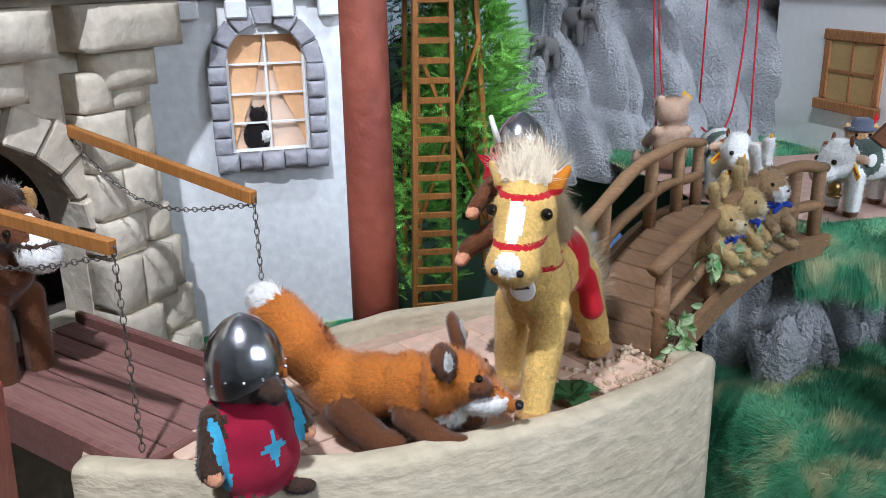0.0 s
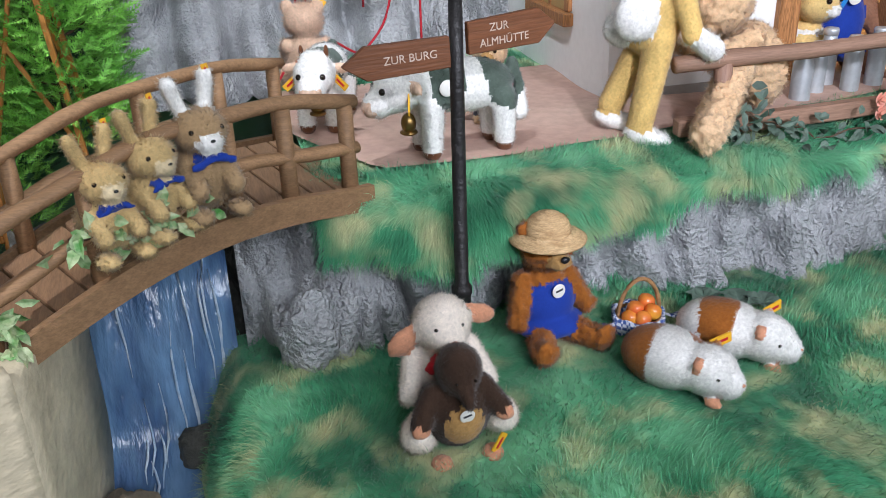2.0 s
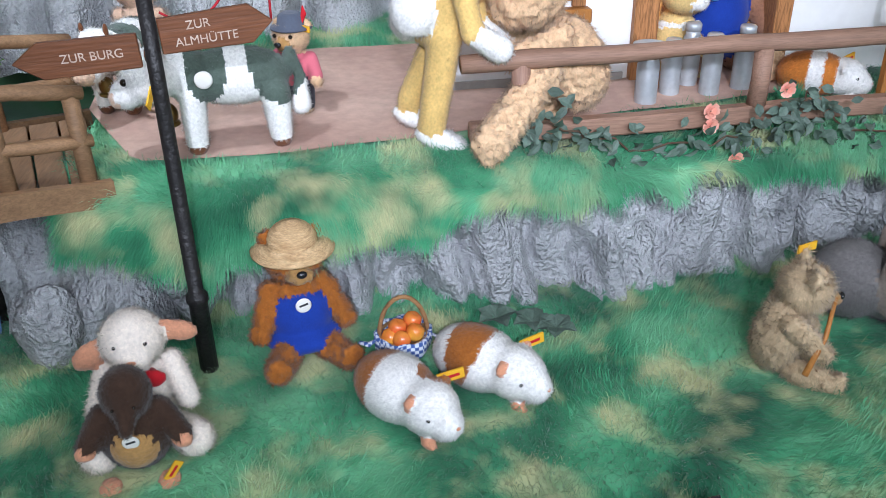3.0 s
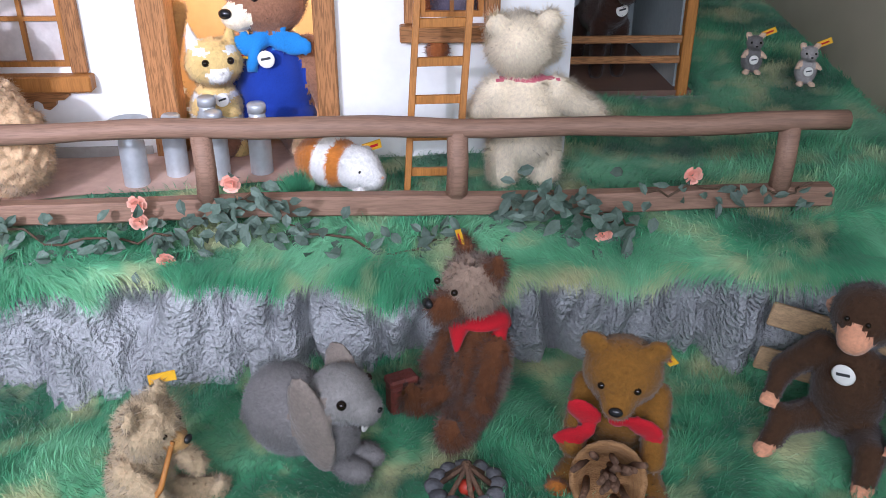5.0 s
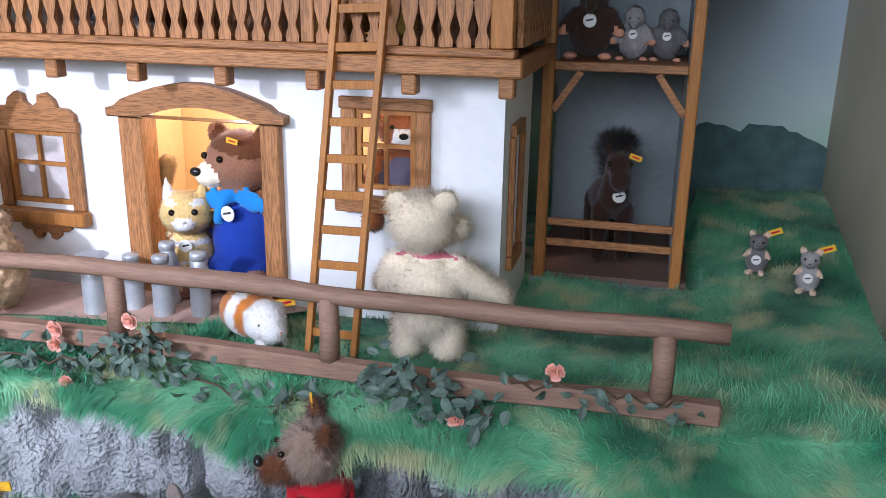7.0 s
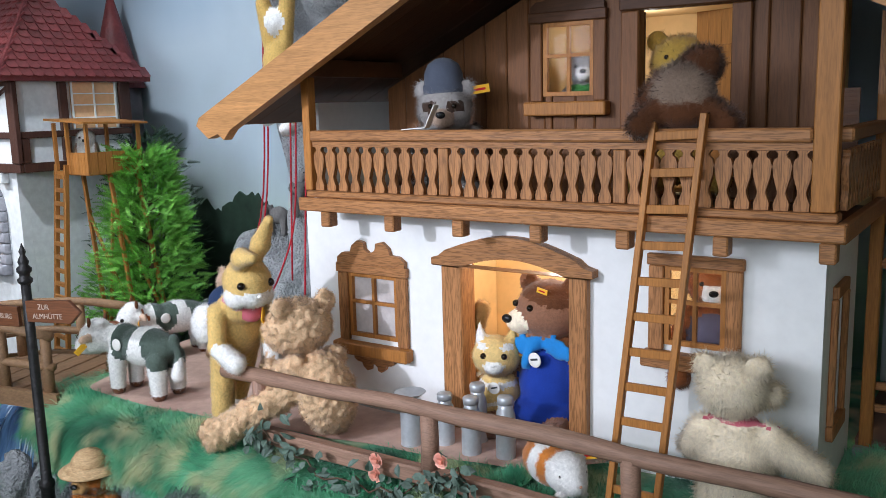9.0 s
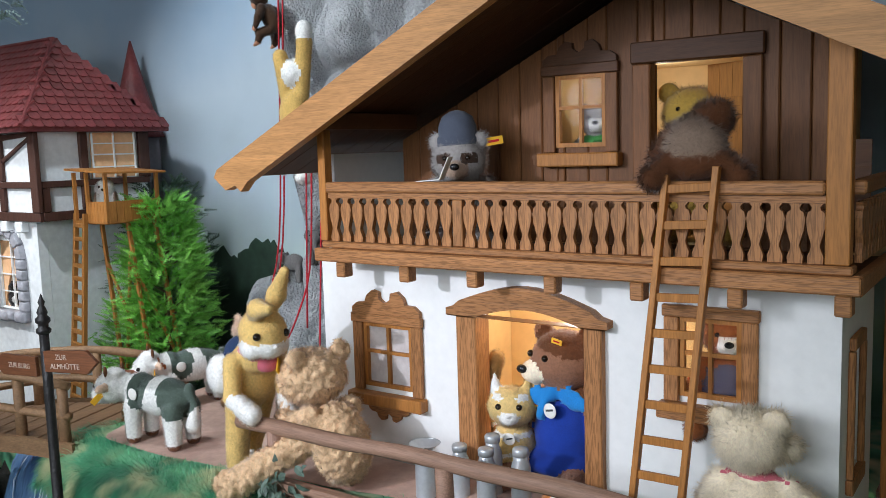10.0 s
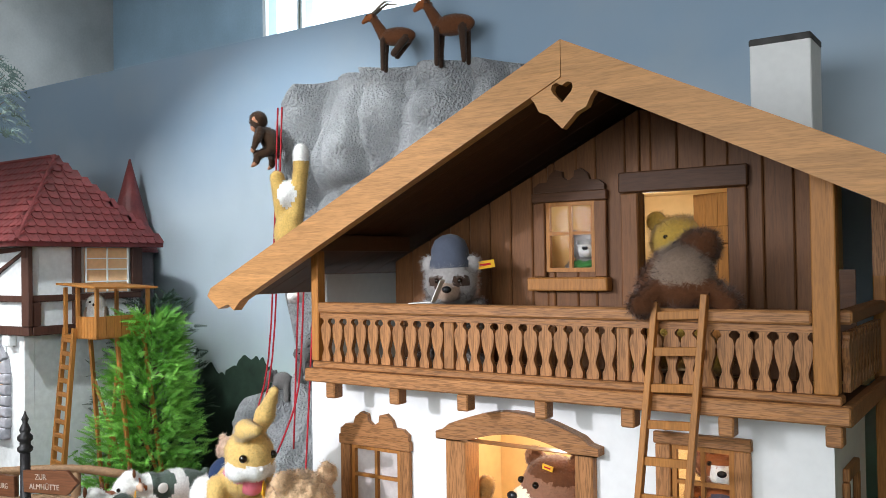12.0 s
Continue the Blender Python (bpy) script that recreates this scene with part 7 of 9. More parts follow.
plush("plush_mole", "dark brown plush mole with a tan belly sitting before the lamb", "plush toy", mole, kit(F_DARK, F_TAN, F_PINK), lens(0.006, 0.002, 0.001), (1.575, 1.205, gz(1.575, 1.205)), 4, (4, 0), extras=eyes(0.07, -0.19, 0.70, 0.012) + te, chips=tc_ + flag((0.24, -0.26, 0.14), (0, -50, 20), 0.08), size=0.222, hairs=14000, seed=3)


def guinea(at, turn, white, patch, patches, seed, label, size=0.235):
    m = [E((0, 0.08, 0.24), (0.25, 0.36, 0.24), 0), E((0, -0.24, 0.24), (0.20, 0.24, 0.20), 0), E((0, -0.42, 0.18), (0.12, 0.12, 0.12), 0)] + mirror(E((0.17, -0.24, 0.36), (0.06, 0.035, 0.055), 2, (0, 30, 0)), E((0.12, -0.36, 0.04), (0.05, 0.08, 0.04), 2))
    return plush("plush_guinea_pig", label, "plush toy", m, kit(white, patch, F_PINK), lens(0.008, 0.007, 0.002), at, turn, paint=patches, extras=eyes(0.135, -0.38, 0.27, 0.024) + [((0, -0.535, 0.20), (0.02, 0.015, 0.012), 2)], chips=flag((0.23, -0.25, 0.38), (0, -8, -30), 0.10), size=size, hairs=13000, comb=(0, 0.7, -0.5), lay=1.3, wild=0.25, seed=seed, group="guinea pigs")


guinea((2.005, 1.25, gz(2.005, 1.25)), 38, F_WHITE, F_BROWN, (((0, 0.30, 0.24), (0.4, 0.20, 0.4), 1), ((0.14, -0.16, 0.36), (0.14, 0.14, 0.14), 1)), 4, "white plush guinea pig with brown rump lying on the meadow")
guinea((2.160, 1.315, gz(2.160, 1.315)), 46, F_WHITE, F_BROWN, (((-0.02, 0.10, 0.34), (0.3, 0.16, 0.3), 1),), 5, "white plush guinea pig with a brown saddle on the meadow", 0.24)

# young bear with a reed pipe, lop rabbit, bears, apes
plush("teddy_bear", "small fluffy beige bear playing a reed pipe on the meadow", "teddy bear", bear_masses("front", (0, -0.06, 0.72)), kit(F_SAND, F_TAN, F_SAND), lens(0.013, 0.004, 0.010), (2.685, 1.285, gz(2.685, 1.285)), 75, (8, 0), extras=face((0, -0.06, 0.72)), chips=flag((0.20, -0.05, 0.93), (0, -10, -60), 0.08), size=0.25, hairs=17000, wild=0.8, curl=0.005, step=0.006, seed=6)
bm = bmesh.new()
tube(bm, [(2.765, 1.245, 0.635), (2.745, 1.22, 0.57), (2.70, 1.19, 0.515)], [0.0035, 0.0045, 0.006], 8)
solo("reed_pipe", bm, LADDER, "thin wooden reed pipe held by the beige bear", "flute", smooth=True)
te, tc_ = tag((0.12, -0.37, 0.30), 0.06)
lop = [E((0, 0.16, 0.34), (0.26, 0.32, 0.33), 0), E((0, -0.14, 0.26), (0.20, 0.22, 0.24), 0), E((0, -0.27, 0.60), (0.19, 0.21, 0.20), 1), E((0, -0.44, 0.54), (0.125, 0.11, 0.11), 1), E((0.205, -0.16, 0.44), (0.05, 0.155, 0.40), 2, (-8, 5, 0)), E((-0.205, -0.16, 0.44), (0.05, 0.155, 0.40), 2, (-8, -5, 0)), E((0.09, -0.38, 0.07), (0.09, 0.14, 0.07), 0), E((-0.09, -0.38, 0.07), (0.09, 0.14, 0.07), 0), E((0, 0.48, 0.20), (0.09, 0.08, 0.09), 1)]
plush("plush_rabbit", "grey lop-eared plush rabbit crouching on the meadow", "plush toy", lop, kit(F_GREY, fur("fur_light_grey", 146, 142, 138), fur("fur_grey_brown", 136, 124, 114)), lens(0.009, 0.007, 0.003), (2.945, 1.395, gz(2.945, 1.395)), 62, extras=eyes(0.165, -0.37, 0.65, 0.034) + [((0, -0.552, 0.56), (0.025, 0.015, 0.015), 12)] + te, chips=tc_, size=0.245, hairs=18000, comb=(0, 0.6, -0.6), seed=7)
band = [E((0, 0, 0.27), (0.165, 0.14, 0.24), 0), E((0, 0.01, 0.43), (0.13, 0.115, 0.12), 0), E((0, -0.04, 0.77), (0.145, 0.14, 0.14), 1), E((0, -0.18, 0.70), (0.08, 0.11, 0.075), 0)] + [E((s * 0.125, 0.0, 0.90), (0.06, 0.03, 0.065), 0) for s in (-1, 1)] + mirror(C((0.10, -0.10, 0.12), (0.17, -0.26, 0.08), 0.085, 0.08, 0), E((0.18, -0.30, 0.10), (0.075, 0.05, 0.09), 0), C((0.15, 0, 0.46), (0.21, -0.13, 0.22), 0.065, 0.055, 0)) + [E((0, 0.0, 0.585), (0.155, 0.145, 0.045), 2), C((0.0, -0.12, 0.58), (0.05, -0.17, 0.46), 0.06, 0.015, 2), C((0.10, 0.06, 0.57), (0.16, 0.02, 0.47), 0.05, 0.015, 2), E((0.0, 0.13, 0.53), (0.10, 0.03, 0.07), 2)]
plush("teddy_bear", "two-tone brown bear with a red bandana sitting by the cliff", "teddy bear", band, kit(F_COCOA, F_MIX, C_RED), lens(0.018, 0.018, 0), (3.235, 1.51, gz(3.235, 1.51)), -58, paint=(((0.14, 0.04, 0.26), (0.10, 0.14, 0.22), 1),), extras=face((0, -0.05, 0.77), 0.07, 0.017), chips=flag((-0.13, -0.02, 0.95), (0, 60, 0), 0.05), size=0.35, hairs=25000, wild=0.6, curl=0.006, step=0.006, seed=8)
bow = [E((0, -0.20, 0.52), (0.05, 0.05, 0.045), 3), E((0.14, -0.22, 0.50), (0.13, 0.02, 0.075), 3, (0, 25, 0)), E((-0.16, -0.24, 0.56), (0.11, 0.02, 0.085), 3, (0, 35, 0)), E((-0.20, -0.27, 0.40), (0.17, 0.018, 0.065), 3, (0, -32, 0))]
plush("teddy_bear", "golden-brown bear with a red bow holding a basket", "teddy bear", bear_masses("front", (0, -0.07, 0.73), 0) + bow, kit(fur("fur_golden_brown", 142, 96, 36), F_TAN, F_BROWN, C_RED), lens(0.006, 0.003, 0.006, 0), (3.47, 1.40, gz(3.47, 1.40)), -20, (14, 0), extras=face((0, -0.07, 0.73)), chips=flag((0.20, 0.0, 0.80), (0, 50, 0), 0.06), size=0.315, hairs=20000, seed=9)
sb = thing("stick_basket", "small wicker basket full of dry sticks", "basket", (3.425, 1.285, gz(3.42, 1.29) + 0.035), 0)
bm = bmesh.new()
m = pose(0, 0, 0, 55, 0, -15)
lathe(bm, [(0.030, -0.02), (0.046, 0.02), (0.056, 0.055), (0.060, 0.06), (0.050, 0.055), (0.036, 0.01)], 20, (0, 0, 0), m)
part("body", bm, WICKER, sb, smooth=True)
rg = random.Random(4)
for i in range(22):
    a, r = rg.uniform(0, math.tau), rg.uniform(0, 0.042)
    p = Vector((r * math.cos(a), r * math.sin(a), 0.0))
    q = Vector((p.x * 1.2 + rg.gauss(0, 0.01), p.y * 1.2 + rg.gauss(0, 0.01), 0.105 + rg.uniform(0, 0.03)))
    bm = bmesh.new()
    tube(bm, [m @ p, m @ ((p + q) / 2 + Vector((rg.gauss(0, 0.002), 0, 0))), m @ q], [0.0055, 0.006, 0.005], 6)
    part("stick", bm, surface("dry_stick", lin(120, 88, 66), 0.8, lin(78, 56, 42), 30, 0.6, 0.5, 120, piece=0.2) if i == 0 else sb.children[1].data.materials[0], sb, smooth=True)

# campfire
fire = thing("campfire", "toy campfire of grey stones and twigs", "campfire", (3.20, 1.30, gz(3.20, 1.30)))
rg = random.Random(9)
ST = surface("campfire_stone", lin(110, 110, 112), 0.8, lin(70, 70, 74), 20, 0.6, 0.4, 80, piece=0.2)
for i in range(12):
    bm = bmesh.new()
    bmesh.ops.create_icosphere(bm, subdivisions=2, radius=0.016)
    for v in bm.verts:
        v.co *= 1 + 0.25 * noise.noise(v.co * 60 + Vector((i, 0, 0)))
        v.co.z *= 0.7
        v.co += Vector((0.052 * math.cos(i * math.tau / 12), 0.045 * math.sin(i * math.tau / 12), 0.010))
    part("stone", bm, ST, fire, smooth=True)
for i in range(8):
    a = i * math.tau / 8 + rg.uniform(-0.2, 0.2)
    bm = bmesh.new()
    tube(bm, [(0.04 * math.cos(a), 0.036 * math.sin(a), 0.012), (-0.006 * math.cos(a), 0, 0.058)], [0.005, 0.004], 6)
    part("twig", bm, sb.children[1].data.materials[0], fire, smooth=True)
bm = bmesh.new()
bmesh.ops.create_icosphere(bm, subdivisions=2, radius=0.014)
for v in bm.verts:
    v.co += Vector((0, -0.01, 0.016))
part("ember", bm, surface("ember_red_foil", lin(190, 60, 40), 0.5), fire, "red ember", smooth=True)

te, tc_ = tag((0.0, -0.20, 0.53), 0.06)
ape = [E((0, 0.0, 0.32), (0.19, 0.165, 0.29), 0), E((0, -0.03, 0.80), (0.165, 0.16, 0.165), 0), E((0, -0.165, 0.73), (0.085, 0.08, 0.085), 1), E((0.165, -0.0, 0.78), (0.045, 0.03, 0.06), 1), E((-0.165, -0.0, 0.78), (0.045, 0.03, 0.06), 1)] + mirror(C((0.18, 0, 0.52), (0.33, -0.06, 0.34), 0.085, 0.07, 0), C((0.33, -0.06, 0.34), (0.32, -0.20, 0.26), 0.065, 0.045, 0), E((0.32, -0.24, 0.24), (0.05, 0.055, 0.035), 1), C((0.14, -0.08, 0.13), (0.22, -0.24, 0.16), 0.09, 0.075, 0), C((0.22, -0.24, 0.16), (0.24, -0.32, 0.06), 0.07, 0.06, 0), E((0.25, -0.37, 0.035), (0.06, 0.09, 0.035), 1))
plush("plush_monkey", "brown plush monkey with pink face sitting on the meadow", "plush toy", ape, kit(F_APE, F_PINK), lens(0.007, 0.0015), (3.865, 1.40, gz(3.865, 1.40)), -45, (2, 0), extras=eyes(0.05, -0.185, 0.84, 0.014) + te, chips=tc_ + flag((0.26, -0.05, 0.72), (0, 8, -10), 0.085), size=0.325, hairs=19000, seed=10)
te, tc_ = tag((0.0, -0.20, 0.55), 0.06)
chimp = ape + [E((0.06, -0.145, 0.83), (0.065, 0.05, 0.07), 1), E((-0.06, -0.145, 0.83), (0.065, 0.05, 0.07), 1)]
plush("plush_chimpanzee", "black plush chimpanzee with a pale face by the side wall", "plush toy", chimp, kit(F_BLACK, F_PEACH), lens(0.009, 0.001), (4.13, 1.49, gz(4.13, 1.49)), -22, extras=[((0.06, -0.195, 0.84), 0.022, 11), ((-0.06, -0.195, 0.84), 0.022, 11)] + te, chips=tc_ + flag((0.20, -0.04, 0.72), (0, 70, 0), 0.05), size=0.285, hairs=16000, wild=0.7, seed=11)
boards = thing("board_signpost", "pale wooden board signpost behind the monkey", "signpost", (0, 0, 0))
PALEW = wood("pale_raw_board", 206, 170, 130, 0, 0.05, 0.6)
for a, b, h in (((3.80, 1.60, 0.605), (4.12, 1.47, 0.555), 0.050), ((3.77, 1.56, 0.535), (4.08, 1.45, 0.480), 0.048)):
    bm = bmesh.new()
    beam(bm, a, b, 0.012, h, 0.003)
    part("board", bm, PALEW, boards)
bm = bmesh.new()
tube(bm, [(4.03, 1.52, 0.44), (4.03, 1.52, 0.58)], 0.008, 8)
part("stake", bm, PALEW, boards)

# black notice plate at the meadow's front edge
plate_ = thing("notice_plate", "small black notice plate with a red prohibition ring", "sign", (2.365, 0.955, 0.462))
plate_.matrix_world = pose(2.365, 0.955, 0.476, -55, -4, 4)
part("panel", boxes(((-0.085, -0.006, -0.07), (0.085, 0.0, 0.012)), bevel=0.001), BLACK, plate_)
bm = bmesh.new()
ring_plate(bm, [(0.035 * math.cos(k * math.tau / 28), -0.030 + 0.035 * math.sin(k * math.tau / 28)) for k in range(28)], [(0.027 * math.cos(k * math.tau / 28), -0.030 + 0.027 * math.sin(k * math.tau / 28)) for k in range(28)], -0.009, -0.0065)
part("red_ring", bm, C_RED, plate_)
bm = bmesh.new()
plate(bm, [(0.0265 * math.cos(k * math.tau / 28), -0.030 + 0.0265 * math.sin(k * math.tau / 28)) for k in range(28)], -0.0078, -0.0065)
part("white_disc", bm, TAG_WHITE, plate_)

# terrace
uz = lambda x, y: upper_z(x, y) + 0.008


def cow(at, turn, head_turn, seed, label, size):
    """Standing calf facing -y; dark patches on white, woolly head."""
    hx = 0.14 * head_turn
    m = [E((0, 0.06, 0.48), (0.185, 0.36, 0.19), 0), E((0, -0.24, 0.50), (0.165, 0.16, 0.18), 0), C((0, -0.30, 0.52), (hx * 0.7, -0.42, 0.54), 0.13, 0.13, 0), E((hx, -0.50, 0.54), (0.165, 0.16, 0.155), 0), E((hx, -0.63, 0.46), (0.12, 0.10, 0.10), 0), E((hx, -0.70, 0.435), (0.09, 0.05, 0.065), 2), E((hx + 0.19, -0.42, 0.58), (0.09, 0.03, 0.05), 2), E((hx - 0.19, -0.42, 0.58), (0.09, 0.03, 0.05), 2), E((hx, -0.47, 0.68), (0.11, 0.10, 0.055), 0)]
    m += [C((s * 0.115, -0.24, 0.38), (s * 0.115, -0.25, 0.05), 0.085, 0.07, 0) for s in (-1, 1)] + [C((s * 0.115, 0.30, 0.38), (s * 0.125, 0.31, 0.05), 0.10, 0.07, 0) for s in (-1, 1)]
    m += [C((0, 0.42, 0.60), (0.0, 0.48, 0.44), 0.045, 0.035, 1), C((0, 0.48, 0.44), (0.02, 0.47, 0.24), 0.035, 0.07, 0), E((0, -0.37, 0.57), (0.155, 0.045, 0.155), 3, (38, 0, 0))]
    paint = [((0.0, 0.33, 0.58), (0.40, 0.20, 0.30), 1), ((0.0, -0.13, 0.56), (0.40, 0.14, 0.22), 1), ((0, -0.25, 0.02), (0.3, 0.2, 0.05), 4), ((0, 0.31, 0.02), (0.3, 0.2, 0.05), 4)]
    ex = [((hx + 0.095, -0.63, 0.56), 0.024, 11), ((hx - 0.095, -0.63, 0.56), 0.024, 11), ((hx + 0.10, -0.46, 0.72), (0.02, 0.02, 0.055), 4), ((hx - 0.10, -0.46, 0.72), (0.02, 0.02, 0.055), 4), ((0.185, -0.15, 0.52), (0.014, 0.06, 0.06), 7), ((-0.185, -0.15, 0.52), (0.014, 0.06, 0.06), 7)]
    ex += [((hx * 0.4, -0.40, 0.27), (0.06, 0.055, 0.075), 5), ((hx * 0.4, -0.40, 0.205), (0.07, 0.065, 0.022), 5)]
    return plush("plush_calf", label, "plush toy", m, kit(F_WHITE, F_COW, F_PEACH, F_RUST, F_COCOA, BRASS), lens(0.007, 0.006, 0.004, 0, 0.002), at, turn, paint=paint, extras=ex, chips=flag((hx + 0.20, -0.48, 0.48), (0, 40, -20), 0.07) + flag((hx - 0.20, -0.48, 0.48), (0, -40, 20), 0.07), size=size, hairs=18000, wild=0.8, seed=seed, group="plush calves")


BRASS = surface("old_brass", lin(150, 120, 70), 0.35, lin(96, 76, 44), 20, 0.5, 0.1, metal=0.9)
cow((1.735, 1.725, uz(1.735, 1.725)), -84, 0.9, 21, "white plush calf with dark patches and a brass bell", 0.285)
cow((1.50, 2.02, 0.806), -20, 0.3, 22, "white plush calf with dark patches behind the bridge rail", 0.27)

# small leather case beside the bandana bear
case = thing("leather_case", "small red-brown leather case standing on the meadow", "case", (3.099, 1.518, gz(3.099, 1.518)), 24)
LEATHER = surface("red_brown_leather", lin(138, 70, 58), 0.5, lin(104, 50, 42), 20, 0.6, 0.3, 160)
part("body", boxes(((-0.026, -0.016, 0.0), (0.026, 0.016, 0.058)), bevel=0.004), LEATHER, case)
part("lid", boxes(((-0.028, -0.018, 0.0585), (0.028, 0.018, 0.074)), bevel=0.004), LEATHER, case)
part("strap", boxes(((-0.005, -0.0195, 0.012), (0.005, -0.0165, 0.070)), bevel=0.001), surface("dark_leather", lin(66, 44, 38), 0.5), case)
part("buckle", boxes(((-0.008, -0.022, 0.046), (0.008, -0.0198, 0.056)), bevel=0.0008), BRASS, case)

# tuft of fur grass by the milk cans
rg = random.Random(77)
tuft = []
for _ in range(420):
    a, r = rg.uniform(0, math.tau), 0.026 * math.sqrt(rg.random())
    b_ = (2.913 + r * math.cos(a), 1.746 + r * math.sin(a), 0.81)
    t_ = (b_[0] + rg.gauss(0, 0.012), b_[1] + rg.gauss(-0.006, 0.010), 0.81 + rg.uniform(0.03, 0.055) * (1.1 - r / 0.05))
    tuft.append((b_, t_))
me = mesh_from("grass_tuft", [p_ for b_, t_ in tuft for p_ in ((b_[0] - 0.0012, b_[1], b_[2]), (b_[0] + 0.0012, b_[1], b_[2]), t_)], [(3 * i, 3 * i + 1, 3 * i + 2) for i in range(len(tuft))], [GRASS])
solo("grass_tuft", me, None, "small tuft of green fur grass by the milk cans", "grass tuft")

# wandering rabbit with rucksack
rab = [C((0.07, 0.02, 0.44), (0.06, 0.07, 0.10), 0.065, 0.055, 0), C((-0.07, 0.0, 0.44), (-0.07, -0.05, 0.08), 0.065, 0.055, 0), E((0.06, 0.02, 0.035), (0.06, 0.11, 0.04), 1), E((-0.07, -0.10, 0.035), (0.06, 0.11, 0.04), 1), E((0, 0.03, 0.52), (0.125, 0.115, 0.17), 0), E((0, 0.05, 0.47), (0.11, 0.12, 0.12), 0), E((0, -0.02, 0.66), (0.10, 0.09, 0.09), 0), E((0, -0.06, 0.81), (0.113, 0.122, 0.108), 0), E((0, -0.14, 0.77), (0.07, 0.06, 0.055), 1), E((0.07, -0.09, 0.75), (0.05, 0.07, 0.05), 1), E((-0.07, -0.09, 0.75), (0.05, 0.07, 0.05), 1), C((0.045, -0.02, 0.89), (0.06, -0.05, 0.99), 0.032, 0.046, 0), C((0.06, -0.05, 0.99), (0.06, -0.11, 1.14), 0.046, 0.022, 0), C((-0.05, -0.05, 0.89), (-0.08, -0.15, 0.98), 0.032, 0.046, 0), C((-0.08, -0.15, 0.98), (-0.09, -0.28, 1.04), 0.046, 0.022, 0), C((0.12, -0.01, 0.64), (0.14, -0.09, 0.46), 0.045, 0.042, 0), C((0.14, -0.09, 0.46), (0.10, -0.22, 0.40), 0.042, 0.055, 1), C((-0.12, -0.01, 0.64), (-0.15, -0.10, 0.50), 0.045, 0.042, 0), C((-0.15, -0.10, 0.50), (-0.10, -0.21, 0.46), 0.042, 0.05, 1), E((0, -0.03, 0.695), (0.095, 0.09, 0.022), 2), E((0.02, -0.11, 0.66), (0.05, 0.03, 0.05), 2), E((0, 0.15, 0.60), (0.09, 0.065, 0.085), 3), E((0.0, 0.15, 0.42), (0.075, 0.075, 0.07), 1), E((-0.11, 0.13, 0.50), (0.06, 0.09, 0.10), 1)]
plush("plush_rabbit", "tall yellow and white plush rabbit with a denim rucksack", "plush toy", rab, kit(fur("fur_straw_yellow", 228, 192, 118), F_WHITE, C_PINK, C_DENIM), lens(0.006, 0.009, 0, 0), (2.095, 1.71, uz(2.095, 1.71)), 72, (17, 0), extras=[((0.075, -0.150, 0.835), 0.019, 11), ((-0.075, -0.150, 0.835), 0.019, 11), ((0, -0.202, 0.795), (0.014, 0.01, 0.01), 1)], size=0.50, soft=0.014, hairs=20000, seed=23)
# big curly bear on the fence
sit = [E((0, 0.05, 0.28), (0.185, 0.165, 0.23), 0), E((0, 0.03, 0.44), (0.145, 0.13, 0.12), 0), E((0, -0.14, 0.73), (0.22, 0.215, 0.18), 0), E((0, -0.33, 0.66), (0.09, 0.09, 0.075), 1), E((0.165, -0.03, 0.86), (0.07, 0.04, 0.07), 0), E((-0.165, -0.03, 0.86), (0.07, 0.04, 0.07), 0), C((0.12, -0.08, 0.37), (0.52, -0.42, 0.17), 0.095, 0.09, 0), E((0.55, -0.44, 0.17), (0.085, 0.085, 0.10), 0), C((-0.12, -0.02, 0.16), (-0.14, -0.20, 0.02), 0.095, 0.085, 0), C((0.16, 0.0, 0.50), (0.20, -0.24, 0.46), 0.065, 0.06, 0), C((0.20, -0.24, 0.46), (0.07, -0.40, 0.58), 0.06, 0.055, 0), C((-0.16, 0.0, 0.50), (-0.20, -0.24, 0.46), 0.065, 0.06, 0), C((-0.20, -0.24, 0.46), (-0.07, -0.40, 0.58), 0.06, 0.055, 0)]
plush("teddy_bear", "large curly beige bear sitting on the fence with a mouth organ", "teddy bear", sit, kit(F_BEIGE, F_TAN), lens(0.011, 0.004), (2.425, 1.72, 0.815), -102, (13, 0), extras=face((0, -0.15, 0.72)) + [((0, -0.42, 0.62), (0.08, 0.03, 0.025), 12)], chips=flag((0.20, -0.20, 0.84), (0, 50, 40), 0.05), size=0.375, step=0.006, curl=0.008, hairs=30000, wild=0.6, width=0.0013, seed=24)
# small hiker bear
te, tc_ = tag((0, -0.2, 0.5), 0.05)
hik = [C((0.09, 0, 0.34), (0.10, -0.02, 0.08), 0.10, 0.085, 2), C((-0.09, 0, 0.34), (-0.10, -0.02, 0.08), 0.10, 0.085, 2), E((0.10, -0.06, 0.04), (0.075, 0.11, 0.045), 0), E((-0.10, -0.06, 0.04), (0.075, 0.11, 0.045), 0), E((0, 0, 0.44), (0.19, 0.16, 0.18), 1), E((0, -0.03, 0.75), (0.175, 0.16, 0.155), 0), E((0, -0.18, 0.70), (0.085, 0.08, 0.065), 3), E((0.15, 0.01, 0.86), (0.06, 0.03, 0.06), 0), E((-0.15, 0.01, 0.86), (0.06, 0.03, 0.06), 0)] + mirror(C((0.17, 0, 0.54), (0.27, -0.08, 0.40), 0.075, 0.065, 1), E((0.28, -0.11, 0.36), (0.06, 0.06, 0.06), 0))
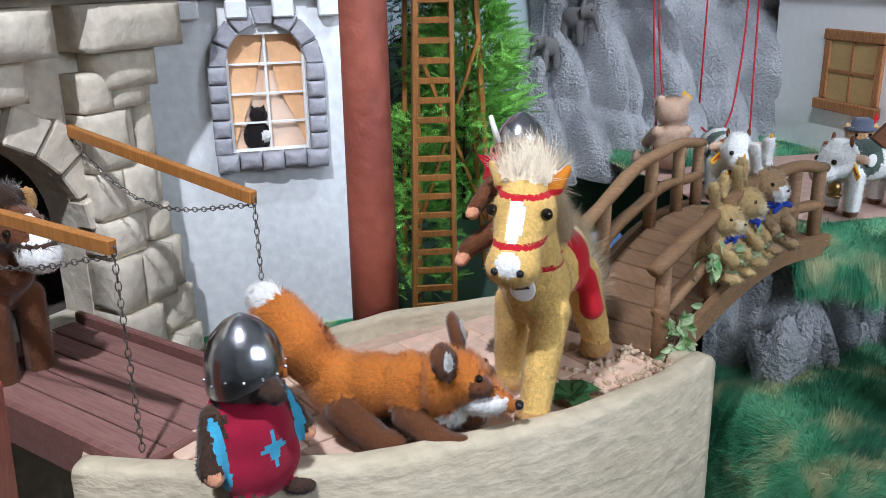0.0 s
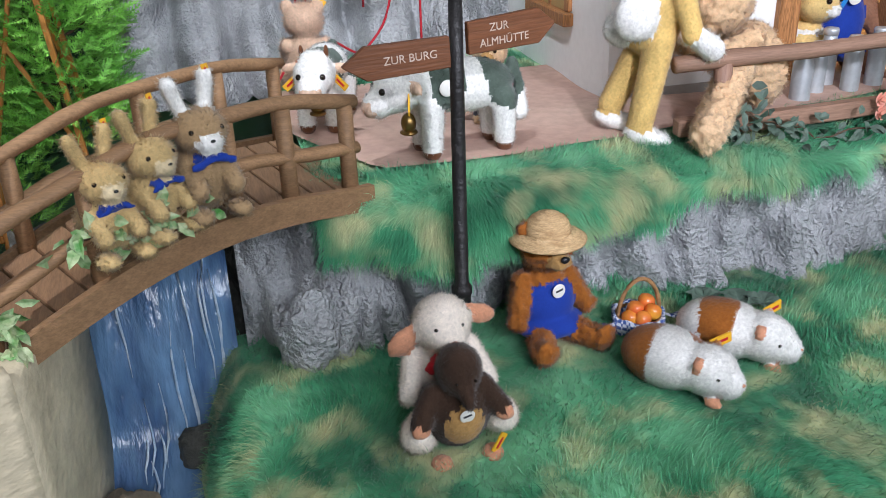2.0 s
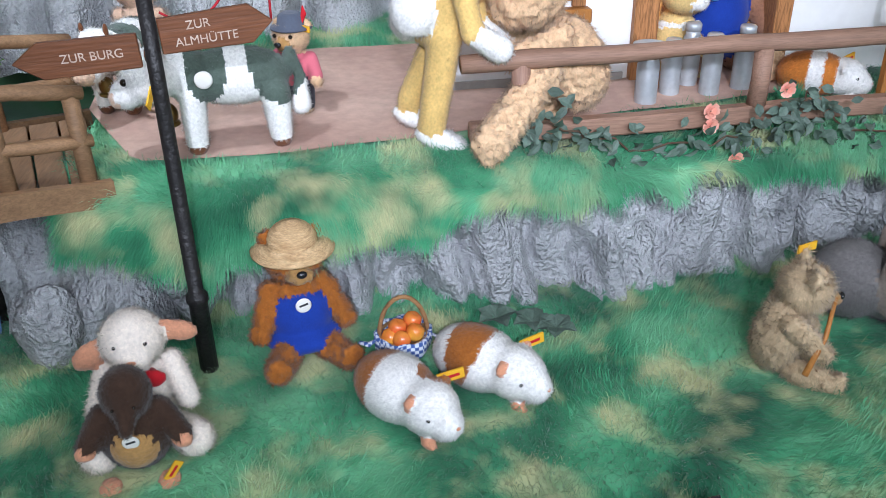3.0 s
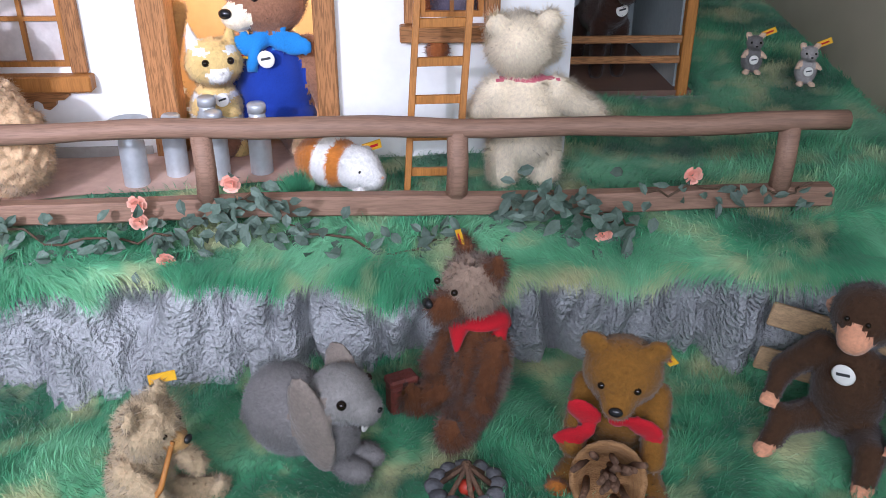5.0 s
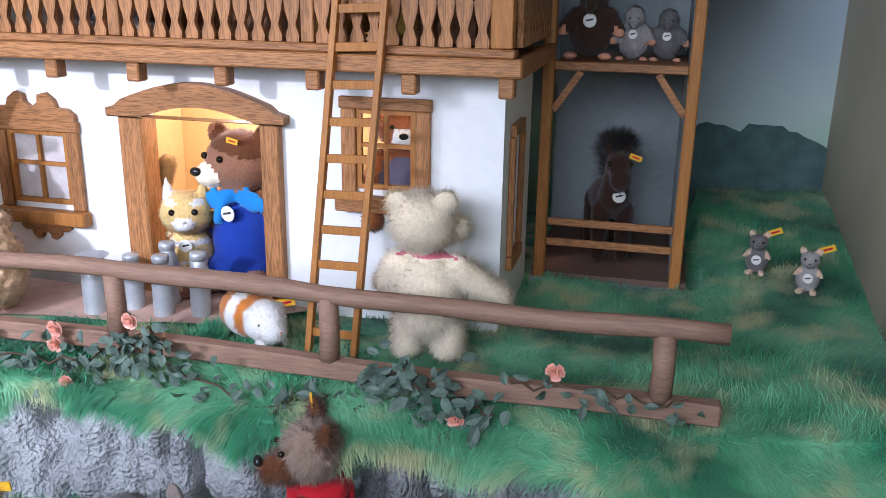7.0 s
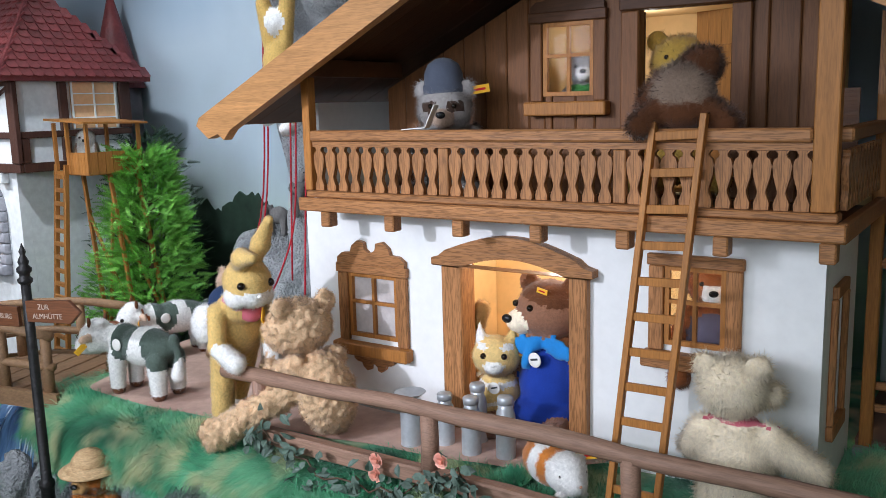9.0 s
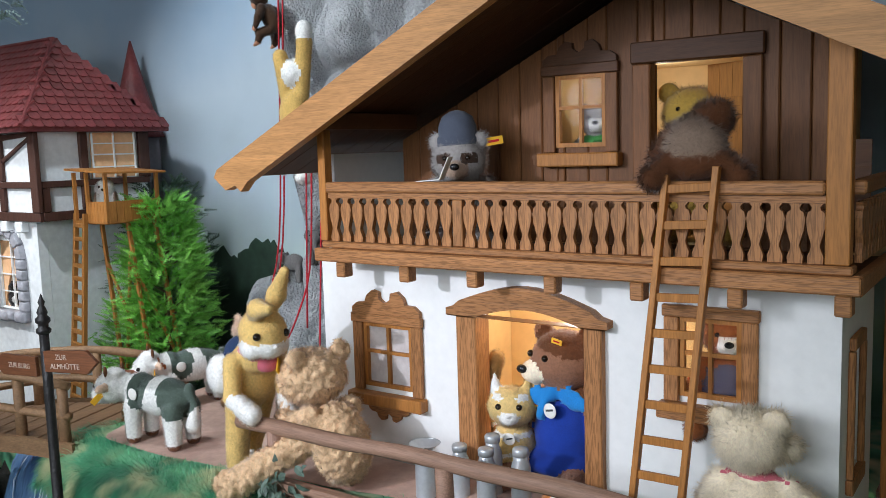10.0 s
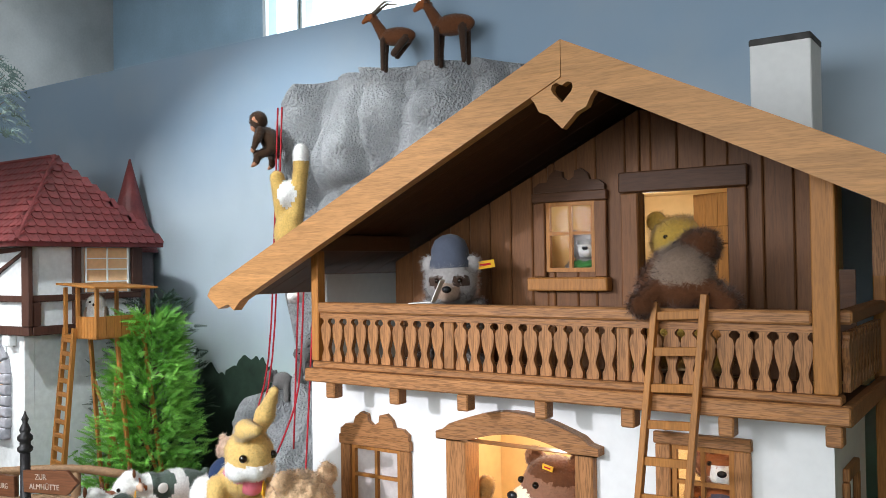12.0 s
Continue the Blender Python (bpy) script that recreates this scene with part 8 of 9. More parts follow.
plush("teddy_bear", "little hiker bear in a pink check shirt and dark trousers", "teddy bear", hik, kit(F_BEIGE, C_PINK, cloth("cloth_charcoal", 54, 54, 62), F_TAN), lens(0.007, 0, 0, 0.003), (1.86, 1.90, 0.808), -28, extras=face((0, -0.04, 0.75)), chips=flag((0.17, -0.06, 0.84), (0, 0, -20), 0.07), size=0.215, hairs=8000, seed=25)
hat2 = thing("felt_hat", "blue-grey felt hat with a red feather on the hiker bear", "hat", (1.86, 1.895, 0.808 + 0.180), -20)
bm = bmesh.new()
lathe(bm, [(0.030, 0.0), (0.044, -0.002), (0.044, 0.002), (0.030, 0.006), (0.027, 0.024), (0.018, 0.030), (0.006, 0.027)], 20)
part("hat_body", bm, C_SLATE, hat2, smooth=True)
bm = bmesh.new()
tube(bm, [(0.026, -0.008, 0.012), (0.032, -0.008, 0.030), (0.030, -0.006, 0.046)], [0.003, 0.006, 0.001], 6, flat=0.4)
part("feather", bm, C_RED, hat2, "red feather")
# climbing bear seen from behind
plush("teddy_bear", "fluffy peach bear with its back turned at the rock", "teddy bear", bear_masses("front"), kit(F_PEACH, F_TAN), lens(0.012, 0.004, 0.010), (1.49, 2.27, 0.815), 172, extras=face(), chips=flag((-0.17, 0.0, 0.93), (0, 40, 180), 0.07), size=0.25, hairs=12000, wild=1.0, seed=26)
# rabbits on the bridge
F_BUNNY, F_PALEBUN = fur("fur_bunny_straw", 216, 186, 130), fur("fur_bunny_pale", 234, 214, 174)
for i, (s, h, tn, f1, f2) in enumerate(((0.34, 0.195, 30, F_BUNNY, F_PALEBUN), (0.455, 0.20, 40, F_BUNNY, F_PALEBUN), (0.585, 0.22, 22, fur("fur_rabbit_grey_tan", 176, 146, 108), F_WHITE))):
    p = Vector(on_bridge(NEAR, s, 0.0)) + Vector((-0.02, -0.010, 0.022))
    bun = [E((0, 0.04, 0.28), (0.22, 0.22, 0.27), 0), E((0, -0.03, 0.62), (0.19, 0.19, 0.17), 0), E((0, -0.18, 0.57), (0.10, 0.09, 0.08), 1), C((0.08, 0.03, 0.74), (0.13, 0.06, 1.0), 0.05, 0.06, 1 if i == 2 else 0), C((-0.09, 0.02, 0.74), (-0.17, 0.02, 0.98), 0.05, 0.06, 1 if i == 2 else 0)] + mirror(C((0.13, -0.05, 0.36), (0.14, -0.24, 0.24), 0.075, 0.07, 0), E((0.15, -0.22, 0.05), (0.09, 0.14, 0.055), 0)) + [E((0.0, -0.15, 0.45), (0.12, 0.08, 0.03), 2), E((0.10, -0.23, 0.44), (0.09, 0.02, 0.04), 2, (0, 15, 0)), E((-0.10, -0.23, 0.43), (0.09, 0.02, 0.04), 2, (0, -15, 0))]
    plush("plush_rabbit", "small beige plush rabbit with a blue ribbon on the bridge" if i < 2 else "grey-tan plush rabbit with white ears on the bridge", "plush toy", bun, kit(f1, f2, C_BLUE), lens(0.009, 0.008, 0), tuple(p), tn, extras=eyes(0.115, -0.17, 0.66, 0.020) + [((0, -0.27, 0.60), (0.02, 0.012, 0.012), 12)], chips=flag((0.14, 0.04, 1.02), (0, 80, 0), 0.06), size=h, hairs=9000, wild=0.6, seed=30 + i, group="rabbits on the bridge")

# chalet toys
ap = bear_masses("down", (0, -0.06, 0.76), 0)
ap[3] = E((-0.12, -0.18, 0.70), (0.085, 0.085, 0.07), 1)
te, tc_ = tag((0.02, -0.235, 0.50), 0.045)
plush("teddy_bear", "big brown bear with blue apron and sky-blue bow in the doorway", "teddy bear", ap + [E((0, -0.04, 0.32), (0.195, 0.185, 0.24), 3), E((0, -0.10, 0.17), (0.225, 0.20, 0.09), 3), E((-0.02, -0.17, 0.575), (0.045, 0.05, 0.045), 4), E((0.13, -0.17, 0.57), (0.13, 0.02, 0.065), 4, (0, 8, -14)), E((-0.12, -0.19, 0.55), (0.10, 0.025, 0.06), 4, (0, -24, 0)), E((-0.05, -0.22, 0.49), (0.035, 0.02, 0.08), 4, (0, 20, 0))], kit(fur("fur_rosy_brown", 158, 112, 86), F_CREAM, F_BEIGE, C_BLUE, C_SKY, F_COCOA), lens(0.006, 0.003, 0.004, 0, 0, 0.008), (2.85, 2.05, 0.806), -8, paint=(((0.02, 0.04, 0.82), (0.30, 0.17, 0.24), 5), ((0.06, -0.10, 0.88), (0.2, 0.14, 0.10), 5)), extras=[((-0.155, -0.175, 0.80), 0.02, 11), ((-0.01, -0.235, 0.80), 0.02, 11), ((-0.155, -0.262, 0.725), (0.034, 0.022, 0.026), 12)] + te, chips=tc_ + flag((0.05, -0.20, 0.90), (0, 10, 0), 0.035), size=0.40, hairs=22000, seed=40)
cat = [E((0, 0.03, 0.28), (0.19, 0.19, 0.27), 0), E((0, -0.05, 0.68), (0.20, 0.175, 0.165), 0), E((0, -0.20, 0.63), (0.085, 0.06, 0.06), 1), C((0.12, -0.03, 0.80), (0.15, -0.02, 0.95), 0.055, 0.015, 0), C((-0.12, -0.03, 0.80), (-0.15, -0.02, 0.95), 0.055, 0.015, 1), C((0.08, -0.13, 0.30), (0.09, -0.18, 0.05), 0.07, 0.065, 0), C((-0.08, -0.13, 0.30), (-0.09, -0.18, 0.05), 0.07, 0.065, 0), C((-0.12, 0.20, 0.10), (-0.28, 0.24, 0.55), 0.06, 0.06, 2), C((-0.28, 0.24, 0.55), (-0.16, 0.22, 1.02), 0.06, 0.07, 2)]
te, tc_ = tag((0.0, -0.20, 0.45), 0.05)
plush("plush_cat", "pale yellow tabby plush cat sitting in the doorway", "plush toy", cat, kit(F_CATY, F_WHITE, F_TAN), lens(0.008, 0.006, 0.008), (2.735, 1.975, 0.806), 22, extras=[((0.085, -0.205, 0.72), 0.026, 11), ((-0.085, -0.205, 0.72), 0.026, 11), ((0, -0.265, 0.655), (0.018, 0.01, 0.012), 1)] + te, chips=tc_ + flag((0.19, -0.08, 0.72), (0, 10, 0), 0.06), paint=[((0, 0, z), (0.4, 0.4, 0.025), 1) for z in (0.16, 0.30, 0.44)] + [((0.1, 0, 0.78), (0.05, 0.4, 0.03), 1), ((-0.1, 0, 0.78), (0.05, 0.4, 0.03), 1)], size=0.285, hairs=15000, seed=41)
guinea((2.985, 1.775, uz(2.985, 1.775)), 55, F_FOX, F_WHITE, (((0, -0.36, 0.24), (0.4, 0.22, 0.4), 1), ((0, 0.02, 0.24), (0.4, 0.09, 0.4), 1)), 42, "orange and white plush guinea pig lying by the milk cans", 0.20)
wb = [E((0, 0, 0.34), (0.20, 0.17, 0.26), 0), E((0, 0, 0.50), (0.15, 0.13, 0.12), 0), E((0.04, -0.02, 0.78), (0.18, 0.17, 0.165), 0), E((-0.13, -0.10, 0.74), (0.08, 0.08, 0.07), 0), E((-0.10, 0.04, 0.92), (0.065, 0.05, 0.06), 0), E((0.18, 0.02, 0.90), (0.065, 0.05, 0.06), 0), C((0.11, 0, 0.18), (0.12, 0.02, 0.05), 0.10, 0.085, 0), C((-0.11, 0, 0.18), (-0.12, 0.02, 0.05), 0.10, 0.085, 0), C((-0.17, 0.02, 0.52), (-0.40, 0.0, 0.36), 0.085, 0.075, 0), C((0.17, 0, 0.52), (0.25, -0.05, 0.40), 0.085, 0.075, 0), E((0, 0, 0.612), (0.142, 0.135, 0.007), 1)]
plush("teddy_bear", "fluffy cream-white bear standing with its back turned", "teddy bear", wb, kit(F_CREAM, C_PINK), lens(0.017, 0), (3.345, 1.80, uz(3.345, 1.80)), 185, size=0.335, hairs=24000, wild=0.6, seed=43)
for i, (x, y, f) in enumerate(((3.995, 2.335, F_GREY), (4.095, 2.245, F_PALE))):
    ms = [E((0, 0, 0.32), (0.24, 0.22, 0.31), 0), E((0, -0.04, 0.72), (0.19, 0.19, 0.18), 0), E((0, -0.21, 0.68), (0.09, 0.10, 0.08), 0), E((0.16, 0.0, 0.90), (0.10, 0.035, 0.11), 1), E((-0.16, 0.0, 0.90), (0.10, 0.035, 0.11), 1)] + mirror(C((0.17, -0.05, 0.5), (0.26, -0.2, 0.42), 0.06, 0.05, 1), E((0.14, -0.2, 0.05), (0.09, 0.13, 0.05), 1))
    te, tc_ = tag((0, -0.23, 0.36), 0.11)
    plush("plush_mouse", "tiny grey plush mouse on the green slope" if i == 0 else "tiny white-grey plush mouse on the green slope", "plush toy", ms, kit(f, F_PEACH), lens(0.004, 0.001), (x, y, uz(x, y)), -10, extras=eyes(0.10, -0.19, 0.76, 0.028) + [((0, -0.32, 0.70), (0.03, 0.02, 0.02), 12)] + te, chips=tc_ + flag((0.30, 0, 0.98), (0, -25, 0), 0.16), size=0.105, step=0.005, hairs=4000, width=0.0012, seed=44 + i, group="tiny mice")
# pony in the stall
pony = [E((0, 0.10, 0.50), (0.17, 0.30, 0.17), 0), C((0, -0.12, 0.56), (0, -0.20, 0.80), 0.13, 0.10, 0), E((0, -0.26, 0.86), (0.105, 0.12, 0.11), 0), E((0, -0.36, 0.76), (0.085, 0.085, 0.10), 0), E((0, -0.12, 0.98), (0.13, 0.12, 0.09), 1), C((0, -0.06, 0.95), (0, 0.05, 0.65), 0.08, 0.05, 1)] + mirror(C((0.10, -0.10, 0.45), (0.10, -0.11, 0.05), 0.075, 0.065, 0), C((0.10, 0.30, 0.45), (0.11, 0.32, 0.05), 0.085, 0.065, 0), C((0.07, -0.20, 0.95), (0.09, -0.19, 1.05), 0.035, 0.012, 0))
te, tc_ = tag((0.02, -0.26, 0.60), 0.055)
plush("plush_pony", "very dark brown plush pony in the open stall", "plush toy", pony, kit(fur("fur_bay_dark", 58, 36, 26), F_BLACK), lens(0.006, 0.034), (3.645, 2.46, 0.826), 12, extras=eyes(0.085, -0.33, 0.88, 0.02) + te, chips=tc_ + flag((0.12, -0.30, 0.93), (0, 20, 0), 0.05), size=0.30, hairs=14000, wild=0.6, seed=50, tufts={1: (0, -0.3, 1.2)})
for i, (x, f, h) in enumerate(((3.575, F_DARK, 0.20), (3.672, F_PALE, 0.135), (3.748, F_GREY, 0.13))):
    te, tc_ = tag((0.0, -0.235, 0.44), 0.08)
    plush("plush_mole", ("dark brown", "pale grey", "mid grey")[i] + " plush mole sitting on the stall shelf", "plush toy", mole, kit(f, f, F_PINK), lens(0.006, 0.005, 0.001), (x, 2.40, 1.332), -4, extras=eyes(0.07, -0.19, 0.70, 0.014) + te, chips=tc_, size=h, hairs=7000, seed=52 + i, group="moles on the shelf")
# balcony toys
rac = bear_masses("front", (0, -0.12, 0.70))
plush("plush_raccoon", "grey plush raccoon in a knitted cap reading on the balcony", "plush toy", rac, kit(F_PALE, F_MIX, F_GREY, F_DARK), lens(0.015, 0.005, 0.008, 0.005), (2.575, 2.03, 1.355), 26, (4, 0), paint=(((0.09, -0.24, 0.73), (0.07, 0.10, 0.05), 3), ((-0.09, -0.24, 0.73), (0.07, 0.10, 0.05), 3)), extras=face((0, -0.12, 0.70)), chips=flag((0.26, -0.10, 0.84), (0, -8, 10), 0.07), size=0.32, hairs=17000, wild=0.8, seed=60)
cap = thing("knitted_cap", "slate-blue knitted cap on the raccoon's head", "cap", (2.591, 1.990, 1.355 + 0.258), 26)
bm = bmesh.new()
lathe(bm, [(0.048, -0.006), (0.051, 0.0), (0.050, 0.018), (0.046, 0.022), (0.045, 0.045), (0.036, 0.068), (0.018, 0.080), (0.004, 0.083)], 28)
for v in bm.verts:
    k = 1 + 0.02 * math.cos(math.atan2(v.co.y, v.co.x) * 28)
    v.co.x, v.co.y = v.co.x * k, v.co.y * k
part("cap_body", bm, C_SLATE, cap, smooth=True)
bm = bmesh.new()
for sg, ang in ((-1, 12), (1, 66)):
    mm = pose(2.63, 1.862, 1.537, 0, -ang if sg > 0 else -ang * 0.3, 20)
    box(bm, (0 if sg > 0 else -0.055, -0.022, 0), (0.055 if sg > 0 else 0.0, 0.022, 0.0018), mm)
solo("booklet", bm, TAG_WHITE, "open white booklet lying on the balcony rail", "book")
lie = [E((0, 0, 0.20), (0.22, 0.17, 0.24), 1), E((0, -0.05, 0.08), (0.19, 0.14, 0.12), 0), E((0.12, 0.10, 0.42), (0.15, 0.14, 0.13), 0), E((0.20, 0.05, 0.50), (0.06, 0.04, 0.06), 0), C((-0.15, -0.05, 0.10), (-0.30, -0.16, -0.02), 0.095, 0.085, 0), C((0.17, -0.05, 0.10), (0.34, -0.14, -0.01), 0.095, 0.085, 0), C((-0.18, 0.05, 0.30), (-0.28, 0.02, 0.12), 0.075, 0.07, 0)]
plush("teddy_bear", "shaggy brown and grey bear slumped over the balcony rail", "teddy bear", lie, kit(F_COCOA, F_MIX), lens(0.017, 0.016), (3.205, 1.875, 1.545), 12, size=0.245, hairs=17000, wild=0.8, seed=61)
plush("teddy_bear", "golden mohair bear standing in the upper doorway", "teddy bear", bear_masses("down", (0, -0.03, 0.80)), kit(fur("fur_mohair_gold", 206, 168, 78), fur("fur_mohair_pale", 216, 184, 100)), lens(0.013, 0.006, 0.008), (3.075, 2.25, 1.378), 16, extras=[((0.085, -0.18, 0.835), 0.016, 11), ((-0.085, -0.18, 0.835), 0.016, 11), ((0, -0.285, 0.78), (0.045, 0.02, 0.028), 12)], size=0.36, hairs=13000, wild=0.7, seed=62)
te, tc_ = tag((0.03, -0.20, 0.40), 0.05)
plush("plush_owl", "grey plush animal with a green scarf behind the upper window", "plush toy", bear_masses() + [E((0, -0.02, 0.53), (0.19, 0.17, 0.06), 3), E((-0.08, -0.15, 0.42), (0.07, 0.05, 0.14), 3)], kit(F_PALE, F_WHITE, F_PALE, C_GREEN), lens(0.008, 0.005, 0.005, 0), (2.82, 2.28, 1.50), 20, extras=face() + te, chips=tc_, size=0.22, hairs=7000, seed=63)
plush("teddy_bear", "curly brown bear in a dark check shirt behind the window", "teddy bear", bear_masses() + [E((0, -0.01, 0.34), (0.22, 0.19, 0.22), 3)], kit(F_RUST, F_WHITE, F_RUST, C_CHECK), lens(0.010, 0.005, 0.008, 0), (3.215, 2.06, 1.0), 18, extras=face(), size=0.27, hairs=9000, wild=1.0, seed=64)
# mountain toys
elep = [E((0, 0.05, 0.55), (0.22, 0.30, 0.24), 0), E((0, -0.30, 0.68), (0.17, 0.17, 0.17), 0), C((0, -0.42, 0.64), (0, -0.52, 0.30), 0.075, 0.04, 0), E((0.18, -0.24, 0.70), (0.10, 0.04, 0.15), 0), E((-0.18, -0.24, 0.70), (0.10, 0.04, 0.15), 0)] + mirror(C((0.12, -0.15, 0.42), (0.12, -0.15, 0.04), 0.085, 0.08, 0), C((0.12, 0.22, 0.42), (0.12, 0.22, 0.04), 0.085, 0.08, 0))
for i, (at, tn, h) in enumerate((((1.27, 2.74, 1.09), -70, 0.14), ((1.385, 2.76, 1.17), 40, 0.16), ((1.44, 2.80, 1.24), -30, 0.14))):
    plush("plush_elephant", "small grey plush elephant perched on the rock", "plush toy", elep, kit(F_GREY), lens(0.006), at, tn, extras=eyes(0.12, -0.42, 0.72, 0.02), size=h, step=0.006, hairs=4500, seed=70 + i, group="elephants on the rock")
for i, (at, tn, h) in enumerate((((1.80, 2.80, 2.345), -72, 0.25), ((2.05, 2.80, 2.33), -80, 0.28))):
    ib = [E((0, 0.10, 0.52), (0.125, 0.29, 0.135), 0), C((0, -0.12, 0.58), (0, -0.26, 0.80), 0.085, 0.06, 0), E((0, -0.32, 0.84), (0.06, 0.10, 0.06), 1), C((0, -0.38, 0.82), (0, -0.44, 0.78), 0.045, 0.03, 1)] + mirror(C((0.07, -0.10, 0.46), (0.07, -0.11, 0.03), 0.045, 0.032, 2), C((0.07, 0.25, 0.46), (0.08, 0.27, 0.03), 0.055, 0.032, 2), C((0.03, -0.26, 0.90), (0.06, -0.08, 1.04), 0.026, 0.022, 3), C((0.06, -0.08, 1.04), (0.11, 0.16, 1.02), 0.022, 0.010, 3), E((0.08, -0.25, 0.86), (0.045, 0.02, 0.03), 0))
    if i == 0:
        ib = [s if s[0] == "e" or s[5] != 2 or s[1][1] < 0 else C(s[1], (s[2][0], s[2][1] - 0.2, 0.25), 0.06, 0.05, 2) for s in ib]
    plush("plush_ibex", "brown plush ibex standing on the mountain top" if i else "brown plush ibex sitting on the mountain top", "plush toy", ib, kit(F_COCOA, F_RUST, F_DARK, surface("horn_grey", lin(120, 108, 92), 0.6)), lens(0.004, 0.003, 0.003, 0), at, tn, extras=eyes(0.055, -0.36, 0.87, 0.012), size=h, step=0.006, soft=0.012, hairs=6000, seed=75 + i, group="ibexes on the mountain")
plush("plush_monkey", "brown plush monkey hanging on the rock's edge", "plush toy", ape, kit(F_APE, F_PINK), lens(0.006, 0.001), (1.31, 2.70, 2.06), -80, (30, 0), extras=eyes(0.05, -0.185, 0.84, 0.014), size=0.22, hairs=8000, seed=77)
hang = [E((0, 0, 0.52), (0.12, 0.11, 0.18), 0), E((0, 0.02, 0.82), (0.11, 0.11, 0.11), 1)] + [C((0.06, 0, 0.66), (0.10, 0.0, 1.05), 0.055, 0.06, 0), E((0.10, 0, 1.12), (0.065, 0.06, 0.09), 1), C((-0.06, 0, 0.66), (-0.09, -0.02, 0.95), 0.055, 0.055, 0), C((0.07, 0, 0.40), (0.08, -0.04, 0.12), 0.06, 0.05, 0), E((0.08, -0.08, 0.04), (0.06, 0.10, 0.05), 1), C((-0.07, 0, 0.40), (-0.09, -0.02, 0.20), 0.06, 0.05, 0), E((-0.09, -0.06, 0.12), (0.06, 0.10, 0.05), 1)]
plush("plush_rabbit", "yellow and white plush rabbit dangling on red ropes", "plush toy", hang, kit(fur("fur_straw_gold", 218, 180, 104), F_WHITE), lens(0.006, 0.008), (1.60, 2.46, 1.50), 20, size=0.46, hairs=14000, seed=78)
# owl in the lookout
plush("plush_owl", "white and brown plush owl in the lookout stand", "plush toy", [E((0, 0, 0.40), (0.26, 0.22, 0.40), 0), E((0, -0.03, 0.78), (0.24, 0.21, 0.22), 0), E((0, 0.06, 0.90), (0.20, 0.15, 0.12), 1), E((0.24, 0, 0.42), (0.06, 0.16, 0.28), 1), E((-0.24, 0, 0.42), (0.06, 0.16, 0.28), 1)], kit(F_WHITE, F_MIX), lens(0.008, 0.007), (0.745, 2.27, 1.374), 40, extras=eyes(0.09, -0.21, 0.82, 0.035) + [((0, -0.245, 0.75), (0.03, 0.03, 0.04), 12)], size=0.15, hairs=6000, seed=79)
# red ropes
for pts in ([(1.509, 2.50, 2.2), (1.508, 2.45, 1.25), (1.47, 2.32, 0.92), (1.38, 2.20, 0.83)], [(1.53, 2.50, 2.2), (1.525, 2.45, 1.25), (1.50, 2.32, 0.90)], [(1.68, 2.42, 1.60), (1.665, 2.40, 1.0)], [(1.78, 2.35, 1.75), (1.765, 2.33, 1.2), (1.70, 2.27, 0.98), (1.62, 2.22, 0.91), (1.55, 2.20, 0.96)], [(1.82, 2.36, 1.75), (1.805, 2.33, 1.2), (1.80, 2.31, 0.90)]):
    P = [Vector(p) for p in pts]
    fine = []
    for a, b in zip(P, P[1:]):
        fine += [a.lerp(b, k / 6) for k in range(6)]
    fine.append(P[-1])
    for _ in range(3):
        fine = [fine[0]] + [(fine[i - 1] + fine[i] * 2 + fine[i + 1]) / 4 for i in range(1, len(fine) - 1)] + [fine[-1]]
    bm = bmesh.new()
    tube(bm, fine, 0.0032, 6)
    solo("climbing_rope", bm, RED_CORD, "thin red climbing rope hanging down the rock", "rope", None, "red climbing ropes", smooth=True)

# castle toys
fox = [E((0, 0.26, 0.31), (0.185, 0.20, 0.185), 0), E((0, 0.05, 0.33), (0.17, 0.22, 0.17), 0), E((0, -0.15, 0.33), (0.185, 0.17, 0.19), 0), E((0, -0.34, 0.38), (0.215, 0.12, 0.19), 0), E((0, -0.44, 0.41), (0.16, 0.14, 0.145), 0), C((0, -0.52, 0.36), (0, -0.72, 0.255), 0.095, 0.04, 0), E((0, -0.56, 0.285), (0.125, 0.16, 0.07), 1), E((0, -0.36, 0.24), (0.15, 0.12, 0.12), 1), E((0.17, -0.38, 0.60), (0.085, 0.04, 0.13), 2, (-20, 28, 0)), E((-0.17, -0.38, 0.58), (0.10, 0.04, 0.13), 2, (-20, -48, 0)), C((0, 0.34, 0.36), (-0.02, 0.50, 0.56), 0.13, 0.165, 0), C((-0.02, 0.50, 0.56), (-0.02, 0.62, 0.72), 0.165, 0.14, 0), E((-0.02, 0.68, 0.82), (0.10, 0.10, 0.09), 1)] + mirror(C((0.14, -0.16, 0.22), (0.17, -0.36, 0.08), 0.09, 0.08, 2), E((0.17, -0.44, 0.07), (0.085, 0.12, 0.07), 2), C((0.15, 0.20, 0.22), (0.20, 0.02, 0.08), 0.11, 0.09, 2), E((0.20, -0.06, 0.07), (0.085, 0.11, 0.07), 2), E((0.08, -0.54, 0.40), (0.07, 0.09, 0.06), 2))
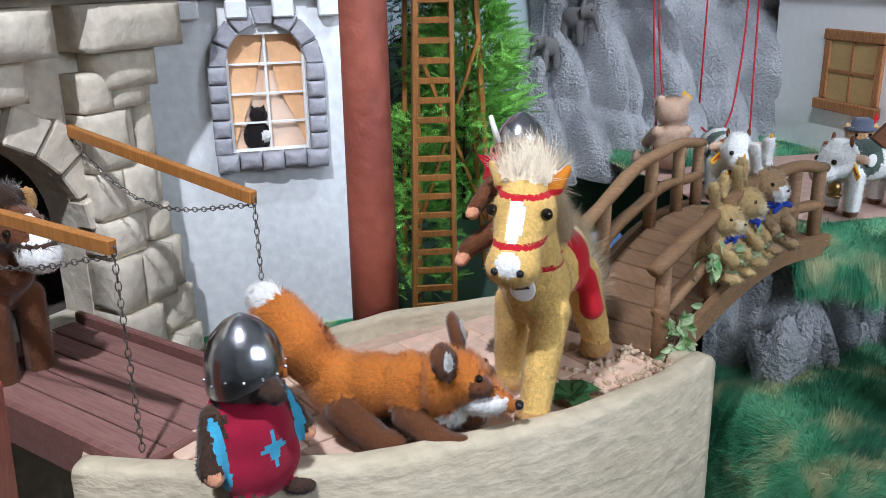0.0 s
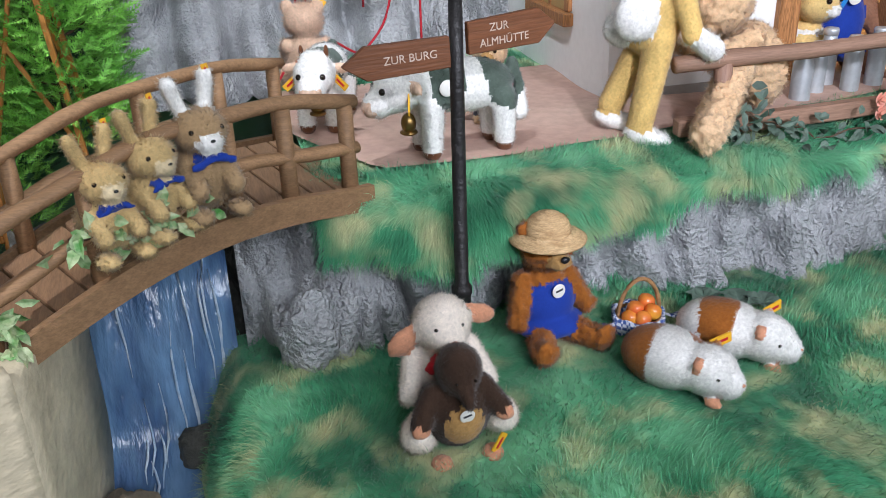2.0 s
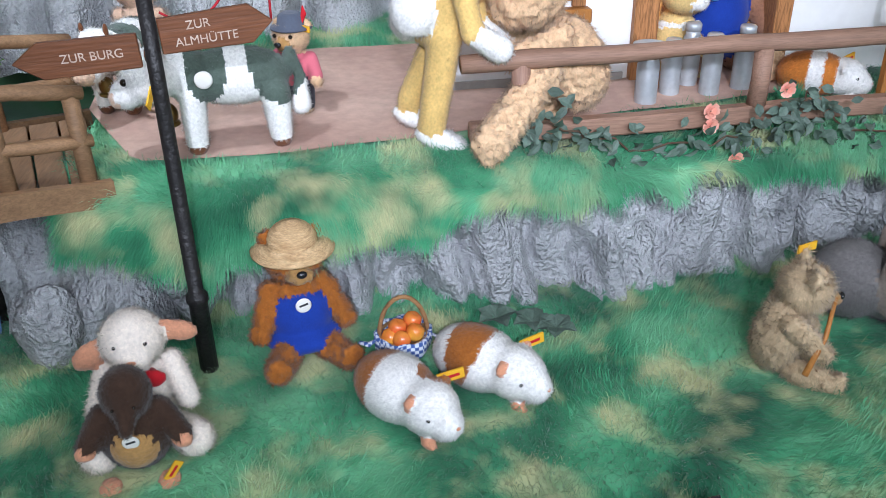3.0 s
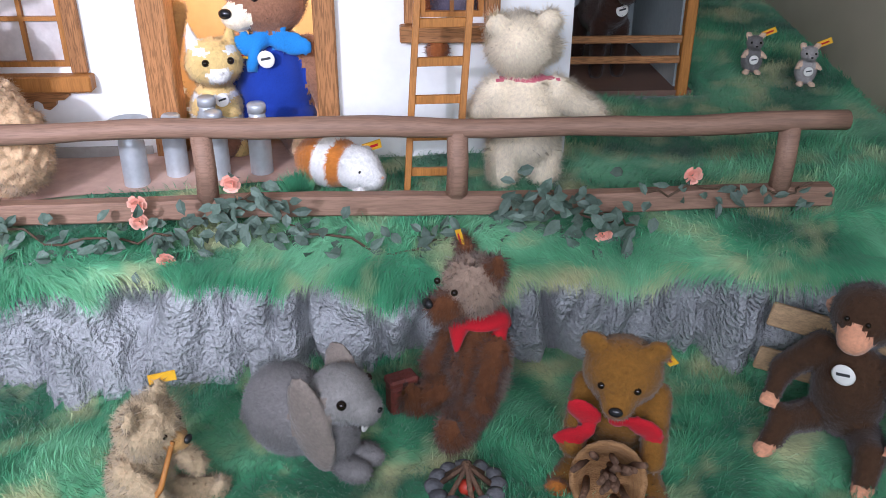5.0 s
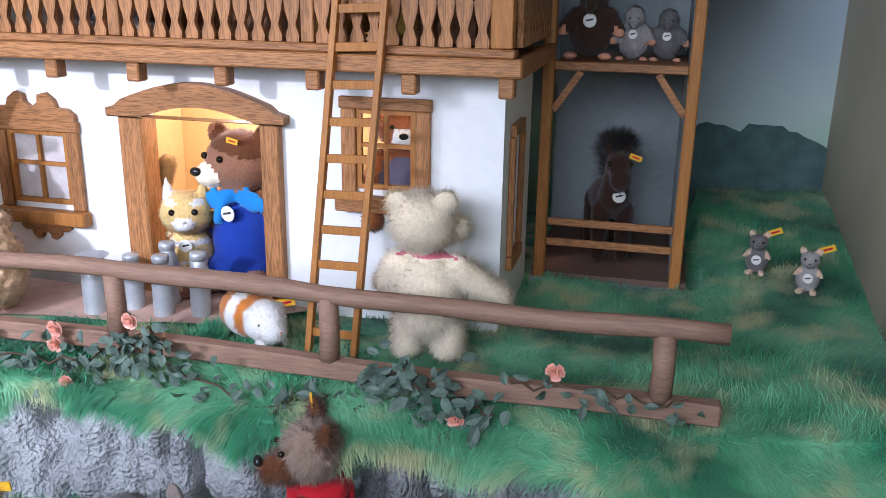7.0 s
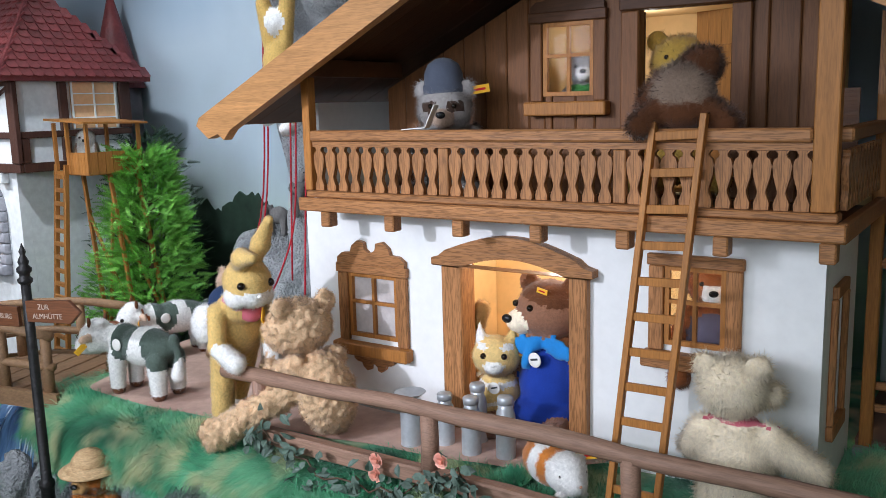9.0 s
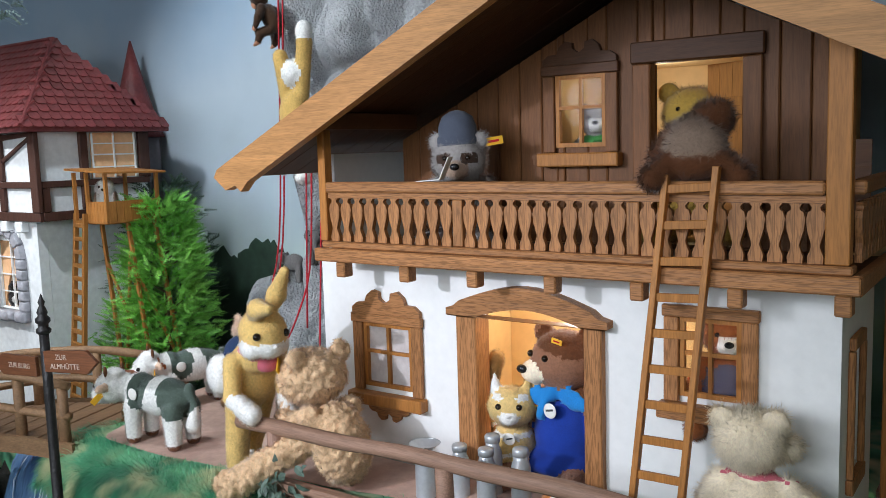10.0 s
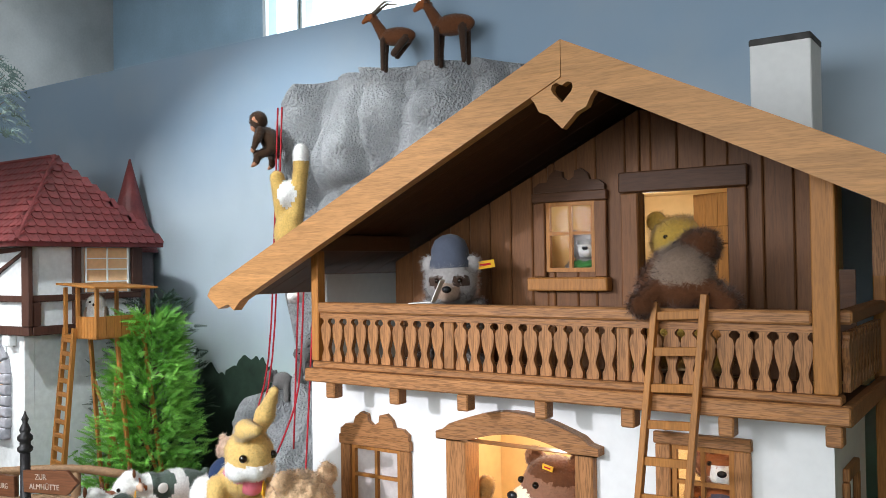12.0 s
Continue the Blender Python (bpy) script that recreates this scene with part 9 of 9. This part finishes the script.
plush("plush_fox", "orange plush fox with white muzzle creeping over the court", "plush toy", fox, kit(F_FOX, F_WHITE, F_COCOA), lens(0.012, 0.010, 0.004), (0.330, 1.14, 0.722), 62, extras=[((0.105, -0.555, 0.46), 0.024, 11), ((-0.105, -0.555, 0.46), 0.024, 11), ((0, -0.765, 0.265), (0.036, 0.028, 0.028), 12)], paint=(((-0.24, -0.42, 0.62), (0.09, 0.03, 0.09), 1), ((0.22, -0.42, 0.64), (0.08, 0.03, 0.09), 1)), chips=flag((0.27, -0.42, 0.55), (0, 20, 0), 0.05), size=0.275, step=0.006, hairs=34000, comb=(0, 0.9, -0.3), wild=0.35, seed=80)
hor = [E((0, 0.18, 0.52), (0.145, 0.27, 0.145), 0), E((0, -0.06, 0.50), (0.135, 0.13, 0.16), 0), C((0, -0.10, 0.55), (0, -0.17, 0.76), 0.12, 0.095, 0), E((0, -0.23, 0.83), (0.115, 0.115, 0.115), 0), C((0, -0.28, 0.78), (0, -0.36, 0.69), 0.095, 0.082, 0), E((0, -0.375, 0.675), (0.098, 0.075, 0.075), 0), E((0, -0.17, 0.955), (0.10, 0.08, 0.05), 1), C((0.05, -0.08, 0.92), (0.08, 0.02, 0.70), 0.045, 0.04, 6), C((0, 0.44, 0.50), (0.02, 0.56, 0.28), 0.07, 0.09, 1)] + [C((0.08, -0.12, 0.42), (0.06, -0.27, 0.10), 0.072, 0.058, 0), C((-0.09, -0.06, 0.42), (-0.12, 0.0, 0.10), 0.07, 0.058, 0), E((0.055, -0.29, 0.05), (0.066, 0.075, 0.05), 2), E((-0.12, -0.01, 0.05), (0.066, 0.075, 0.05), 2), C((0.09, 0.32, 0.42), (0.15, 0.42, 0.12), 0.085, 0.062, 0), C((-0.09, 0.30, 0.42), (-0.12, 0.32, 0.10), 0.08, 0.062, 0), E((0.155, 0.42, 0.055), (0.07, 0.08, 0.055), 2), E((-0.12, 0.31, 0.055), (0.07, 0.08, 0.055), 2), C((0.095, -0.18, 0.92), (0.14, -0.17, 0.985), 0.036, 0.014, 3), C((-0.095, -0.18, 0.92), (-0.14, -0.17, 0.985), 0.036, 0.014, 0), E((0, 0.16, 0.525), (0.16, 0.15, 0.155), 4), C((0.15, 0.18, 0.46), (0.175, 0.18, 0.33), 0.04, 0.05, 4), C((-0.15, 0.18, 0.46), (-0.175, 0.18, 0.33), 0.04, 0.05, 4)]
te, tc_ = tag((0.0, -0.245, 0.545), 0.05)
plush("plush_pony", "golden plush pony with white mane, red bridle and saddlecloth", "plush toy", hor, kit(fur("fur_palomino", 232, 192, 112), fur("fur_mane_cream", 246, 232, 206, 0.9, 0.1), F_TAN, C_ORANGE, C_RED, F_WHITE, F_SAND), lens(0.006, 0.050, 0.004, 0, 0, 0.004, 0.022), (0.612, 1.20, 0.720), -37, paint=(((0, -0.33, 0.82), (0.032, 0.10, 0.10), 5), ((0, -0.44, 0.70), (0.045, 0.08, 0.045), 5), ((0, -0.34, 0.755), (0.2, 0.16, 0.010), 4), ((0, -0.2, 0.905), (0.2, 0.2, 0.010), 4), ((0, -0.15, 0.61), (0.2, 0.2, 0.012), 4)), extras=eyes(0.098, -0.305, 0.85, 0.022) + [((0.045, -0.445, 0.675), 0.014, 12), ((-0.045, -0.445, 0.675), 0.014, 12)] + te, chips=tc_, size=0.43, step=0.005, hairs=30000, wild=0.4, tufts={1: (0, -0.25, 1.6)}, seed=81)
rider = [E((0, 0, 0.30), (0.19, 0.17, 0.28), 0), E((0, -0.03, 0.72), (0.18, 0.17, 0.17), 0), E((0, -0.19, 0.68), (0.09, 0.08, 0.07), 1), E((0.19, -0.02, 0.70), (0.05, 0.03, 0.06), 1), E((-0.19, -0.02, 0.70), (0.05, 0.03, 0.06), 1)] + mirror(C((0.18, 0, 0.48), (0.30, -0.20, 0.32), 0.075, 0.06, 0), E((0.31, -0.25, 0.29), (0.06, 0.06, 0.045), 1), C((0.15, -0.05, 0.14), (0.36, -0.22, 0.0), 0.08, 0.07, 0), E((0.38, -0.30, -0.05), (0.06, 0.09, 0.045), 1))
plush("plush_monkey", "brown plush monkey riding the pony", "plush toy", rider, kit(F_COCOA, F_PINK), lens(0.006, 0.001), (0.615, 1.30, 0.965), -30, extras=eyes(0.08, -0.2, 0.75, 0.016), size=0.235, hairs=8000, seed=82)
STEEL = surface("polished_helmet", lin(206, 206, 210), 0.22, lin(176, 176, 182), 18, 0.5, 0.05, 90, metal=1.0)


def helmet(at, turn, r, label):
    h = thing("knight_helmet", label, "helmet", at, turn)
    bm = bmesh.new()
    n, prof = 28, [(1.0, -0.25), (1.03, -0.2), (1.0, 0.0), (0.95, 0.35), (0.78, 0.75), (0.48, 1.08), (0.2, 1.25), (0.03, 1.32)]
    rings = []
    for k, (rr, z) in enumerate(prof):
        row = []
        for i in range(n):
            a = i * math.tau / n
            front = max(0.0, -math.sin(a)) ** 3
            drop = -0.55 * (1 - front) if k == 0 else (-0.38 * (1 - front) if k == 1 else 0)
            row.append(bm.verts.new((r * rr * math.cos(a), r * rr * math.sin(a) * 1.05, r * (z + drop * (0.4 + 0.6 * max(0.0, math.sin(a) * 0.3 + 0.7))))))
        rings.append(row)
    for r0, r1 in zip(rings, rings[1:]):
        for i in range(n):
            bm.faces.new((r0[i], r0[(i + 1) % n], r1[(i + 1) % n], r1[i]))
    bm.faces.new(rings[-1])
    part("shell", bm, STEEL, h, smooth=True)
    stud = bmesh.new()
    bmesh.ops.create_icosphere(stud, subdivisions=2, radius=r * 0.05)
    sm = bm_mesh("rivet", stud, STEEL, True)
    for i in range(14):
        a = i * math.tau / 14
        o = new("rivet", sm)
        o.matrix_world = h.matrix_world @ pose(r * 1.02 * math.cos(a), r * 1.07 * math.sin(a), r * (-0.12 - 0.2 * (math.sin(a) > -0.3)))
        o.parent = h
        o.matrix_parent_inverse = h.matrix_world.inverted()
    return h


helmet((0.612, 1.293, 1.145), -30, 0.043, "polished steel toy helmet on the riding monkey")
lance = thing("lance", "thin wooden lance with a red and gold pennant", "lance", (0, 0, 0))
bm = bmesh.new()
tube(bm, [(0.600, 1.25, 0.92), (0.585, 1.262, 1.05), (0.565, 1.275, 1.155)], 0.0045, 8)
part("shaft", bm, COLUMN, lance, smooth=True)
bm = bmesh.new()
tube(bm, [(0.565, 1.275, 1.155), (0.553, 1.28, 1.20)], [0.006, 0.004], 8)
part("tip", bm, TAG_WHITE, lance, smooth=True)
bm = bmesh.new()
plate(bm, [(0.585, 1.100), (0.570, 1.145), (0.545, 1.135), (0.525, 1.140), (0.540, 1.115), (0.535, 1.095), (0.555, 1.105)], 1.268, 1.271)
part("pennant", bm, C_RED, lance)
# knight mole
kn = [E((0, 0, 0.30), (0.20, 0.17, 0.28), 0), E((0, -0.03, 0.70), (0.18, 0.18, 0.17), 0), C((0, -0.12, 0.68), (0.0, -0.27, 0.64), 0.10, 0.055, 0)] + mirror(C((0.18, 0, 0.48), (0.28, -0.08, 0.28), 0.08, 0.07, 0), E((0.29, -0.12, 0.25), (0.05, 0.05, 0.045), 1), E((0.15, -0.18, 0.05), (0.09, 0.13, 0.05), 0))
kn += [E((0, -0.02, 0.34), (0.225, 0.205, 0.23), 2), E((0, -0.10, 0.20), (0.23, 0.14, 0.20), 2), E((0, -0.0, 0.53), (0.19, 0.16, 0.06), 2)]
plush("plush_mole", "dark plush mole knight in a crimson tabard with blue cross", "plush toy", kn, kit(F_DARK, F_PINK, C_CRIMSON, C_CYAN), lens(0.005, 0.001, 0, 0), (0.110, 1.055, 0.722), 32, paint=(((0, -0.30, 0.32), (0.028, 0.16, 0.11), 3), ((0, -0.30, 0.33), (0.10, 0.16, 0.028), 3)) + tuple(((s * 0.235, -0.08, 0.30), (0.03, 0.14, 0.24), 3) for s in (-1, 1)), extras=eyes(0.085, -0.18, 0.72, 0.016), size=0.275, step=0.006, hairs=9000, seed=83)
helmet((0.115, 1.046, 0.722 + 0.205), 32, 0.054, "polished riveted steel toy helmet on the mole knight")
# brown horse in the gate
gh = [C((0, 0.25, 0.45), (0, 0.0, 0.62), 0.17, 0.14, 0), C((0, 0.0, 0.62), (0, -0.10, 0.80), 0.13, 0.11, 0), E((0, -0.17, 0.84), (0.12, 0.13, 0.115), 0), E((0, -0.30, 0.74), (0.10, 0.11, 0.09), 1), E((0, -0.04, 0.98), (0.12, 0.11, 0.07), 3), E((0.12, -0.1, 0.95), (0.05, 0.03, 0.07), 2), E((-0.12, -0.1, 0.95), (0.05, 0.03, 0.07), 2)] + mirror(C((0.1, 0.0, 0.45), (0.1, 0.0, 0.05), 0.08, 0.07, 0), C((0.1, 0.35, 0.45), (0.1, 0.36, 0.05), 0.08, 0.07, 0))
plush("plush_horse", "brown plush horse with white nose coming through the gate", "plush toy", gh, kit(F_COCOA, F_WHITE, F_TAN, F_DARK), lens(0.006, 0.005, 0.004, 0.02), (-0.272, 1.57, 0.70), 44, paint=(((0, -0.28, 0.86), (0.04, 0.1, 0.08), 1), ((0.1, -0.2, 0.84), (0.05, 0.07, 0.05), 2), ((0, -0.26, 0.80), (0.2, 0.2, 0.012), 3)), extras=eyes(0.105, -0.235, 0.86, 0.02), size=0.37, hairs=14000, seed=84)
plush("plush_cat", "black and white plush cat behind the tower window", "plush toy", [E((0, 0, 0.35), (0.30, 0.12, 0.35), 0), E((0.05, -0.03, 0.80), (0.2, 0.12, 0.17), 0), C((0.15, 0, 0.9), (0.2, 0, 1.1), 0.05, 0.01, 0), C((-0.05, 0, 0.9), (-0.1, 0, 1.1), 0.05, 0.01, 0), E((0.2, -0.10, 0.35), (0.12, 0.06, 0.12), 1)], kit(F_BLACK, F_WHITE), lens(0.004, 0.004), (0.235, 2.1475, 0.995), 0, size=0.115, step=0.005, hairs=3000, seed=85)
